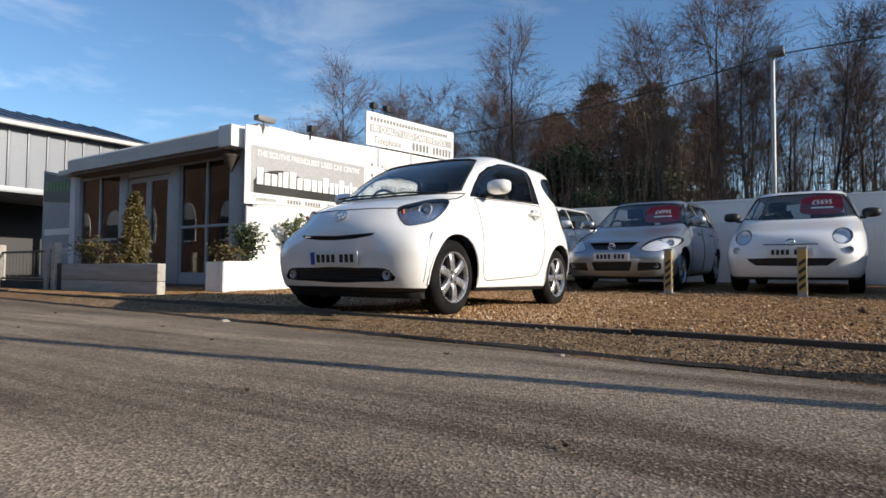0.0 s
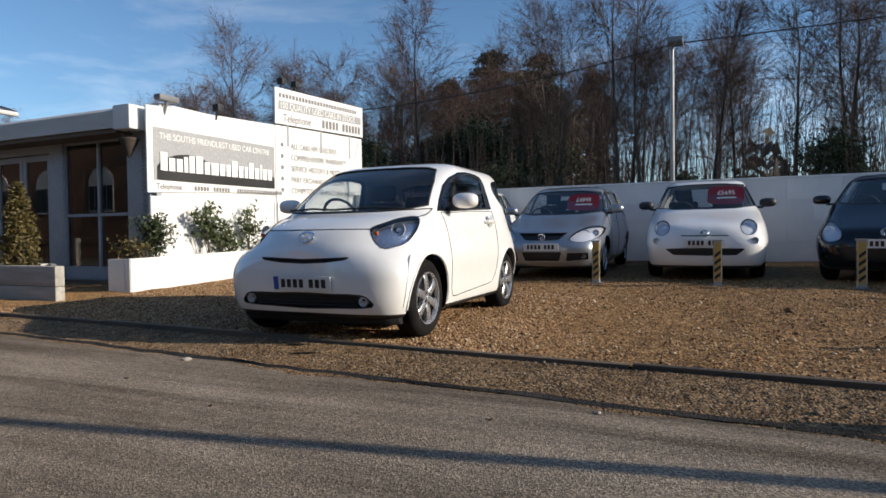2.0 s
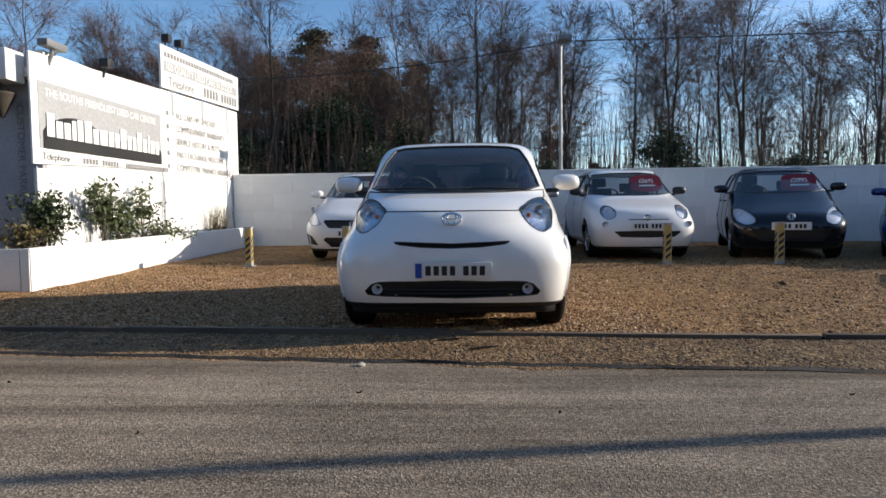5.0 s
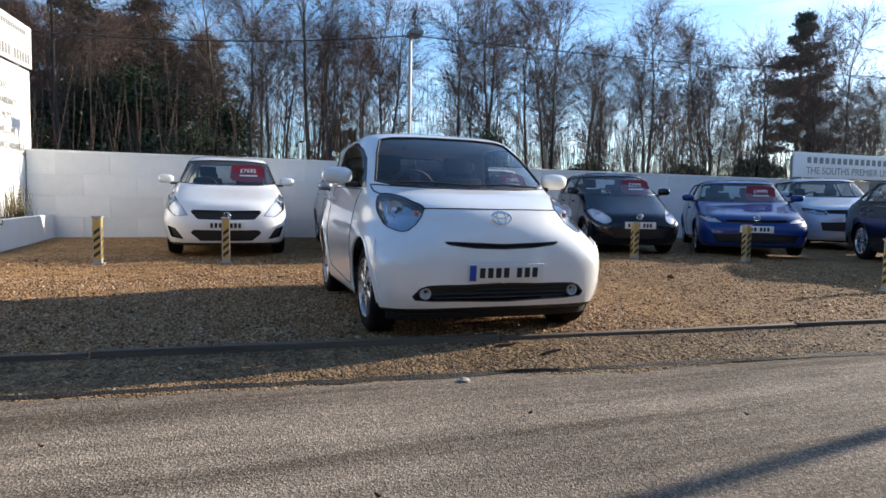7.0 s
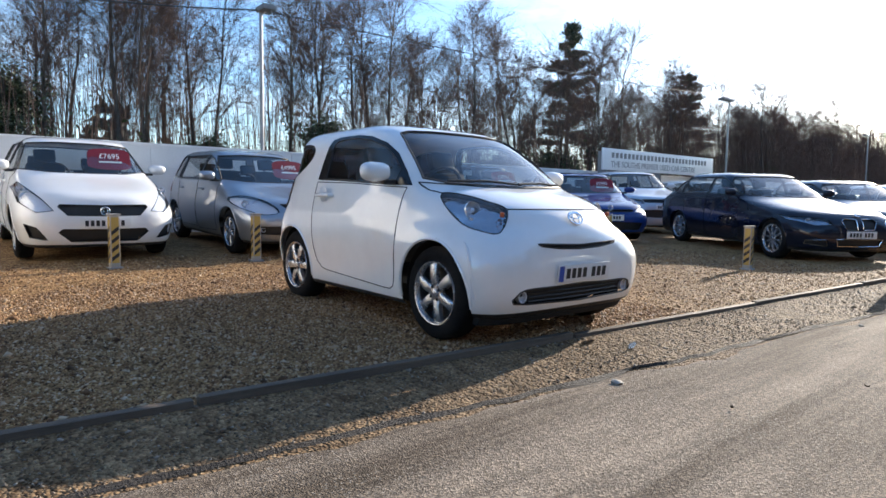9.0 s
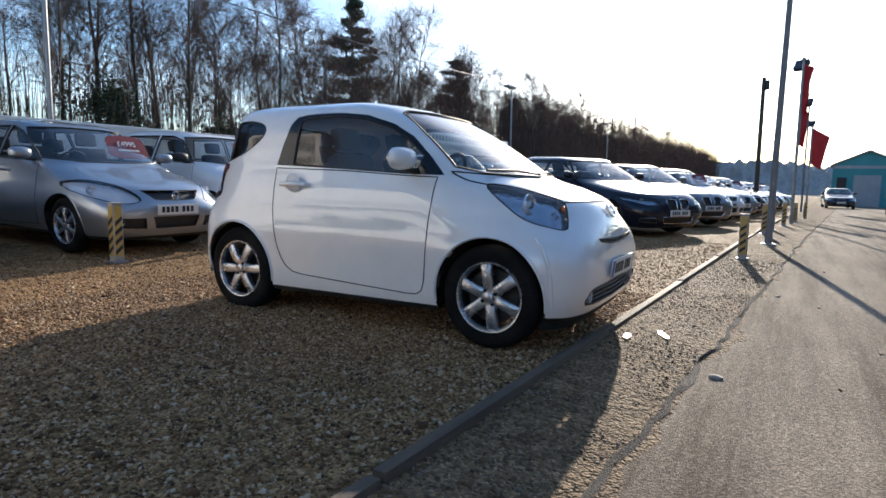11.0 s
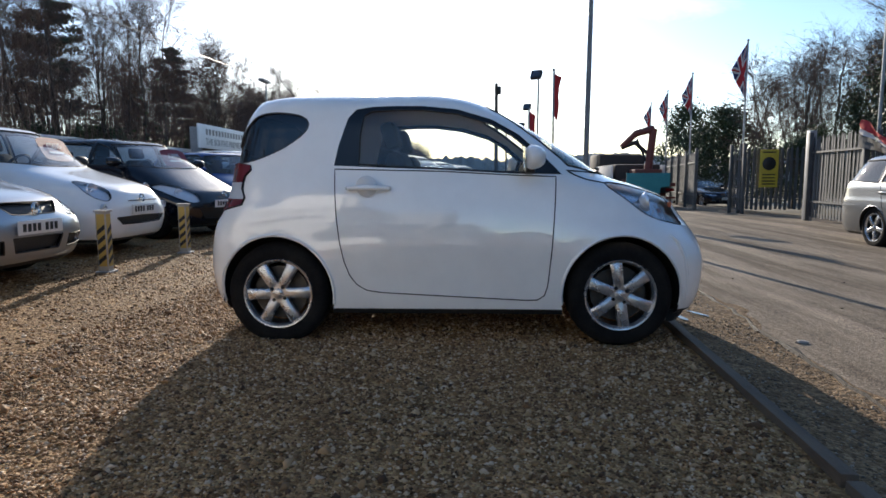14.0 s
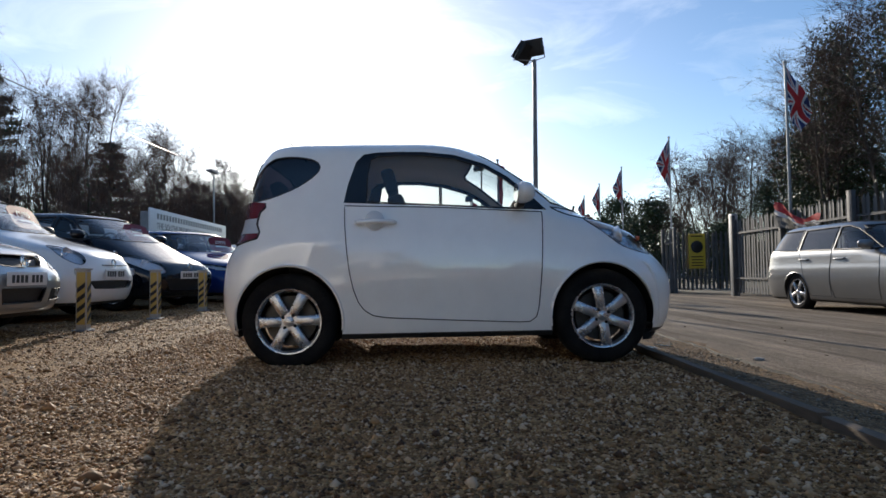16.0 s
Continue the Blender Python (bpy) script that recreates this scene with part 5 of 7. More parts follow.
alto = hatch_spec(3.50, 0.72, 2.36, 1.60, 1.47, 0.10, 1.00, 0.72, 0.90, 2.50, pillars=[1.2, 2.1], seat_y=0.95, card=(0.30, 0.52, 1.18, -33), price="£3995",
                  grilles=[[(-0.1, 0.30), (0.42, 0.31), (0.52, 0.47), (-0.1, 0.48)]], headlight=smooth_poly([(0.47, 0.58), (0.60, 0.54), (0.73, 0.62), (0.75, 0.76), (0.64, 0.80), (0.49, 0.70)], 3),
                  plate=(0, -0.74, 0.52, 0), badge=(0, -0.70, 0.66, 0.045, 0.045, -8), fogs=(0.60, -0.62, 0.36, 0.03), bowl=0.075, bowls=(((0, 0, 0), 1.0),), lamp_back="lampclear")
sciro = hatch_spec(4.26, 0.87, 2.58, 1.81, 1.40, 0.30, 0.93, 0.72, 1.10, 2.95, pillars=[1.70], seat_y=1.15, card=(0.32, 0.68, 1.12, -30), price="£9995", tyre_r=0.32, rim_r=0.225,
                   grilles=[[(-0.1, 0.60), (0.46, 0.61), (0.50, 0.655), (-0.1, 0.65)], [(-0.1, 0.25), (0.60, 0.27), (0.66, 0.40), (-0.1, 0.42)]], headlight=[(0.50, 0.60), (0.74, 0.61), (0.87, 0.69), (0.86, 0.735), (0.60, 0.68)],
                   plate=(0, -0.89, 0.50, 0), badge=(0, -0.85, 0.69, 0.05, 0.05, -8), bowl=0.045, lamp_back="lampclear")
bmw = hatch_spec(4.90, 0.83, 2.97, 1.86, 1.46, 0.62, 0.98, 0.76, 1.55, 3.10, tail_z=0.9, pillars=[2.0, 2.95], win_end=3.35, seat_y=1.75, tyre_r=0.33, rim_r=0.235, spokes=10, spoke_w=(0.012, 0.016),
                 grilles=[[(0.05, 0.52), (0.24, 0.53), (0.30, 0.66), (0.24, 0.70), (0.05, 0.69)], [(-0.1, 0.26), (0.36, 0.27), (0.40, 0.38), (-0.1, 0.38)], [(0.52, 0.27), (0.80, 0.30), (0.80, 0.36), (0.56, 0.37)]],
                 headlight=[(0.44, 0.60), (0.70, 0.585), (0.88, 0.66), (0.89, 0.725), (0.50, 0.69)], plate=(0, -0.85, 0.45, 0), badge=(0, -0.72, 0.755, 0.04, 0.04, -50), grille_rim="chrome", bowl=0.05)
# a saloon keeps its boot: the deck runs on behind the rear glass
b = 0.98
bmw["rows"] = [(z, a, r if z < b - 0.005 else (3.85 if z < b + 0.03 else 3.85 - (z - b) / 0.46 * 0.85), w, c) for z, a, r, w, c in bmw["rows"]]
merc = hatch_spec(4.90, 0.83, 2.87, 1.85, 1.50, 0.60, 0.98, 0.76, 1.50, 3.65, pillars=[1.95, 2.85], win_end=3.90, seat_y=1.7, tyre_r=0.325, rim_r=0.225, spokes=5, spoke_w=(0.03, 0.04),
                  grilles=[[(-0.1, 0.48), (0.36, 0.49), (0.44, 0.70), (-0.1, 0.71)], [(-0.1, 0.24), (0.70, 0.27), (0.74, 0.36), (-0.1, 0.36)]], headlight=[(0.52, 0.56), (0.74, 0.56), (0.87, 0.66), (0.87, 0.74), (0.58, 0.70)],
                  plate=(0, -0.85, 0.42, 0), badge=(0, -0.80, 0.60, 0.07, 0.07, -8), grille_rim="chrome", rear_glass="glass_dark")
suv = hatch_spec(3.95, 0.80, 2.42, 1.76, 1.58, 0.38, 1.10, 0.90, 1.05, 2.85, tail_z=1.02, pillars=[1.6, 2.4], seat_y=1.35, tyre_r=0.36, rim_r=0.25, arch_r=0.41, nose_z=0.65,
                 grilles=[[(-0.1, 0.76), (0.50, 0.77), (0.54, 0.84), (-0.1, 0.85)], [(-0.1, 0.40), (0.60, 0.42), (0.64, 0.58), (-0.1, 0.60)]], headlight=[(0.52, 0.74), (0.74, 0.75), (0.84, 0.82), (0.83, 0.875), (0.56, 0.83)], plate=(0, -0.82, 0.66, 0))


def stand(x, y, s, yaw=0.0):
    """Pose of a car whose nose faces the road, standing on the yard."""
    wb = s["wheelbase"]
    d = Matrix.Rotation(radians(yaw), 3, "Z") @ Vector((0, wb, 0))
    z0, z1 = ground_z(x, y), ground_z(x + d.x, y + d.y)
    return pose(x, y, z0 + 0.004, 0, 0, yaw) @ pose(0, 0, 0, math.degrees(math.atan2(z1 - z0, wb)), 0, 0)


make_car("white_hatchback", swift, stand(-1.80, 4.86 + 0.83, swift), M["white2"], "white five-door hatchback with a red price card in the windscreen")
make_car("silver_hatchback", polo, stand(0.56, 4.46 + 0.80, polo), M["silver"], "silver hatchback with a red price card in the windscreen")
make_car("small_retro_car", fiat, stand(2.76, 4.80 + 0.78, fiat), M["white2"], "small round-lamped white car with black mirrors and price card")
make_car("black_hatchback", alto, stand(5.0, 4.66 + 0.66, alto, -17), M["black_paint"], "small black-blue hatchback with large headlights")
make_car("blue_coupe", sciro, stand(7.22, 4.78, sciro, -35), M["blue"], "bright blue low coupe with slim headlights")
make_car("pale_suv", suv, stand(10.75, 5.75, suv, -32), M["lightblue"], "pale blue-white compact off-road car")
dark = make_car("dark_saloon", bmw, stand(8.2, 0.92, bmw, -31), M["navy"], "dark blue saloon parked at an angle beside the road")


# ---------------- trees ----------------
def bark_mat(name, lo, hi):
    m, n, l, b = base_mat(name, lo, 0.9)
    a = noise_node(n, l, 7, 5, 0.7, (1, 1, 0.35))
    oi = n.new("ShaderNodeObjectInfo")
    r = ramp_node(n, l, a.outputs["Fac"], [(0.35, lo), (0.7, hi)])
    r2 = ramp_node(n, l, oi.outputs["Random"], [(0.0, (0.7, 0.7, 0.7)), (1.0, (1.35, 1.3, 1.25))])
    l.new(mixc(n, l, 1.0, r.outputs["Color"], r2.outputs["Color"], "MULTIPLY"), b.inputs["Base Color"])
    bump(n, l, b, a.outputs["Fac"], 0.6, 0.02)
    return m


def leaf_mat(name, lo, hi):
    m, n, l, b = base_mat(name, lo, 0.6)
    g = n.new("ShaderNodeNewGeometry")
    r = ramp_node(n, l, g.outputs["Random Per Island"], [(0.0, lo), (0.6, tuple((a + c) / 2 for a, c in zip(lo, hi))), (1.0, hi)])
    big = noise_node(n, l, 1.2, 4, 0.6)
    r2 = ramp_node(n, l, big.outputs["Fac"], [(0.3, (0.7, 0.7, 0.7)), (0.7, (1.25, 1.2, 1.1))])
    l.new(mixc(n, l, 1.0, r.outputs["Color"], r2.outputs["Color"], "MULTIPLY"), b.inputs["Base Color"])
    return m


M["bark"] = bark_mat("birch_bark", (0.052, 0.041, 0.034), (0.155, 0.132, 0.110))
M["twig"] = bark_mat("twigs", (0.088, 0.055, 0.044), (0.150, 0.097, 0.077))
M["needle"] = leaf_mat("pine_needles", (0.018, 0.032, 0.018), (0.05, 0.072, 0.035))
M["rusty"] = leaf_mat("brown_green_conifer", (0.034, 0.032, 0.017), (0.088, 0.074, 0.037))
M["ivy"] = leaf_mat("ivy_leaves", (0.02, 0.035, 0.012), (0.06, 0.085, 0.03))
M["shrub"] = leaf_mat("shrub_leaves", (0.03, 0.05, 0.015), (0.10, 0.13, 0.04))
M["cypress"] = leaf_mat("golden_cypress", (0.055, 0.045, 0.012), (0.14, 0.11, 0.03))


def prisms(p0, p1, r0, r1, sides=3):
    """Many tapered sticks as one mesh."""
    p0, p1 = np.asarray(p0, float), np.asarray(p1, float)
    d = p1 - p0
    d /= np.linalg.norm(d, axis=1, keepdims=True) + 1e-9
    ref = np.where(np.abs(d[:, 2:3]) > 0.9, [[1.0, 0, 0]], [[0, 0, 1.0]])
    u = np.cross(d, ref)
    u /= np.linalg.norm(u, axis=1, keepdims=True) + 1e-9
    v = np.cross(d, u)
    ang = np.arange(sides) * 2 * math.pi / sides
    off = u[:, None] * np.cos(ang)[None, :, None] + v[:, None] * np.sin(ang)[None, :, None]
    a = p0[:, None] + off * np.asarray(r0)[:, None, None]
    b = p1[:, None] + off * np.asarray(r1)[:, None, None]
    verts = np.concatenate([a, b], 1).reshape(-1, 3)
    n = len(p0)
    j = np.arange(sides)
    q = np.stack([j, (j + 1) % sides, (j + 1) % sides + sides, j + sides], 1)
    faces = (q[None] + (np.arange(n) * 2 * sides)[:, None, None]).reshape(-1, 4)
    return verts, faces


def ribbons(p0, p1, r0, r1, rng):
    """Many fine flat twigs, each turned at random."""
    p0, p1 = np.asarray(p0, float), np.asarray(p1, float)
    d = p1 - p0
    u = np.cross(d, rng.normal(size=d.shape))
    u /= np.linalg.norm(u, axis=1, keepdims=True) + 1e-9
    a, b = u * np.asarray(r0)[:, None], u * np.asarray(r1)[:, None]
    return np.stack([p0 - a, p0 + a, p1 + b, p1 - b], 1).reshape(-1, 3), np.arange(len(p0) * 4).reshape(-1, 4)


def spikes(p0, p1, r0, rng):
    """Many fine twigs that run out to a point, each turned at random."""
    u = np.cross(p1 - p0, rng.normal(size=p0.shape))
    u /= np.linalg.norm(u, axis=1, keepdims=True) + 1e-9
    u *= np.asarray(r0)[:, None]
    return np.stack([p0 - u, p0 + u, p1], 1).reshape(-1, 3), np.arange(len(p0) * 3).reshape(-1, 3)


def flakes(c, size, rng, flat=0.0, long=1.0):
    """Many small four-cornered leaves round points c."""
    n = len(c)
    a = rng.normal(size=(n, 3))
    a /= np.linalg.norm(a, axis=1, keepdims=True)
    b = rng.normal(size=(n, 3))
    b[:, 2] += flat
    b = np.cross(a, b)
    b /= np.linalg.norm(b, axis=1, keepdims=True) + 1e-9
    s = size * rng.uniform(0.6, 1.3, (n, 1))
    a, b = a * s * long, b * s * 0.55
    verts = np.stack([c - a, c - b * 0.9 + a * 0.1, c + a, c + b], 1).reshape(-1, 3)
    return verts, np.arange(n * 4).reshape(-1, 4)


def array_part(name, vf, mat, parent=None, label="", smooth=False):
    v, f = vf
    me = bpy.data.meshes.new(name)
    me.vertices.add(len(v))
    me.vertices.foreach_set("co", np.asarray(v, np.float32).ravel())
    k = f.shape[1]
    me.loops.add(f.size)
    me.loops.foreach_set("vertex_index", f.astype(np.int32).ravel())
    me.polygons.add(len(f))
    me.polygons.foreach_set("loop_start", np.arange(len(f), dtype=np.int32) * k)
    me.update(calc_edges=True)
    if smooth:
        me.polygons.foreach_set("use_smooth", [True] * len(f))
    me.materials.append(mat)
    ob = new(name, me)
    ob.parent = parent
    if label:
        tagged(ob, label)
    return ob


def join(*vfs):
    vs, fs, k = [], [], 0
    for v, f in vfs:
        vs.append(v)
        fs.append(f + k)
        k += len(v)
    return np.concatenate(vs), np.concatenate(fs)


def bare_tree(name, seed, h, limbs, twigs, spread, label, forks=1, ivy=0):
    """A leafless birch: slender swaying trunk, steep limbs in an oval crown, a dense haze of fine twigs."""
    rng = np.random.default_rng(seed)
    t = thing(name, None, label, "tree", "bare trees behind the wall")
    thick, stems, ends, dirs = [], [], [], []
    n = 14
    for s in range(forks):
        lean = rng.normal(0, 0.02, 2) + (rng.normal(0, 0.07, 2) if forks > 1 else 0)
        hh = h * (1 if s == 0 else rng.uniform(0.8, 0.97))
        wob = rng.normal(0, 0.06, (n + 1, 2)).cumsum(0)
        z = np.linspace(0, hh, n + 1)
        p = np.stack([lean[0] * z + wob[:, 0] * (z / hh), lean[1] * z + wob[:, 1] * (z / hh), z], 1)
        r = (0.095 if s == 0 else 0.07) * (h / 9) * (1 - np.linspace(0, 1, n + 1)) ** 0.85 + 0.007
        for i in range(n):
            thick.append((p[i], p[i + 1], r[i], r[i + 1]))
        stems.append((p, hh))

    def branch(q, d, L, rr, depth):
        m = 5 if depth == 0 else 3
        for j in range(m):
            d = d + rng.normal(0, 0.13, 3) + np.array([0, 0, 0.07 if depth == 0 else -0.02])
            d /= np.linalg.norm(d)
            q2 = q + d * L / m
            thick.append((q, q2, rr * (1 - j / m) + 0.003, rr * (1 - (j + 1) / m) + 0.003))
            if j or depth:
                ends.append((q + (q2 - q) * rng.uniform()))
                dirs.append(d)
            if depth == 0 and j < 4:
                side = d + rng.normal(0, 0.6, 3)
                branch(q2, side / np.linalg.norm(side), L * rng.uniform(0.3, 0.55), rr * 0.45, 1)
            q = q2
        ends.append(q)
        dirs.append(d)

    for k in range(limbs):
        p, hh = stems[k % forks]
        f = 0.33 + 0.645 * ((k + rng.uniform()) / limbs) ** 0.9
        i = min(int(f * n), n - 1)
        base = p[i] + (p[i + 1] - p[i]) * (f * n - i)
        az, up = rng.uniform(0, 2 * math.pi), rng.uniform(0.7, 1.9)
        d = np.array([math.cos(az), math.sin(az), up])
        oval = 0.28 + 0.72 * math.sin(math.pi * min(max((f - 0.20) / 0.84, 0), 1)) ** 0.8
        branch(base, d / np.linalg.norm(d), spread * oval * rng.uniform(0.6, 1.15), 0.020 * (1.2 - f) * (h / 9) + 0.005, 0)
    ends, dirs = np.array(ends), np.array(dirs)
    pick = rng.integers(0, len(ends), twigs)
    q, d = ends[pick], dirs[pick] + rng.normal(0, 0.42, (twigs, 3)) + [0, 0, 0.04]
    d /= np.linalg.norm(d, axis=1, keepdims=True)
    L = rng.uniform(0.35, 0.95, (twigs, 1)) * (h / 9)
    p0, p1, r0 = [q], [q + d * L], [np.full(twigs, 0.0056)]
    for _ in range(5):
        d2 = d + rng.normal(0, 0.40, (twigs, 3)) - [0, 0, 0.14]
        d2 /= np.linalg.norm(d2, axis=1, keepdims=True)
        b = q + d * L * rng.uniform(0.15, 1.0, (twigs, 1))
        p0.append(b)
        p1.append(b + d2 * L * rng.uniform(0.35, 0.8, (twigs, 1)))
        r0.append(np.full(twigs, 0.0042))
    a, b, ra, rb = zip(*thick)
    array_part("trunk", prisms(a, b, ra, rb, 3), M["bark"], t, smooth=True)
    array_part("crown", spikes(np.concatenate(p0), np.concatenate(p1), np.concatenate(r0), rng), M["twig"], t)
    if ivy:
        p, hh = stems[0]
        f = rng.uniform(0, 0.5, ivy)
        c = np.stack([np.interp(f * n, range(n + 1), p[:, i]) for i in range(3)], 1) + rng.normal(0, 0.15, (ivy, 3))
        array_part("ivy", flakes(c, 0.05, rng), M["ivy"], t, "dark ivy up the trunk")
    return t


def pine_tree(name, seed, h, tiers, reach, count, mat, label, bare=0.35, size=0.13, droop=0.0, pad=0.07):
    rng = np.random.default_rng(seed)
    t = thing(name, None, label, "tree", "evergreens behind the wall")
    sticks = [(np.array([0, 0, h * i / 8]), np.array([rng.normal(0, 0.04), rng.normal(0, 0.04), h * (i + 1) / 8]) * [1, 1, 1], 0.15 * (h / 9) * (1 - i / 8.5), 0.15 * (h / 9) * (1 - (i + 1) / 8.5)) for i in range(8)]
    cs = []
    for k in range(tiers):
        f = bare + (1 - bare) * (k + rng.uniform(0, 0.6)) / tiers
        n = rng.integers(4, 7)
        for j in range(n):
            az = rng.uniform(0, 2 * math.pi)
            L = reach * (1.06 - ((f - bare) / (1 - bare)) ** 1.6) ** 0.8 * rng.uniform(0.5, 1.2)
            b = np.array([0, 0, h * min(f + rng.normal(0, 0.012), 0.985)])
            e = b + np.array([math.cos(az) * L, math.sin(az) * L, L * rng.uniform(0.0, 0.22) - droop * L])
            sticks.append((b, e, 0.035, 0.01))
            pads = 5
            for q in range(pads):
                m = max(int(count / tiers / n / pads), 4)
                c0 = b + (e - b) * (0.35 + 0.65 * (q + rng.uniform(0, 1)) / pads) + rng.normal(0, 0.10, 3) * [1, 1, 0.3]
                cs.append(c0 + rng.normal(0, 1, (m, 3)) * np.array([0.19, 0.19, pad]) * (0.45 + 0.6 * L / reach))
    a, b, r0, r1 = zip(*sticks)
    array_part("trunk", prisms(a, b, r0, r1, 6), M["bark"], t, smooth=True)
    array_part("crown", flakes(np.concatenate(cs), size, rng, 0.3, 1.3), mat, t)
    return t


def leafy_tree(name, seed, h, w, count, mat, label, size=0.10, trunk=True):
    """A crown of many leaves gathered in uneven clumps, with gaps."""
    rng = np.random.default_rng(seed)
    t = thing(name, None, label, "tree" if trunk else "bush", "evergreens" if trunk else "shrubs")
    k = 46
    f = rng.uniform(0.12 if trunk else 0.05, 1, k)
    ang = rng.uniform(0, 2 * math.pi, k)
    rad = w * np.sqrt(rng.uniform(0.1, 1, k)) * np.sin(np.clip(f * 0.92 + 0.08, 0, 1) * math.pi) ** 0.6
    cc = np.stack([np.cos(ang) * rad, np.sin(ang) * rad, f * h], 1)
    idx = rng.integers(0, k, count)
    c = cc[idx] + rng.normal(0, 1, (count, 3)) * np.array([w * 0.2, w * 0.2, h * 0.055])
    sticks = [(np.zeros(3), np.array([0, 0, h * 0.75]), 0.02 * h, 0.006 * h)] + [(np.array([0, 0, z * rng.uniform(0.3, 0.8)]), p, 0.006 * h, 0.002 * h) for p, z in zip(cc, cc[:, 2])]
    a, b, r0, r1 = zip(*sticks)
    array_part("trunk" if trunk else "stems", prisms(a, b, r0, r1, 5), M["bark"], t, smooth=True)
    array_part("crown", flakes(c, size, rng), mat, t)
    return t


rng = np.random.default_rng(5)
kinds = [bare_tree("birch_tree", 11 + i, h, lb, tw, sp, "slender leafless tree with fine reddish-brown twigs", fk, iv)
         for i, (h, lb, tw, sp, fk, iv) in enumerate([(10.2, 26, 1200, 2.3, 1, 0), (9.2, 24, 1100, 2.2, 1, 0), (9.6, 26, 1250, 2.3, 2, 0), (8.8, 22, 1000, 2.2, 1, 700), (9.8, 28, 1300, 2.4, 3, 500), (9.0, 22, 1000, 2.0, 1, 0)])]
spots = []
for y, x0, x1, step in ((13.8, -17, 46, 2.0), (16.4, -21, 58, 1.8), (19.6, -24, 70, 2.1), (23.5, 6, 80, 3.0)):
    x = x0
    while x < x1:
        x += step * rng.uniform(0.45, 1.55)
        spots.append((x, y + rng.normal(0, 0.9) + (1.8 if -16 < x < 4 else 0)))
spots += [(-9 + 2.1 * i + rng.uniform(-0.6, 0.6), 14.6 + rng.uniform(0, 7)) for i in range(9)]
spots += [(rng.uniform(-40, -13), rng.uniform(18, 29)) for i in range(50)]
spots += [(rng.uniform(-20, -5), rng.uniform(15.5, 22)) for i in range(14)]
spots += [(rng.uniform(48, 85), rng.uniform(14, 26)) for i in range(20)]
for i, (x, y) in enumerate(spots):
    k = kinds[rng.integers(6)]
    s = rng.uniform(0.84, 1.03) * (0.88 + 0.10 * float(1 - smoothstep(-24, -16, x)) + 0.17 * float(smoothstep(-7, 1, x)) - 0.11 * float(smoothstep(8, 26, x)) + 0.06 * float(smoothstep(28, 45, x)))
    m = pose(x, y, ground_z(x, y) - 0.1, rng.normal(0, 1.8), rng.normal(0, 1.8), rng.uniform(0, 360)) @ Matrix.Diagonal((s, s, s, 1))
    if i < 6:
        kinds[i].matrix_basis = m
    else:
        copy_thing(k, m)
# evergreens among them
pine = pine_tree("pine_tree", 31, 9.6, 14, 1.75, 26000, M["needle"], "tall dark pine with flat branch tiers", 0.36, 0.055, 0.0, 0.10)
pine.matrix_basis = pose(33.2, 27.2, 0.1) @ Matrix.Diagonal((1.5, 1.5, 1.45, 1))
copy_thing(pine, pose(58.9, 32.2, 0.1, 0, 0, 70) @ Matrix.Diagonal((1.05, 1.05, 1.04, 1)))
rust = pine_tree("conifer", 37, 7.6, 22, 1.7, 22000, M["rusty"], "dense brown-green conifer behind the wall", 0.12, 0.05, 0.1, 0.13)
rust.matrix_basis = pose(-6.4, 31.5, 0.1) @ Matrix.Diagonal((1.8, 1.8, 1.5, 1))
for x, y, s, a in ((-9.3, 30.5, 1.02, 40), (-3.6, 32.5, 0.90, 120), (-12.0, 31.0, 0.92, 200), (-7.9, 34.5, 1.0, 260), (-4.9, 29.5, 0.78, 310)):
    copy_thing(rust, pose(x, y, 0.1, 0, 0, a) @ Matrix.Diagonal((s, s, s, 1)))
holly = leafy_tree("holly_bush", 41, 3.0, 1.0, 9000, M["ivy"], "dark evergreen bush behind the wall", 0.045)
holly.matrix_basis = pose(5.6, 13.6, 0.1)
for x, y, s in ((2.2, 13.4, 0.75), (9.6, 14.0, 0.8), (-2.6, 13.0, 0.9), (-7.0, 12.6, 1.0), (13.0, 13.6, 0.8), (17.0, 14.2, 0.95), (24.0, 14.0, 0.9), (30.0, 15.0, 1.0), (-12.0, 13.4, 1.1), (38.0, 15.0, 1.1), (-8.6, 15.2, 1.35), (-6.1, 15.8, 1.3), (-4.4, 15.0, 1.45), (-2.0, 16.2, 1.25)):
    copy_thing(holly, pose(x, y, 0.05, 0, 0, x * 50) @ Matrix.Diagonal((s * 1.3, s, s, 1)))
for x, y, s in ((19.3, -9.9, 0.78), (19.6, -11.2, 0.85), (20.6, -12.6, 1.0)):
    copy_thing(holly, pose(x, y, -0.25, 0, 0, x * 90) @ Matrix.Diagonal((s, s * 1.2, s, 1)))
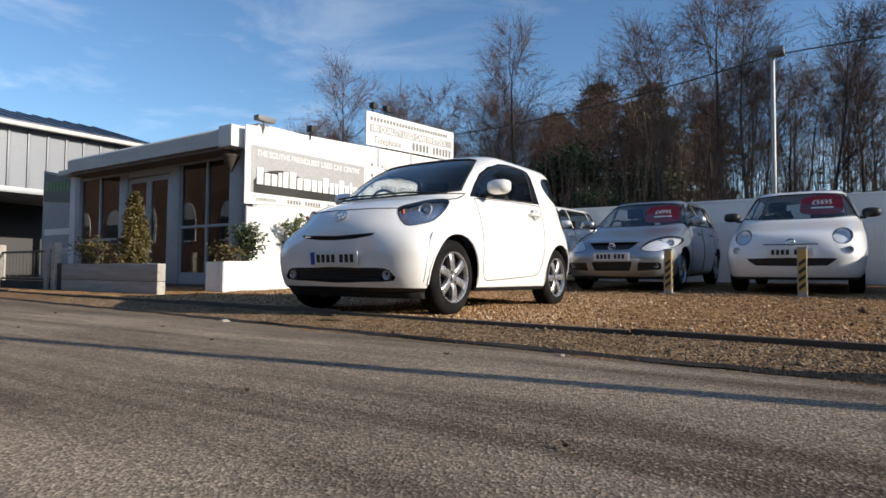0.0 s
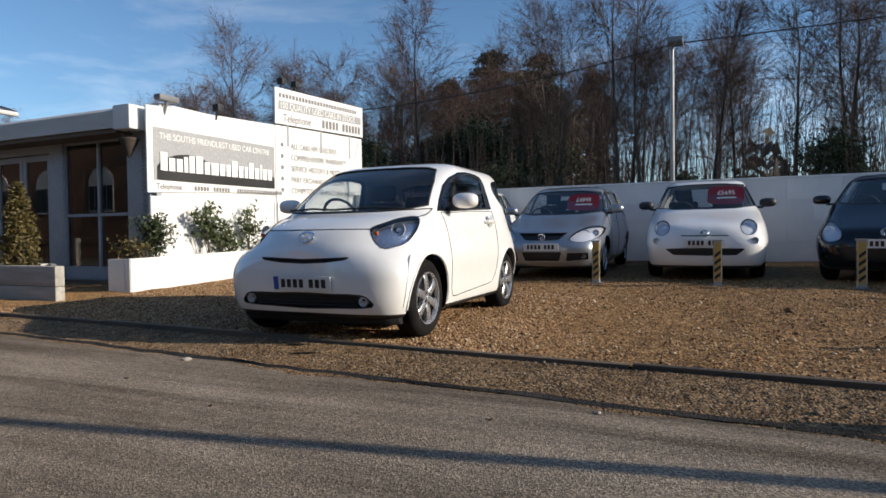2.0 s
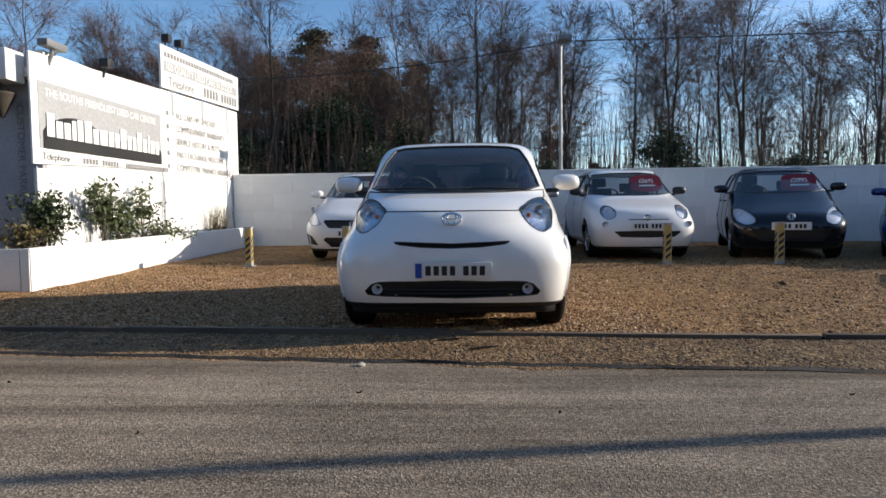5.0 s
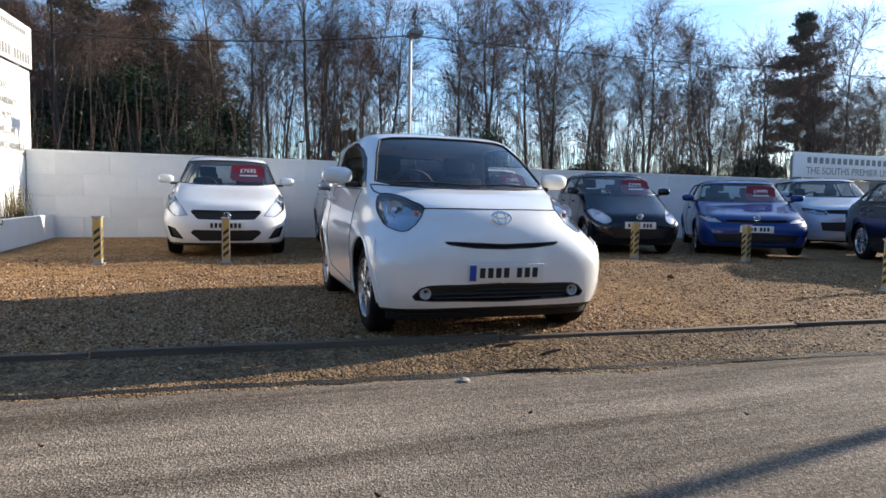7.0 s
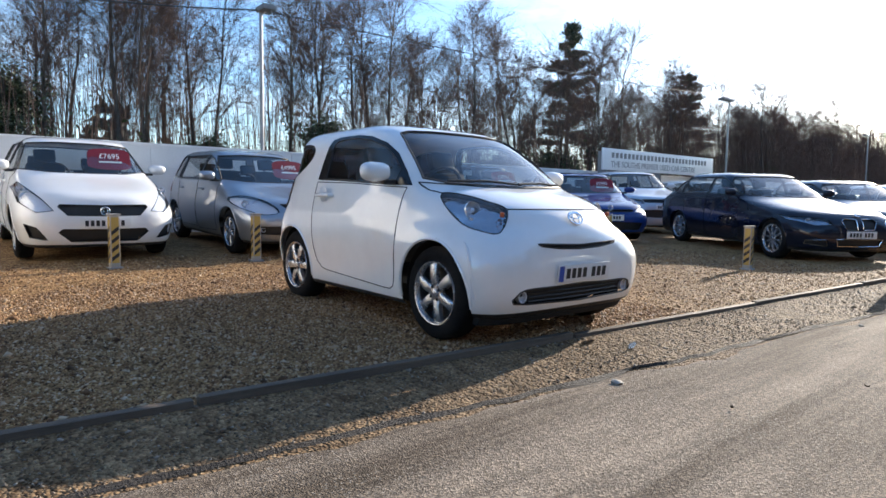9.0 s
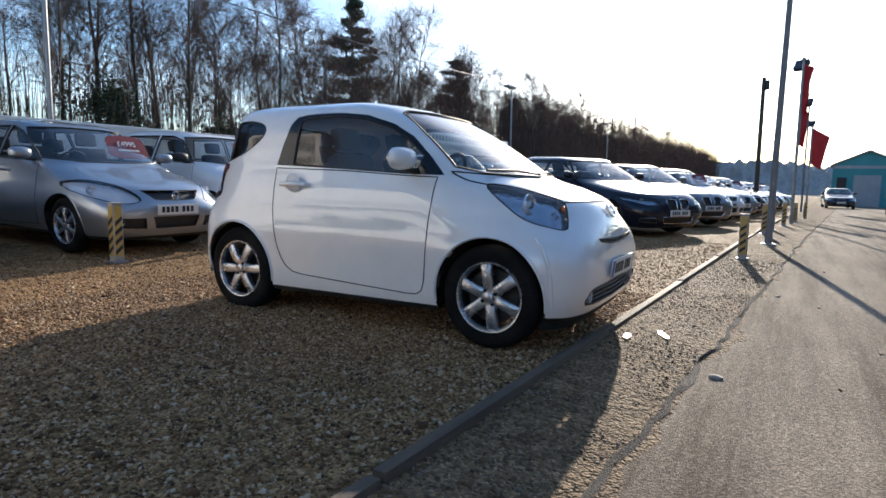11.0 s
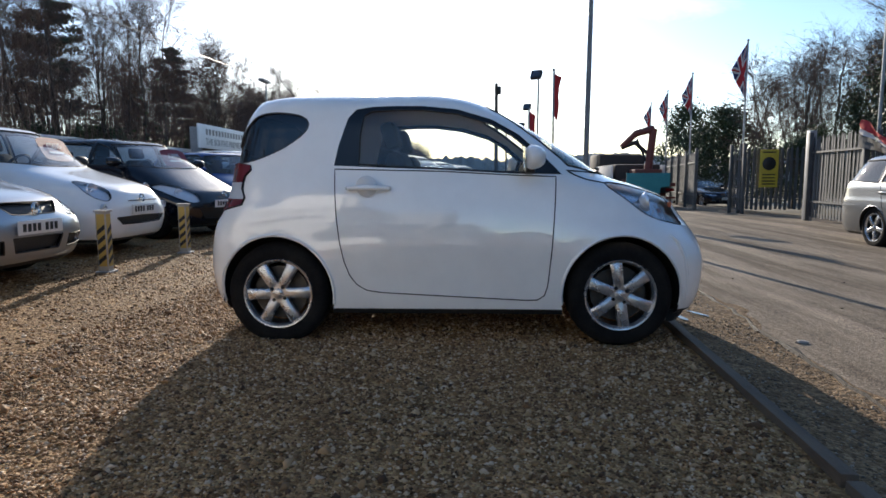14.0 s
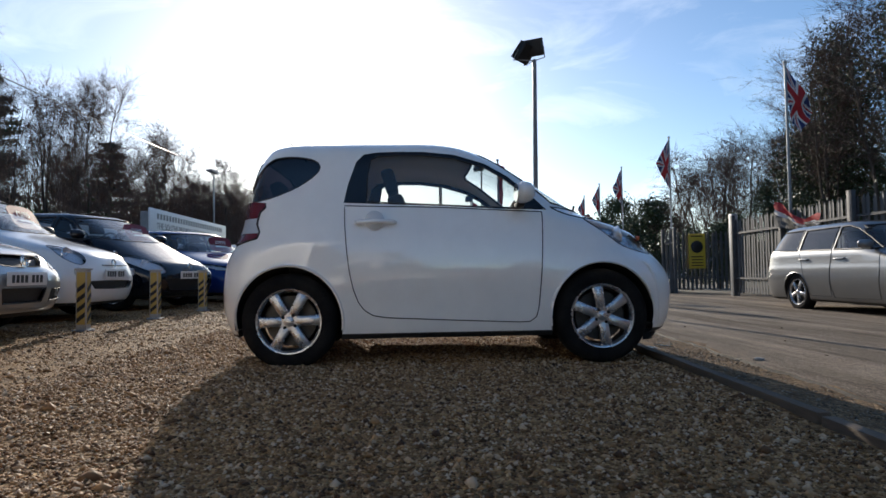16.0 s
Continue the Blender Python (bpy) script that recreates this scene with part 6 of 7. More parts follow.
# low undergrowth along the back of the wall
n = 60000
ux = rng.uniform(-14, 60, n)
uh = 1.35 + 0.9 * np.array([noise.noise((float(a) * 0.35, 0, 1)) for a in ux])
uc = np.stack([ux, rng.uniform(11.0, 14.5, n), np.abs(rng.normal(0, 0.6, n)) * uh + 0.2], 1)
tagged(array_part("undergrowth", flakes(uc, 0.06, rng), M["ivy"]), "dark bramble and ivy undergrowth behind the wall", "undergrowth", kind="stuff")
n = 13000
ux = rng.uniform(-30, 60, n)
p0 = np.stack([ux, rng.uniform(11, 24, n), np.full(n, 0.1)], 1)
p1 = p0 + np.stack([rng.normal(0, 0.35, n), rng.normal(0, 0.35, n), rng.uniform(1.0, 4.6, n)], 1)
tagged(array_part("saplings", prisms(p0, p1, np.full(n, 0.014), np.full(n, 0.005)), M["twig"]), "thin bare saplings and brambles under the trees", "saplings", kind="stuff")
# trees behind the palisade fence across the road
for i, (x, y, s, a) in enumerate(((24, -15, 1.0, 10), (27, -14, 0.95, 80), (30, -17, 1.05, 150), (21.5, -16, 0.95, 200), (33, -15, 0.9, 250), (26, -19, 1.1, 300), (22.5, -19, 1.1, 30), (35, -19, 1.0, 100), (28.5, -16, 1.0, 350), (19.5, -15.5, 0.9, 60), (23.5, -16.5, 0.95, 140), (25.5, -17.5, 0.95, 220), (31.5, -18, 1.0, 300))):
    copy_thing(kinds[(4, 2, 4)[i % 3]], pose(x, y, 0, 0, 0, a) @ Matrix.Diagonal((s * 1.3, s * 1.3, s * 0.92, 1)))
ivyt = leafy_tree("ivy_clad_tree", 51, 8.2, 2.0, 24000, M["ivy"], "tall tree smothered in dark ivy behind the fence", 0.06)
ivyt.matrix_basis = pose(15.5, -13.5, 0)
for x, y, s, a in ((18.8, -15.0, 0.72, 70), (12.4, -13.6, 1.0, 150), (9.3, -13.5, 0.95, 260), (21.5, -14.4, 0.5, 20), (5.6, -14.0, 0.9, 320), (1.5, -14.5, 0.85, 10), (-3.0, -15, 0.9, 200), (-19, -15, 0.9, 130)):
    copy_thing(ivyt, pose(x, y, 0, 0, 0, a) @ Matrix.Diagonal((s, s, s, 1)))
for x, y, s in ((14.0, -12.0, 1.0), (11.0, -11.5, 1.05), (12.6, -14.5, 1.15), (9.6, -13.8, 1.15), (16.5, -13.5, 1.0), (8.0, -12.0, 1.0), (4, -12.5, 0.9), (-1, -13, 0.9), (-5, -12.5, 0.95), (-17, -13, 1.0), (-22, -13, 1.0)):
    copy_thing(kinds[4], pose(x, y, 0, 0, 0, x * 33) @ Matrix.Diagonal((s * 1.15, s * 1.15, s, 1)))
rd = leafy_tree("round_evergreen", 57, 4.6, 1.9, 16000, M["ivy"], "rounded dark evergreen beyond the yard", 0.07)
rd.matrix_basis = pose(44.75, -15.5, -0.5) @ Matrix.Diagonal((1.12, 1.12, 1.45, 1))
copy_thing(rd, pose(38, -16, 0, 0, 0, 60) @ Matrix.Diagonal((1.2, 1.2, 0.8, 1)))
# the belt of bare trees goes on into the distance
n = 2600
bx = 55 + 95 * rng.uniform(0, 1, n) ** 0.8
b0 = np.stack([bx, 12 + 18 * rng.uniform(0, 1, n), np.array([ground_z(float(a), 12) - 0.2 for a in bx])], 1)
bh = rng.uniform(6.0, 9.5, n)
b1 = b0 + np.stack([rng.normal(0, 0.5, n), rng.normal(0, 0.5, n), bh], 1)
k = 26
u = rng.uniform(0.35, 1.0, (n, k))
c0 = (b0[:, None] + (b1 - b0)[:, None] * u[..., None]).reshape(-1, 3)
c1 = c0 + rng.normal(0, 1, (n * k, 3)) * np.array([0.7, 0.7, 0.35]) + np.array([0, 0, 0.7])
far = join(prisms(b0, b1, np.full(n, 0.09), np.full(n, 0.015)), ribbons(c0, c1, np.full(n * k, 0.022), np.full(n * k, 0.008), rng))
tagged(array_part("distant_trees", far, M["twig"]), "receding belt of bare brown trees", "trees", kind="stuff")
# far woods on every side: a rough ridge of crowns, ragged along the top
def ridge(a0, a1, r, lo, hi, steps, seed):
    vs, k = [], 7
    for i in range(steps + 1):
        a = a0 + (a1 - a0) * i / steps
        top = lo + (hi - lo) * (0.5 + 0.5 * noise.noise((a * 7, seed, 3))) + 0.5 * noise.noise((a * 45, seed, 5)) + 0.25 * noise.noise((a * 160, seed, 8)) + 0.2 * noise.noise((a * 420, seed, 9))
        for j in range(k):
            u = j / (k - 1)
            rr = r + 14 * u + 2.5 * noise.noise((a * 90, u * 5, seed))
            vs.append((rr * math.cos(a), rr * math.sin(a), -4 + (top + 4) * u + (0.8 * noise.noise((a * 120, u * 6, seed + 2)) if 0 < j else 0)))
    return vs, [(i * k + j, (i + 1) * k + j, (i + 1) * k + j + 1, i * k + j + 1) for i in range(steps) for j in range(k - 1)]


# distance haze is put into the pale base colour of these woods
M["farwood"] = worn("far_woods_haze_tint", (0.36, 0.33, 0.31), (0.46, 0.43, 0.41), 0.12, 1.1, 0.95, b_str=0.6, b_dist=0.6)
tagged(part("far_woods", ridge(-0.62, 1.35, 150, 4.5, 8.5, 1500, 1), M["farwood"], smooth=False), "bare brown woods in the distance, haze put into their pale colour", "woods", kind="stuff")
n = 22000
fa = rng.uniform(1.35, 2 * math.pi - 0.62, n)
fr = rng.uniform(45, 90, n)
fc = np.stack([fr * np.cos(fa), fr * np.sin(fa), rng.uniform(0, 1, n) * (4 + 3 * np.sin(fa * 23) + 2 * np.sin(fa * 71))], 1)
tagged(array_part("woods_behind", flakes(fc, 0.8, rng), leaf_mat("wood_crowns", (0.05, 0.042, 0.032), (0.09, 0.075, 0.055))), "bare woods across the road", "woods", kind="stuff")


# ---------------- street furniture and the far end ----------------
M["galv"] = worn("galvanised_steel", (0.36, 0.37, 0.38), (0.27, 0.28, 0.29), 3, 60, 0.5, 0.6)
M["polegrey"] = worn("painted_pole", (0.20, 0.21, 0.22), (0.15, 0.155, 0.16), 3, 50, 0.5)
M["darkpole"] = worn("dark_timber_pole", (0.045, 0.04, 0.035), (0.07, 0.06, 0.05), 3, 40, 0.8)
M["yellow"], *_ = base_mat("yellow_tape", (0.46, 0.31, 0.075), 0.6)
M["paleconc"] = worn("pale_post", (0.42, 0.40, 0.36), (0.34, 0.32, 0.29), 4, 60, 0.75)
M["teal"] = worn("teal_cladding", (0.05, 0.30, 0.32), (0.04, 0.24, 0.26), 0.6, 20, 0.6)
M["flagred"] = worn("red_flag_cloth", (0.50, 0.03, 0.03), (0.42, 0.02, 0.025), 3, 60, 0.8)
M["flagblue"] = worn("blue_flag_cloth", (0.03, 0.045, 0.16), (0.025, 0.035, 0.12), 3, 60, 0.8)
M["flagwhite"] = worn("white_flag_cloth", (0.68, 0.66, 0.64), (0.6, 0.58, 0.56), 3, 60, 0.8)
M["rustred"] = worn("dark_red_paint", (0.14, 0.03, 0.025), (0.20, 0.05, 0.035), 2, 40, 0.6)
M["shedmetal"] = worn("grey_sheet_metal", (0.34, 0.36, 0.38), (0.28, 0.30, 0.32), 1.2, 30, 0.5, 0.3)
M["shedwall"] = worn("ribbed_grey_cladding", (0.135, 0.15, 0.175), (0.18, 0.195, 0.22), 1.2, 30, 0.5, 0.3)
M["darkload"] = worn("dark_brown_load", (0.03, 0.022, 0.02), (0.06, 0.04, 0.032), 2, 30, 0.7)
M["shedroof"] = worn("dark_sheet_roof", (0.03, 0.035, 0.05), (0.05, 0.055, 0.07), 1.0, 30, 0.35, 0.4)


def guard_post(x, y, z=None, h=0.58, rot=0):
    t = thing("guard_post", pose(x, y, (ground_z(x, y) if z is None else z), 0, 0, rot), "short pale square post with yellow and black stripes", "post", "striped guard posts")
    part("shaft", boxb(-0.048, 0.048, -0.048, 0.048, -0.08, h, bev=0.004), M["paleconc"], t)
    part("cap", boxb(-0.06, 0.06, -0.06, 0.06, h, h + 0.018, bev=0.004), M["paleconc"], t)
    part("foot_plate", boxb(-0.075, 0.075, -0.075, 0.075, -0.01, 0.012, bev=0.003), M["galv"], t)
    for face in range(4):
        r = Matrix.Rotation(math.pi / 2 * face, 4, "Z")
        sl = part("stripe_panel", boxb(-0.037, 0.037, -0.0515, -0.048, 0.06, h - 0.02, m=r), M["yellow"], t, "yellow and black striped tape", smooth=False)
        k = 0
        zz = 0.075
        while zz < h - 0.13:
            bm = bmesh.new()
            extrude_poly(bm, [(-0.037, zz), (0.037, zz + 0.06), (0.037, zz + 0.105), (-0.037, zz + 0.045)], "y", -0.0545, -0.0515)
            bm.transform(r)
            part("stripe", bm, M["ink"], sl, smooth=False)
            zz += 0.095
    return t


first = guard_post(-3.31, 4.46)
for x, y, a in ((-1.80, 4.42, 3), (-0.20, 4.40, -2), (1.36, 4.40, 4), (2.92, 4.37, 0), (4.49, 4.34, -3), (6.15, 3.7, 2), (5.33, 0.80, 5), (5.05, -1.0, -4), (9.8, -1.12, 3), (11.5, -1.23, 5), (14.0, -1.46, 0), (17.0, -1.75, 0), (21.0, -2.1, 2)):
    copy_thing(first, pose(x, y, ground_z(x, y), 0, 0, a))


def street_lamp(x, y, h, arm, name="street_lamp"):
    t = thing(name, pose(x, y, ground_z(x, min(y, 9))), "slim galvanised lamp post with a small head", "lamp post")
    part("pole", tubeb([(0, 0, -0.2), (0, 0, 1.2), (0, 0, 1.22), (0, 0, h)], [0.065, 0.065, 0.045, 0.036], 12), M["galv"], t)
    part("arm", tubeb([(0, 0, h - 0.12), (arm[0] * 0.6, arm[1] * 0.6, h - 0.05), (arm[0], arm[1], h - 0.03)], 0.022, 8), M["galv"], t)
    head = part("lamp_head", boxb(min(0, arm[0]) - 0.08, max(0, arm[0]) + 0.12, min(0, arm[1]) - 0.09, max(0, arm[1]) + 0.09, h - 0.06, h + 0.05, bev=0.02), M["polegrey"], t)
    part("lamp_glass", boxb(arm[0] - 0.05, arm[0] + 0.10, arm[1] - 0.06, arm[1] + 0.06, h - 0.075, h - 0.06), M["lens"], head, smooth=False)
    return t


street_lamp(2.10, 9.70, 4.60, (0.10, -0.25))
street_lamp(24.5, 10.65, 5.5, (-0.75, -0.1))
street_lamp(43.0, 10.6, 5.6, (-0.7, 0))


def cable(pts, sag, name="overhead_cable"):
    t = thing(name, None, "thin black overhead cable slung between posts", "cable")
    for a, b in zip(pts, pts[1:]):
        a, b = Vector(a), Vector(b)
        part("span", tubeb([a + (b - a) * k / 14 - Vector((0, 0, sag * 4 * (k / 14) * (1 - k / 14))) for k in range(15)], 0.014, 5), M["cable"], t)
    return t


M["cable"], *_ = base_mat("black_cable_sheath", (0.03, 0.03, 0.032), 0.3)
cable([(-5.42, 9.35, 4.05), (2.10, 9.70, 4.82), (24.5, 10.65, 5.68), (43.0, 10.6, 5.6)], 0.16)


def flood_pole(x, y, h, lean, heads, r=0.05):
    t = thing("floodlight_pole", pose(x, y, ground_z(x, y), lean, 0, 0), "tall grey pole carrying black floodlights", "floodlight pole", "floodlight poles")
    part("pole", tubeb([(0, 0, -0.1), (0, 0, h)], [r * 1.15, r * 0.8], 12), M["polegrey"], t)
    part("base_plate", boxb(-0.11, 0.11, -0.11, 0.11, -0.02, 0.02, bev=0.004), M["galv"], t)
    for dx, dy, dz, yaw, tilt in heads:
        m = pose(dx, dy, h + dz, tilt, 0, yaw)
        f = part("floodlight", boxb(-0.21, 0.21, -0.06, 0.07, -0.17, 0.17, bev=0.02, m=m), M["black_plastic"], t, "black floodlight head")
        part("lens", boxb(-0.18, 0.18, -0.068, -0.062, -0.14, 0.14, m=m), M["lens"], f, smooth=False)
        part("bracket", tubeb([m @ Vector((-0.22, 0, 0)), m @ Vector((-0.22, 0.02, -0.22)), Vector((0, 0, h - 0.02)), m @ Vector((0.22, 0.02, -0.22)), m @ Vector((0.22, 0, 0))], 0.012, 6), M["polegrey"], f)
    return t


flood_pole(7.58, -1.25, 4.97, 0.7, [(-0.02, 0.03, 0.24, 60, -25), (0.0, 0.22, 0.14, 140, -40)])
flood_pole(21.5, -1.69, 5.25, 0.5, [(-0.05, 0.1, 0.1, -120, -30)], 0.045)
flood_pole(31.5, -2.19, 5.25, 0, [(-0.05, 0.1, 0.1, -120, -30)], 0.045)
flood_pole(42.2, -2.67, 5.3, 0, [(-0.05, 0.1, 0.1, -120, -30)], 0.045)
dp = thing("timber_pole", pose(28.3, -0.24, ground_z(28.3, -1)), "dark weathered timber pole with a small lamp", "pole")
part("pole", tubeb([(0, 0, -0.2), (-0.05, 0, 6.15)], [0.11, 0.085], 10), M["darkpole"], dp)
part("lamp", boxb(-0.19, 0.02, -0.24, -0.08, 5.6, 6.0, bev=0.02), M["black_plastic"], dp)
dp = thing("timber_pole", pose(55.0, -2.07, ground_z(55, -1)), "dark weathered timber pole with a small lamp", "pole")
part("pole", tubeb([(0, 0, -0.2), (0, 0, 6.6)], [0.10, 0.07], 10), M["darkpole"], dp)


def flag(parent, h, w, ht, kind, yaw, droop, seed):
    """A hanging, wind-creased flag of cells: red only, or crossed bands on blue."""
    r = np.random.default_rng(seed)
    nx, nz = 30, 36
    def at(u, v):
        fold = 0.10 * math.sin(u * 7 + v * 3 + seed) * u
        return Vector((w * u * (1 - droop * 0.55 * v) + 0.02, fold + 0.05 * math.sin(v * 8 + seed) * u, h - 0.05 - ht * v - droop * w * u * (0.9 - 0.3 * v)))
    rot = Matrix.Rotation(radians(yaw), 4, "Z")
    cells = {"red": [], "white": [], "blue": []}
    for i in range(nx):
        for j in range(nz):
            u, v = (i + 0.5) / nx, (j + 0.5) / nz
            if kind == "red":
                c = "red"
            else:
                p, q = abs(u - 0.5), abs(v - 0.5)
                d = abs(p - q)
                c = "red" if min(p, q) < 0.10 else "white" if min(p, q) < 0.155 else "red" if d < 0.035 else "white" if d < 0.10 else "blue"
            cells[c].append((i, j))
    cloth = None
    for c, lst in cells.items():
        if not lst:
            continue
        bm = bmesh.new()
        vv = {}
        for i, j in lst:
            q = []
            for a, b in ((i, j), (i + 1, j), (i + 1, j + 1), (i, j + 1)):
                if (a, b) not in vv:
                    vv[a, b] = bm.verts.new(rot @ at(a / nx, b / nz))
                q.append(vv[a, b])
            bm.faces.new(q)
        o = part("flag_cloth" if cloth is None else "flag_band", bm, M["flag" + c], cloth or parent)
        cloth = cloth or o


def flag_pole(x, y, h, kind, w, ht, yaw, droop, seed):
    z = ground_z(x, y)
    t = thing("flagpole", pose(x, y, z), "white flagpole with a limp " + ("red flag" if kind == "red" else "red, white and blue flag"), "flagpole", "flagpoles")
    part("pole", tubeb([(0, 0, -0.1), (0, 0, h)], [0.045, 0.03], 10), M["galv"], t)
    part("finial", lathe(bmesh.new(), [(h, 0.03), (h + 0.02, 0.05), (h + 0.06, 0.05), (h + 0.09, 0.001)], 12, "z"), M["galv"], t)
    flag(t, h, w, ht, kind, yaw, droop, seed)
    part("halyard", tubeb([(0.06, 0, 0.9), (0.05, 0, h - 0.05)], 0.006, 4), M["ink"], t)


flag_pole(10.25, -8.30, 5.85, "union", 1.0, 0.95, -75, 1.25, 1)
flag_pole(20.2, -9.5, 6.3, "union", 0.55, 1.5, 80, 2.0, 2)
flag_pole(25.1, -9.15, 5.97, "union", 0.45, 1.5, 95, 2.2, 3)
flag_pole(31.2, -9.9, 6.12, "union", 0.42, 1.6, 80, 2.2, 4)
flag_pole(36.0, -10.33, 6.1, "union", 0.42, 1.6, 90, 2.2, 5)
flag_pole(15.7, -1.64, 4.45, "red", 0.26, 1.35, -70, 0.8, 6)
flag_pole(26.0, -1.75, 4.5, "red", 0.34, 1.5, -80, 0.8, 7)
flag_pole(35.0, -2.5, 4.5, "red", 0.8, 1.9, -100, 0.7, 8)

# palisade fence across the road
pale = bmesh.new()
extrude_poly(pale, [(-0.046, 0.05), (0.046, 0.05), (0.046, 2.1), (0.0, 2.2), (-0.046, 2.1)], "y", -0.012, 0.0)
for v in pale.verts:
    v.co.y += 0.16 * abs(v.co.x) ** 1.0
pale_me = bpy.data.meshes.new("pale")
pale.to_mesh(pale_me)
pale.free()
M["fence"] = worn("weathered_fence_steel", (0.105, 0.11, 0.115), (0.075, 0.078, 0.082), 3, 60, 0.65, 0.2)
pale_me.materials.append(M["fence"])


def palisade(a, b, posts, name="palisade_fence", label="grey galvanised palisade fence with pointed pales"):
    a, b = Vector(a), Vector(b)
    L = (b - a).length
    m = Matrix.Translation(a) @ Matrix.Rotation(math.atan2(b.y - a.y, b.x - a.x), 4, "Z")
    t = thing(name, m, label, "fence")
    for i in range(posts + 1):
        x = L * i / posts
        part("post", boxb(x - 0.05, x + 0.05, 0.0, 0.10, -0.1, 2.3, bev=0.005), M["fence"], t)
    for z in (0.45, 1.75):
        part("rail", boxb(0, L, -0.005, 0.03, z, z + 0.05), M["fence"], t, smooth=False)
    n = int(L / 0.155)
    for i in range(n):
        o = new("pale", pale_me)
        o.parent = t
        o.matrix_basis = pose(0.09 + i * L / n, -0.022, 0.015 * ((i * 5) % 3 - 1), 0, 0.4 * ((i * 7) % 5 - 2))
    return t


palisade((-6.0, -7.69, -0.16), (7.2, -7.69, -0.16), 5)
palisade((7.23, -7.69, -0.16), (12.73, -8.17, -0.16), 2)
palisade((17.45, -8.30, -0.2), (17.45, -11.05, -0.2), 1, "palisade_gate", "closed grey palisade gate with a yellow notice")
palisade((16.95, -8.25, -0.2), (17.9, -8.21, -0.2), 1)
palisade((20.0, -7.74, -0.22), (31.0, -9.9, -0.4), 4)
gp = thing("gate_post", pose(12.80, -8.17, -0.2), "square galvanised gate post", "post")
part("post", boxb(-0.09, 0.09, -0.09, 0.09, -0.1, 2.40, bev=0.006), M["galv"], gp)
ys = thing("notice_board", pose(17.35, -9.2, 0), "yellow notice with a dark disc on the gate", "sign")
part("panel", boxb(-0.02, 0.0, -0.31, 0.31, 0.62, 1.90, bev=0.004), worn("yellow_notice", (0.62, 0.46, 0.04), (0.55, 0.40, 0.05), 3, 40, 0.5), ys)
part("disc", lathe(bmesh.new(), [(-0.022, 0.23), (-0.028, 0.22), (-0.029, 0.001)], 24, "x", (0, 0, 1.42)), M["ink"], ys)
for z in (1.81, 1.05, 0.94, 0.83, 0.73):
    part("bar", boxb(-0.026, -0.02, -0.22, 0.22, z - 0.02, z + 0.02), M["ink"], ys, smooth=False)
bn = thing("banner", pose(9.2, -7.86, 0), "dark slumped banner with red and white bands tied to the fence", "banner")
for k, (mat, z0, z1) in enumerate((("ink", 0.0, 0.30), ("flagwhite", 0.30, 0.42), ("flagred", 0.42, 0.62))):
    bm = bmesh.new()
    rows_ = []
    for i in range(25):
        u = i / 24
        sag = -0.10 * math.sin(u * math.pi) + 0.25 * (1 - u)
        rows_.append([bm.verts.new((-1.7 * u + 0.9, 0.04 * math.sin(u * 14 + v * 3) - 0.0 + 0.05, 1.62 + sag * 0.0 + (z0 + (z1 - z0) * v) * (0.7 + 0.3 * math.cos(u * 5)) - 0.30 * u * (1 - v * 0.2))) for v in (0, 0.5, 1)])
    for p, q in zip(rows_, rows_[1:]):
        for j in range(2):
            bm.faces.new((p[j], q[j], q[j + 1], p[j + 1]))
    part("cloth" if k == 0 else "band", bm, M[mat], bn)

# cars beyond
make_car("grey_estate_car", merc, pose(2.80, -6.30, -0.155, 0, 0, -91), M["silver2"], "silver-grey estate car parked across the road")
c2 = make_car("silver_saloon", bmw, stand(11.5, 0.62, bmw, -36), M["silver2"], "silver saloon parked at an angle in the row")
c3 = make_car("white_row_car", polo, stand(14.4, 0.45, polo, -36), M["white2"], "white hatchback in the row of parked cars")
for i in range(9):
    src, s = ((dark, bmw), (c2, bmw), (c3, polo))[(i * 2 + 1) % 3]
    x = 17.3 + i * 3.0
    copy_thing(src, stand(x, 0.30 - 0.17 * i, s, -36 + (i % 3) * 2))
for i in range(5):
    src, s = ((c3, polo), (dark, bmw), (c2, bmw))[i % 3]
    copy_thing(src, stand(13.6 + i * 3.1, 5.0, s, -28))
copy_thing(dark, pose(48.0, -4.9, ground_z(48, -5), 0, 0, -88))
copy_thing(c2, pose(41.0, -13.5, ground_z(41, -9), 0, 0, -80))
copy_thing(c3, pose(36.0, -12.4, ground_z(36, -9), 0, 0, -70))
copy_thing(dark, pose(29.0, -12.0, ground_z(29, -11) - 0.25, 0, 0, -78))

# lorry with a crane, seen from behind
lr = thing("crane_lorry", pose(23.2, -6.75, ground_z(23, -6.7) - 0.16, 0, 0, 2), "flatbed lorry with folded red crane and teal tailboard", "lorry")
part("chassis", boxb(0.1, 6.4, -1.0, 1.0, 0.7, 1.0, bev=0.03), M["ink"], lr)
part("flatbed", boxb(0.0, 4.3, -1.22, 1.22, 1.0, 1.15, bev=0.02), M["rustred"], lr)
for y0, y1 in ((1.18, 1.22), (-1.22, -1.18)):
    part("side_board", boxb(1.4, 4.3, y0, y1, 1.15, 1.95, bev=0.01), M["flagwhite"], lr, "white drop side")
bm = bmesh.new()
extrude_poly(bm, [(-0.95, 1.0), (-0.55, 0.95), (-0.50, 0.55), (0.50, 0.55), (0.55, 0.95), (0.95, 1.0), (0.95, 1.58), (-0.95, 1.58)], "x", -0.06, 0.0)
part("tailboard", bm, M["teal"], lr, "teal tailboard", smooth=False)
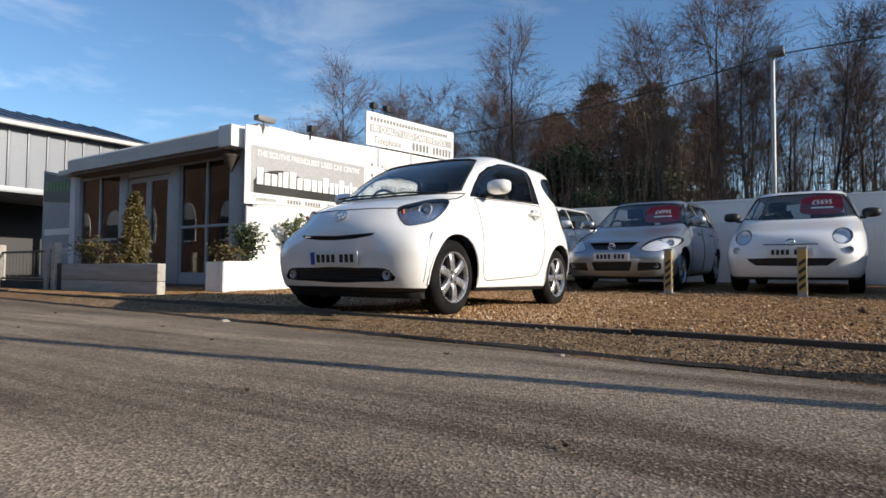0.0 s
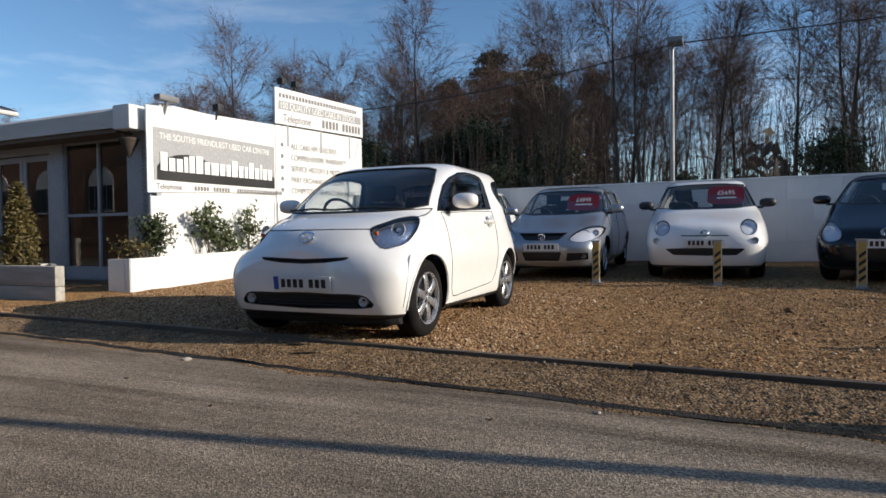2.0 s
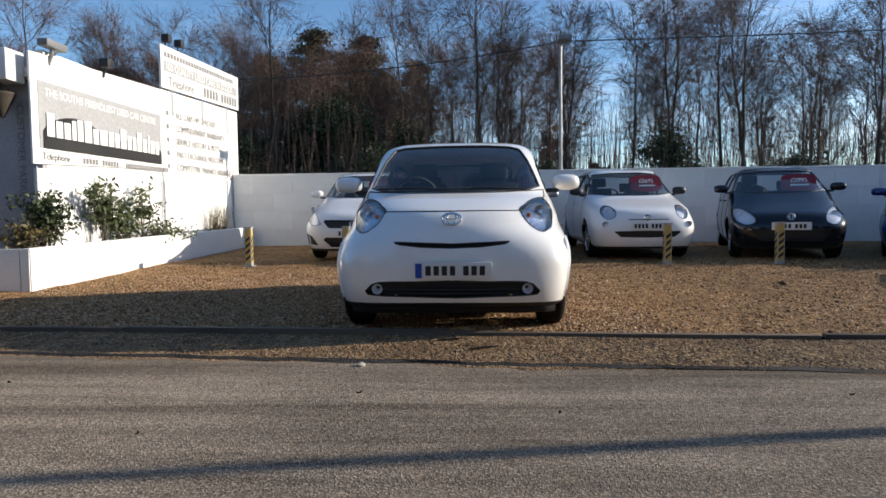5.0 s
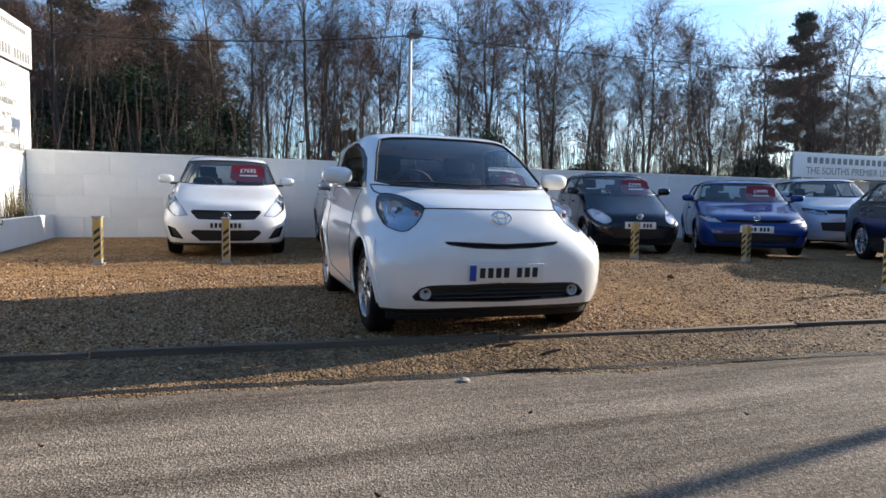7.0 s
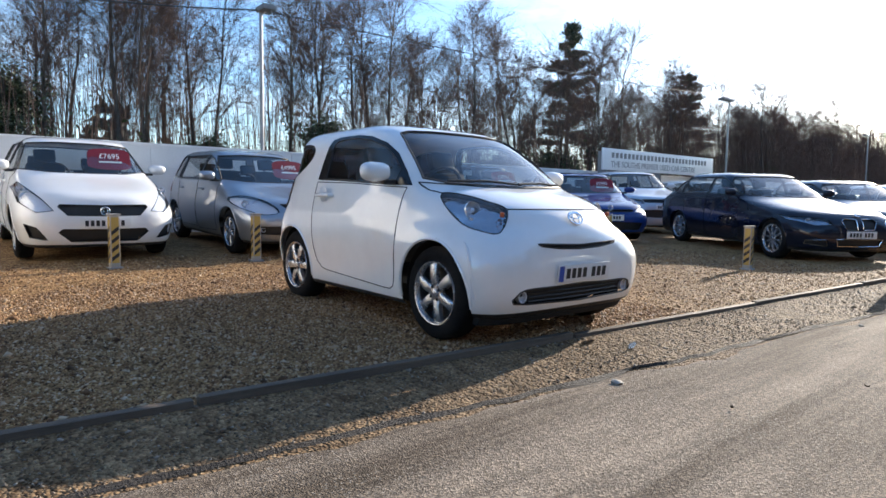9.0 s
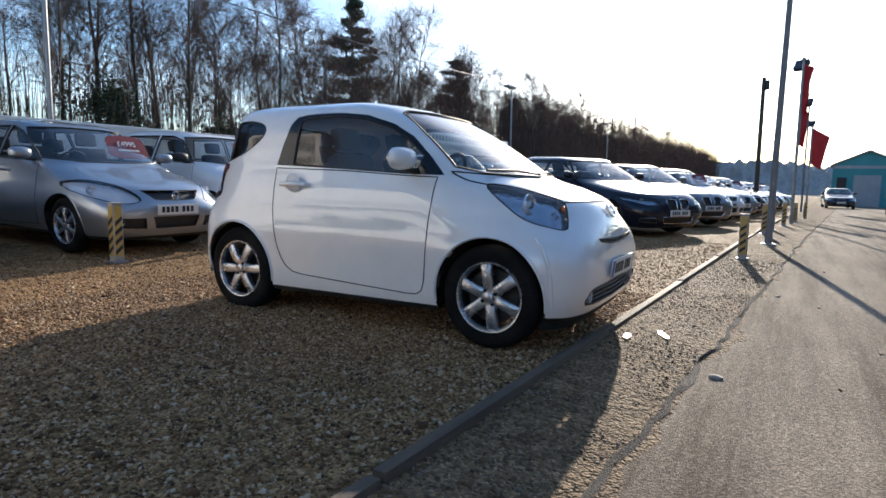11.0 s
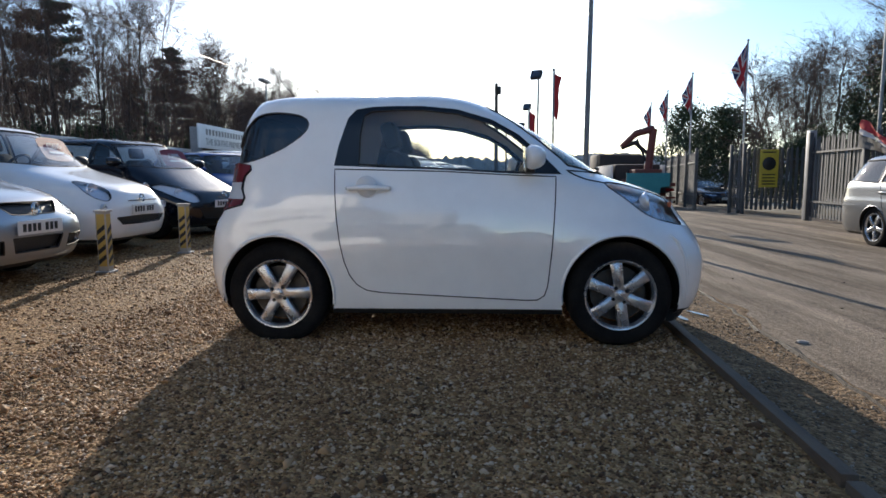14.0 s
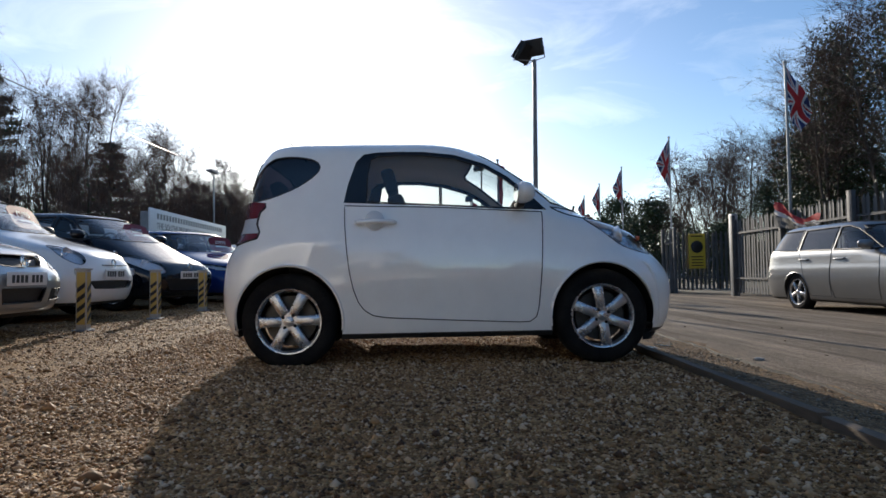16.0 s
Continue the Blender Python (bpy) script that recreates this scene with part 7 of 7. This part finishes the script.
part("bumper", boxb(-0.10, 0.0, -1.2, 1.2, 0.45, 0.54, bev=0.01), M["rustred"], lr)
part("load", boxb(1.5, 4.2, -1.05, 1.05, 1.15, 2.0, bev=0.12), M["darkload"], lr)
part("headboard", boxb(4.3, 4.4, -1.15, 1.15, 1.0, 2.5, bev=0.02), M["darkload"], lr)
part("cab", boxb(4.6, 6.6, -1.15, 1.15, 0.8, 2.6, bev=0.15), M["darkload"], lr)
part("crane_base", boxb(0.25, 1.2, -0.7, 0.5, 1.15, 1.75, bev=0.04), M["rustred"], lr)
part("crane_column", tubeb([(0.7, -0.15, 1.2), (0.7, -0.30, 2.6), (0.7, -0.40, 3.55)], [0.20, 0.16, 0.17], 10), M["rustred"], lr)
part("crane_boom", tubeb([(0.7, -0.42, 3.55), (0.8, 0.35, 3.35), (1.0, 0.95, 2.75)], [0.17, 0.15, 0.12], 8), M["rustred"], lr)
part("crane_arm", tubeb([(1.0, 0.95, 2.75), (0.9, 0.35, 2.95), (0.8, -0.2, 2.45)], [0.12, 0.11, 0.08], 8), M["darkload"], lr)
part("crane_ram", tubeb([(0.7, -0.2, 1.9), (0.8, 0.30, 3.1)], 0.05, 8), M["ink"], lr)
for y in (0.85, -0.85):
    part("outrigger", boxb(0.5, 0.75, y - 0.12, y + 0.12, 0.35, 1.3, bev=0.02), M["rustred"], lr)
for x in (1.6, 2.7, 5.6):
    for y in (1.0, -1.0):
        w = part("wheel", lathe(bmesh.new(), [(y * 1.02 - 0.14, 0.2), (y * 1.02 - 0.16, 0.48), (y * 1.02 - 0.10, 0.52), (y * 1.02 + 0.10, 0.52), (y * 1.02 + 0.16, 0.48), (y * 1.02 + 0.14, 0.2), (y * 1.02 + 0.1, 0.001)], 24, "y", (x, 0, 0.52)), M["rubber"], lr)
for y in (0.95, -0.95):
    part("tail_light", boxb(-0.08, -0.05, y - 0.18, y + 0.18, 0.78, 0.9), M["redlens"], lr, smooth=False)

# teal workshop at the end of the road
tb = thing("teal_workshop", pose(64.0, -7.95, ground_z(64, -5) - 0.2, 0, 0, -4) @ Matrix.Diagonal((1, 0.77, 1.1, 1)), "teal sheet-clad workshop with a pale low gable roof", "building")
bm = bmesh.new()
extrude_poly(bm, [(-3.6, -0.2), (3.6, -0.2), (3.6, 3.6), (0, 4.7), (-3.6, 3.6)], "x", 0, 12)
part("wall", bm, M["teal"], tb, smooth=False)
for s in (-1, 1):
    bm = bmesh.new()
    extrude_poly(bm, [(0, 4.74), (s * 3.9, 3.55), (s * 3.9, 3.67), (0, 4.88)], "x", -0.3, 12.2)
    part("roof", bm, M["shedmetal"], tb, smooth=False)
part("gable_band", boxb(-0.04, 0.0, -3.6, 3.6, 3.35, 3.6), M["shedmetal"], tb, smooth=False)
part("roller_door", boxb(-0.06, 0.0, -1.3, 1.4, 0, 2.8), M["shedmetal"], tb, "pale roller door", smooth=False)
for y in (-2.9, 2.6):
    part("window", boxb(-0.05, 0.0, y - 0.5, y + 0.5, 1.6, 2.6), M["ink"], tb, smooth=False)
for i in range(22):
    part("cladding_rib", boxb(-0.025, 0.0, -3.55 + i * 0.33, -3.51 + i * 0.33, 0, 3.3), M["teal"], tb, smooth=False)

# long board on the rear wall
bb = thing("wall_billboard", None, "long white board with dark bars and letters on the wall", "billboard")
part("board", boxb(12.3, 19.0, 8.42, 8.47, 1.86, 2.52, bev=0.006), M["signwhite"], bb)
for x in (12.6, 15.6, 18.7):
    part("support", boxb(x - 0.03, x + 0.03, 8.475, 8.80, 1.5, 2.45), M["galv"], bb, smooth=False)
    part("leg", boxb(x - 0.035, x + 0.035, 8.475, 8.545, ground_z(x, 8.5) - 0.1, 1.9), M["galv"], bb, smooth=False)
u = 12.75
for i in range(27):
    part("bar", boxb(u, u + 0.13, 8.414, 8.42, 2.24, 2.40), M["signtext"], bb, smooth=False)
    u += 0.215
letters("lettering", "THE SOUTHS PREMIER USED CAR CENTRE", 0.26, pose(12.72, 8.417, 1.96, 90, 0, 0), M["signtext"], bb, 1.02, 0.002)


# ---------------- left of the showroom ----------------
sh = thing("metal_shed", None, "tall grey ribbed metal shed with a dark pitched roof", "building", kind="structure")
part("wall", boxb(-31, -20.5, 2.0, 9.4, -0.1, 5.35), M["shedwall"], sh, smooth=False)
for i in range(12):
    y = 2.1 + i * 0.61
    part("rib", boxb(-20.5, -20.44, y, y + 0.09, 2.75, 5.3, bev=0.01), M["shedwall"], sh)
bm = bmesh.new()
extrude_poly(bm, [(-20.15, 5.30), (-20.15, 5.48), (-25.5, 6.95), (-31.2, 5.4), (-31.2, 5.2), (-25.5, 6.75)], "y", 1.6, 9.8)
part("roof", bm, M["shedroof"], sh, "dark sheet roof", smooth=False)
for i in range(14):
    y = 1.75 + i * 0.61
    part("roof_rib", tubeb([(-20.2, y, 5.50), (-25.5, y, 6.97)], 0.03, 4), M["shedroof"], sh)
part("gutter", tubeb([(-20.08, 1.6, 5.33), (-20.08, 9.8, 5.33)], 0.09, 8), M["flagwhite"], sh)
lt = thing("lean_to", None, "dark open lean-to with blue-grey posts along the shed", "lean-to", kind="structure")
part("lean_roof", boxb(-20.5, -17.0, 2.0, 6.2, 2.62, 2.80, bev=0.02), M["shedmetal"], lt)
# black sheet under the roof: the inner shade is put into its colour
part("back", boxb(-20.43, -20.38, 2.0, 6.2, 0, 2.62), M["ink"], lt, smooth=False)
for y in (6.0, 2.2):
    part("post", boxb(-17.3, -17.1, y - 0.1, y + 0.1, 0, 2.62, bev=0.01), M["frame"], lt)

pn = thing("side_sign", None, "tall sign panel with dark top band and pale picture", "sign")
bm = bmesh.new()
extrude_poly(bm, [(-14.35, 0.1), (-12.25, 0.1), (-12.25, 2.62), (-14.35, 2.98)], "y", 3.2, 3.28)
part("panel", bm, worn("pale_blue_panel", (0.40, 0.42, 0.45), (0.33, 0.35, 0.38), 1, 20, 0.5), pn, smooth=False)
bm = bmesh.new()
extrude_poly(bm, [(-14.3, 2.15), (-12.3, 2.0), (-12.3, 2.56), (-14.3, 2.92)], "y", 3.19, 3.198)
part("dark_band", bm, M["signblack"], pn, smooth=False)
M["signgreen"], *_ = base_mat("green_sign_shapes", (0.10, 0.22, 0.06), 0.5)
for i in range(10):
    x = -14.15 + i * 0.185
    part("bar", boxb(x, x + 0.13, 3.184, 3.19, 2.42 - i * 0.012, 2.66 - i * 0.014), M["signgreen"], pn, smooth=False)
for i, z in enumerate((0.75, 1.0, 1.25)):
    part("picture_band", boxb(-14.2, -12.4, 3.19, 3.198, z, z + 0.16), (M["fascia"], M["frame"], M["signwhite"])[i], pn, smooth=False)

# sleeper planter and its plants
sp2 = thing("sleeper_planter", None, "weathered timber sleeper planter beside the road", "planter")
M["endwood"] = worn("dark_end_grain", (0.04, 0.032, 0.026), (0.08, 0.065, 0.05), 3, 40, 0.9)
for z0, z1 in ((-0.08, 0.18), (0.185, 0.45)):
    part("sleeper", boxb(-7.98, -5.0, 0.92, 1.05, z0, z1, bev=0.012), M["oldwood"], sp2)
    part("sleeper", boxb(-7.98, -6.10, 1.45, 1.57, z0, z1, bev=0.012), M["oldwood"], sp2)
    bm = bmesh.new()
    extrude_poly(bm, [(-5.26, 1.055), (-5.14, 1.055), (-5.96, 1.57), (-6.09, 1.57)], "z", z0, z1)
    part("end_sleeper", bm, M["oldwood"], sp2, smooth=False)
    part("end_sleeper", boxb(-8.12, -7.99, 0.91, 1.58, z0, z1 + 0.01, bev=0.012), M["endwood"], sp2)
bm = bmesh.new()
extrude_poly(bm, [(-7.97, 1.05), (-5.28, 1.05), (-5.93, 1.45), (-7.97, 1.45)], "z", -0.05, 0.38)
part("soil", bm, M["earth"], sp2, smooth=False)


def cypress(name, seed, h, r, mat, label, count=5200):
    g = np.random.default_rng(seed)
    t = thing(name, None, label, "shrub")
    f = g.uniform(0, 1, count) ** 0.8
    a = g.uniform(0, 2 * math.pi, count)
    lump = 1 + 0.22 * np.sin(a * 3 + f * 9) + 0.15 * np.sin(a * 7 - f * 17)
    rad = r * np.clip(1.05 - f, 0, 1) ** 0.6 * np.clip(f * 6 + 0.45, 0, 1) * lump * np.sqrt(g.uniform(0.35, 1, count))
    c = np.stack([np.cos(a) * rad, np.sin(a) * rad, f * h], 1) + g.normal(0, 0.012, (count, 3))
    array_part("stem", prisms([[0, 0, 0]], [[0, 0, h * 0.8]], [0.03], [0.008], 6), M["bark"], t)
    array_part("crown", flakes(c, 0.024, g, 0, 1.6), mat, t)
    return t


cypress("golden_conifer", 3, 1.22, 0.25, M["cypress"], "narrow golden-green conifer in the sleeper planter").matrix_basis = pose(-6.20, 1.22, 0.38)


def shrub(name, seed, h, w, stems, leaves, size, mat, label, m):
    """Many stems from the soil, leaves gathered along their upper parts."""
    g = np.random.default_rng(seed)
    t = thing(name, m, label, "shrub", "shrubs in the planters")
    st, cs = [], []
    for k in range(stems):
        d = np.array([g.normal(0, 0.45) * w, g.normal(0, 0.22) * w, h * g.uniform(0.6, 1.0)])
        p = np.array([g.normal(0, 0.05), g.normal(0, 0.03), 0.0])
        mid = p + d * 0.5 + g.normal(0, 0.04, 3)
        e = p + d
        st += [(p, mid, 0.009, 0.007), (mid, e, 0.007, 0.003)]
        for _ in range(4):
            b = mid + (e - mid) * g.uniform(0, 1)
            e2 = b + g.normal(0, 0.09, 3) + [0, 0, 0.06]
            st.append((b, e2, 0.004, 0.002))
            n = leaves // stems // 5
            cs.append(e2 + g.normal(0, 0.05, (n, 3)))
        n = leaves // stems // 5
        cs.append(mid + (e - mid) * g.uniform(0.2, 1.1, (n, 1)) + g.normal(0, 0.05, (n, 3)))
    a, b, r0, r1 = zip(*st)
    tagged(array_part("stem", prisms(a, b, r0, r1, 4), M["bark"], t), kind="stuff")
    tagged(array_part("foliage", flakes(np.concatenate(cs), size, g, 0.3, 1.2), mat, t), kind="stuff")
    return t


shrub("dark_shrub", 61, 0.68, 0.18, 16, 1500, 0.030, M["ivy"], "dense dark green shrub in the white planter", pose(-5.16, 2.62, 0.43))
shrub("leafy_shrub", 62, 0.95, 0.40, 9, 800, 0.036, M["shrub"], "leggy green shrub against the white wall", pose(-5.12, 3.72, 0.43, 0, 0, 90))
shrub("leafy_shrub", 63, 0.98, 0.40, 8, 480, 0.034, M["shrub"], "sparse leggy green shrub against the white wall", pose(-5.12, 4.78, 0.44, 0, 0, 90))
shrub("leafy_shrub", 64, 0.50, 0.45, 10, 700, 0.032, M["shrub"], "low spreading green shrub in the white planter", pose(-5.10, 4.25, 0.44, 0, 0, 90))
shrub("low_plants", 65, 0.22, 0.9, 26, 900, 0.028, M["shrub"], "low scrubby plants in the white planter", pose(-5.10, 5.3, 0.43, 0, 0, 90))
shrub("brown_plant", 66, 0.26, 0.20, 12, 500, 0.028, M["cypress"], "dry brown plant in the white planter", pose(-5.2, 2.28, 0.43))
shrub("dry_shrub", 67, 0.42, 0.36, 18, 900, 0.022, M["cypress"], "dry brown-green shrub in the sleeper planter", pose(-7.6, 1.25, 0.38))
g = np.random.default_rng(71)
gr = thing("tall_grass", pose(-5.12, 7.6, 0.43), "tuft of tall dry grass in the white planter", "grass")
n = 160
p0 = np.stack([g.normal(0, 0.05, n), g.normal(0, 0.28, n), np.zeros(n)], 1)
p1 = p0 + np.stack([g.normal(0, 0.06, n), g.normal(0, 0.12, n), g.uniform(0.25, 0.75, n)], 1)
array_part("blades", prisms(p0, p1, np.full(n, 0.005), np.full(n, 0.002)), M["cypress"], gr)

# low fence beside the sleeper planter
fe = thing("low_fence", None, "low fence of pale timber posts with dark mesh rails", "fence")
for x in (-10.5, -8.45, -7.78 - 0.4):
    part("post", boxb(x - 0.06, x + 0.06, 0.86, 0.98, -0.1, 0.83, bev=0.012), M["oldwood"], fe)
for z in (0.18, 0.68):
    part("rail", tubeb([(-13.5, 0.92, z), (-8.2, 0.92, z)], 0.02, 6), M["ink"], fe)
for i in range(34):
    part("bar", tubeb([(-13.4 + i * 0.15, 0.92, 0.18), (-13.4 + i * 0.15, 0.92, 0.68)], 0.006, 4), M["ink"], fe)
part("kickboard", boxb(-13.5, -8.2, 0.90, 0.94, -0.08, 0.14), M["endwood"], fe, smooth=False)

# lamps and cameras on the sign wall
cc = thing("security_camera", pose(SX + 0.05, 3.02, 2.92), "grey security camera on a wall bracket", "camera")
part("housing", boxb(-0.07, 0.08, -0.20, 0.20, 0.10, 0.20, bev=0.03), M["polegrey"], cc)
part("bracket", tubeb([(-0.08, 0, -0.12), (-0.02, 0, 0.02), (0, 0, 0.11)], 0.025, 8), M["polegrey"], cc)
for y, z in ((4.15, 3.02), (5.95, 3.90), (6.4, 3.93)):
    sl = thing("spotlight", pose(SX + 0.04, y, z), "small black spotlight on the sign's top edge", "spotlight")
    part("head", boxb(-0.05, 0.09, -0.07, 0.07, 0.04, 0.17, bev=0.02), M["black_plastic"], sl)
    part("bracket", tubeb([(-0.03, 0, -0.10), (0, 0, 0.05)], 0.014, 6), M["black_plastic"], sl)
hb = thing("hanging_basket", pose(-5.66, 2.62, 2.10), "brown cone hanging basket under the canopy end", "hanging basket")
part("basket", lathe(bmesh.new(), [(0.30, 0.15), (0.28, 0.155), (0.0, 0.02), (-0.01, 0.001)], 16, "z"), M["endwood"], hb)
for k in range(3):
    a = k * 2.1
    part("chain", tubeb([(0.14 * math.cos(a), 0.14 * math.sin(a), 0.29), (0, 0, 0.42)], 0.005, 4), M["ink"], hb)
hb2 = copy_thing(hb, pose(-16.2, 4.4, 2.3))
part("hook", tubeb([(-16.2, 4.4, 2.7), (-17.2, 4.4, 2.75)], 0.015, 5), M["ink"], lt)

# ---------------- loose stones ----------------
def stones(name, n, x0, x1, ylo, yhi, size, zf, mat, seed, label, category):
    g = np.random.default_rng(seed)
    x = g.uniform(x0, x1, n)
    t = g.uniform(0, 1, n)
    y = np.array([ylo(a) + (yhi(a) - ylo(a)) * b for a, b in zip(x, t)])
    z = np.array([zf(a, b) for a, b in zip(x, y)])
    s = size * np.exp(g.normal(0, 0.38, n))
    base = np.array([(1, 0, 0), (-0.2, 0.95, 0), (-0.9, -0.1, 0), (0.15, -1, 0), (0.1, 0.1, 0.85), (0.0, 0.0, -0.5)])
    v = base[None] * g.uniform(0.65, 1.3, (n, 6, 1)) + g.normal(0, 0.12, (n, 6, 3))
    a = g.uniform(0, 2 * math.pi, n)
    c, d = np.cos(a)[:, None], np.sin(a)[:, None]
    vx, vy_ = v[..., 0] * c - v[..., 1] * d, v[..., 0] * d + v[..., 1] * c
    tilt = g.normal(0, 0.35, n)[:, None]
    vz = v[..., 2] + vx * tilt
    v = np.stack([vx, vy_, vz], 2) * s[:, None, None] * np.array([1.0, 1.0, 0.8])
    v += np.stack([x, y, z + s * 0.18], 1)[:, None]
    f = np.array([(0, 1, 4), (1, 2, 4), (2, 3, 4), (3, 0, 4), (1, 0, 5), (2, 1, 5), (3, 2, 5), (0, 3, 5)])
    f = (f[None] + (np.arange(n) * 6)[:, None, None]).reshape(-1, 3)
    return tagged(array_part(name, (v.reshape(-1, 3), f), mat), label, category, kind="stuff")


def stone_mat(name, cols, rough):
    m, n, l, b = base_mat(name, cols[0], rough)
    b.inputs["Specular IOR Level"].default_value, b.inputs["Diffuse Roughness"].default_value = 0.25, 0.4
    ge = n.new("ShaderNodeNewGeometry")
    r = ramp_node(n, l, ge.outputs["Random Per Island"], [(i / (len(cols) - 1), c) for i, c in enumerate(cols)])
    l.new(r.outputs["Color"], b.inputs["Base Color"])
    return m


M["stone"] = stone_mat("gravel_stones", [(0.08, 0.042, 0.022), (0.22, 0.116, 0.052), (0.35, 0.202, 0.092), (0.50, 0.315, 0.157), (0.62, 0.49, 0.35)], 0.72)
M["stone_grey"] = stone_mat("verge_stones", [(0.075, 0.054, 0.038), (0.14, 0.102, 0.068), (0.20, 0.152, 0.105), (0.27, 0.215, 0.155), (0.40, 0.35, 0.29)], 0.72)
yard_z = lambda x, y: ground_z(x, max(y, 0.3)) + uneven(x, (y - kerb_line(x)) / (9.4 - kerb_line(x)) * 9.4) * 1.6 - 0.004
verge_z = lambda x, y: -0.055 + 0.052 * smoothstep(0.12, 1.0, (y - road_line(x) + 0.12) / (kerb_line(x) - road_line(x) + 0.12))
stones("gravel_stones", 90000, -3.9, 1.6, lambda x: kerb_line(x) + 0.05, lambda x: 3.2, 0.0068, yard_z, M["stone"], 81, "loose tan gravel stones", "gravel")
stones("gravel_stones_far", 40000, -4.8, 7.0, lambda x: kerb_line(x) + 0.05, lambda x: 5.2, 0.0085, yard_z, M["stone"], 82, "loose tan gravel stones", "gravel")
stones("verge_stones", 8000, -4.5, 6.0, lambda x: road_line(x) - 0.02, lambda x: kerb_line(x) - 0.04, 0.0052, verge_z, M["stone_grey"], 83, "loose grey-brown stones beside the road", "gravel")

# brick building across the road, met only in the shop windows
M["brick"] = worn("red_brown_brick", (0.20, 0.10, 0.06), (0.28, 0.15, 0.09), 0.8, 14, 0.85, b_str=0.4)
br = thing("brick_building", None, "brown brick building with white arched windows across the road", "building", kind="structure")
part("wall", boxb(-50, -12, -18.5, -13.5, -0.3, 9.0), M["brick"], br, smooth=False)
part("roof", boxb(-50.3, -11.7, -18.8, -13.2, 9.0, 9.4, bev=0.05), M["shedroof"], br)
for i in range(8):
    x = -47 + i * 4.6
    pts = [(x - 1.0, 2.3), (x + 1.0, 2.3), (x + 1.0, 3.9)] + [(x + 1.0 * math.cos(t), 3.9 + 1.0 * math.sin(t)) for t in np.linspace(0, math.pi, 12)[1:-1]] + [(x - 1.0, 3.9)]
    bm = bmesh.new()
    extrude_poly(bm, pts, "y", -13.5, -13.44)
    w = part("window", bm, M["flagwhite"], br, smooth=False)
    for u in (-0.72, -0.24, 0.24, 0.72):
        part("pane", boxb(x + u - 0.2, x + u + 0.2, -13.43, -13.42, 2.45, 3.8), M["ink"], w, smooth=False)


# ---------------- small things on the ground ----------------
M["palestone"] = worn("pale_stone", (0.42, 0.39, 0.34), (0.30, 0.27, 0.23), 14, 90, 0.8)
M["leaf_brown"] = worn("dead_leaves", (0.035, 0.022, 0.012), (0.10, 0.06, 0.03), 20, 90, 0.7)
M["wet"], *_ = base_mat("standing_water", (0.03, 0.026, 0.022), 0.14)


def loose_stone(x, y, z, r, seed):
    rs = random.Random(seed)
    bm = bmesh.new()
    bmesh.ops.create_icosphere(bm, subdivisions=2, radius=r)
    for v in bm.verts:
        v.co *= 1 + 0.35 * noise.noise(v.co * (1.4 / r) + Vector((seed, 0, 0)))
        v.co.z *= 0.55
        v.co.x *= 1.6
    t = thing("loose_stone", pose(x, y, z, 0, 0, rs.uniform(0, 360)), "pale loose stone lying at the road's edge", "stone", "loose stones")
    part("stone", bm, M["palestone"], t)


for i, (x, y, r) in enumerate(((-0.50, -1.19, 0.026), (2.35, -1.45, 0.012))):
    loose_stone(x, y, -0.042, r, i + 3)


def leaf_litter(x, y, z, seed):
    """A curled dead leaf."""
    rs = random.Random(seed)
    bm = bmesh.new()
    w, L = rs.uniform(0.008, 0.012), rs.uniform(0.02, 0.032)
    rows_ = []
    for i in range(7):
        u = i / 6
        h = w * math.sin(math.pi * min(u * 0.92 + 0.06, 1)) + 0.001
        rows_.append([bm.verts.new((L * (u - 0.5), h * s, 0.007 * (2 * u - 1) ** 2 + 0.005 * abs(s))) for s in (-1, 0, 1)])
    for p, q in zip(rows_, rows_[1:]):
        for j in range(2):
            bm.faces.new((p[j], q[j], q[j + 1], p[j + 1]))
    t = thing("dead_leaf", pose(x, y, z, 0, 0, rs.uniform(0, 360)), "small curled dead leaf on the asphalt", "leaf", "dead leaves")
    part("blade", bm, M["leaf_brown"], t)


lr_ = random.Random(9)
for x, y in ((1.81, -2.78), (2.93, -2.78), (1.91, -1.75), (0.53, -2.02), (-1.2, -2.3), (3.6, -2.2), (-2.3, -1.6), (4.4, -1.9), (-0.4, -1.75), (5.2, -2.6)):
    leaf_litter(x, y, -0.047 - 0.022 * max(road_line(x) - y - 0.5, 0) + 0.006, int(x * 100 + 900))


def puddle(x, y, z, a, b, rot, seed):
    bm = bmesh.new()
    pts = []
    for k in range(28):
        t = 2 * math.pi * k / 28
        r = 1 + 0.35 * noise.noise((math.cos(t) * 1.3, math.sin(t) * 1.3, seed))
        pts.append((a * r * math.cos(t), b * r * math.sin(t)))
    extrude_poly(bm, pts, "z", 0, 0.003)
    bm.transform(pose(x, y, z, 0, 0, rot))
    t = thing("puddle", None, "small shallow puddle on the crumbling verge", "puddle", "puddles")
    part("water", bm, M["wet"], t, smooth=False)


for i, (x, y, a, b, rot) in enumerate(((-0.02, -0.62, 0.08, 0.025, 10), (0.22, -0.80, 0.10, 0.02, 25))):
    puddle(x, y, verge_z(x, y) + 0.004, a, b, rot, i + 1.5)
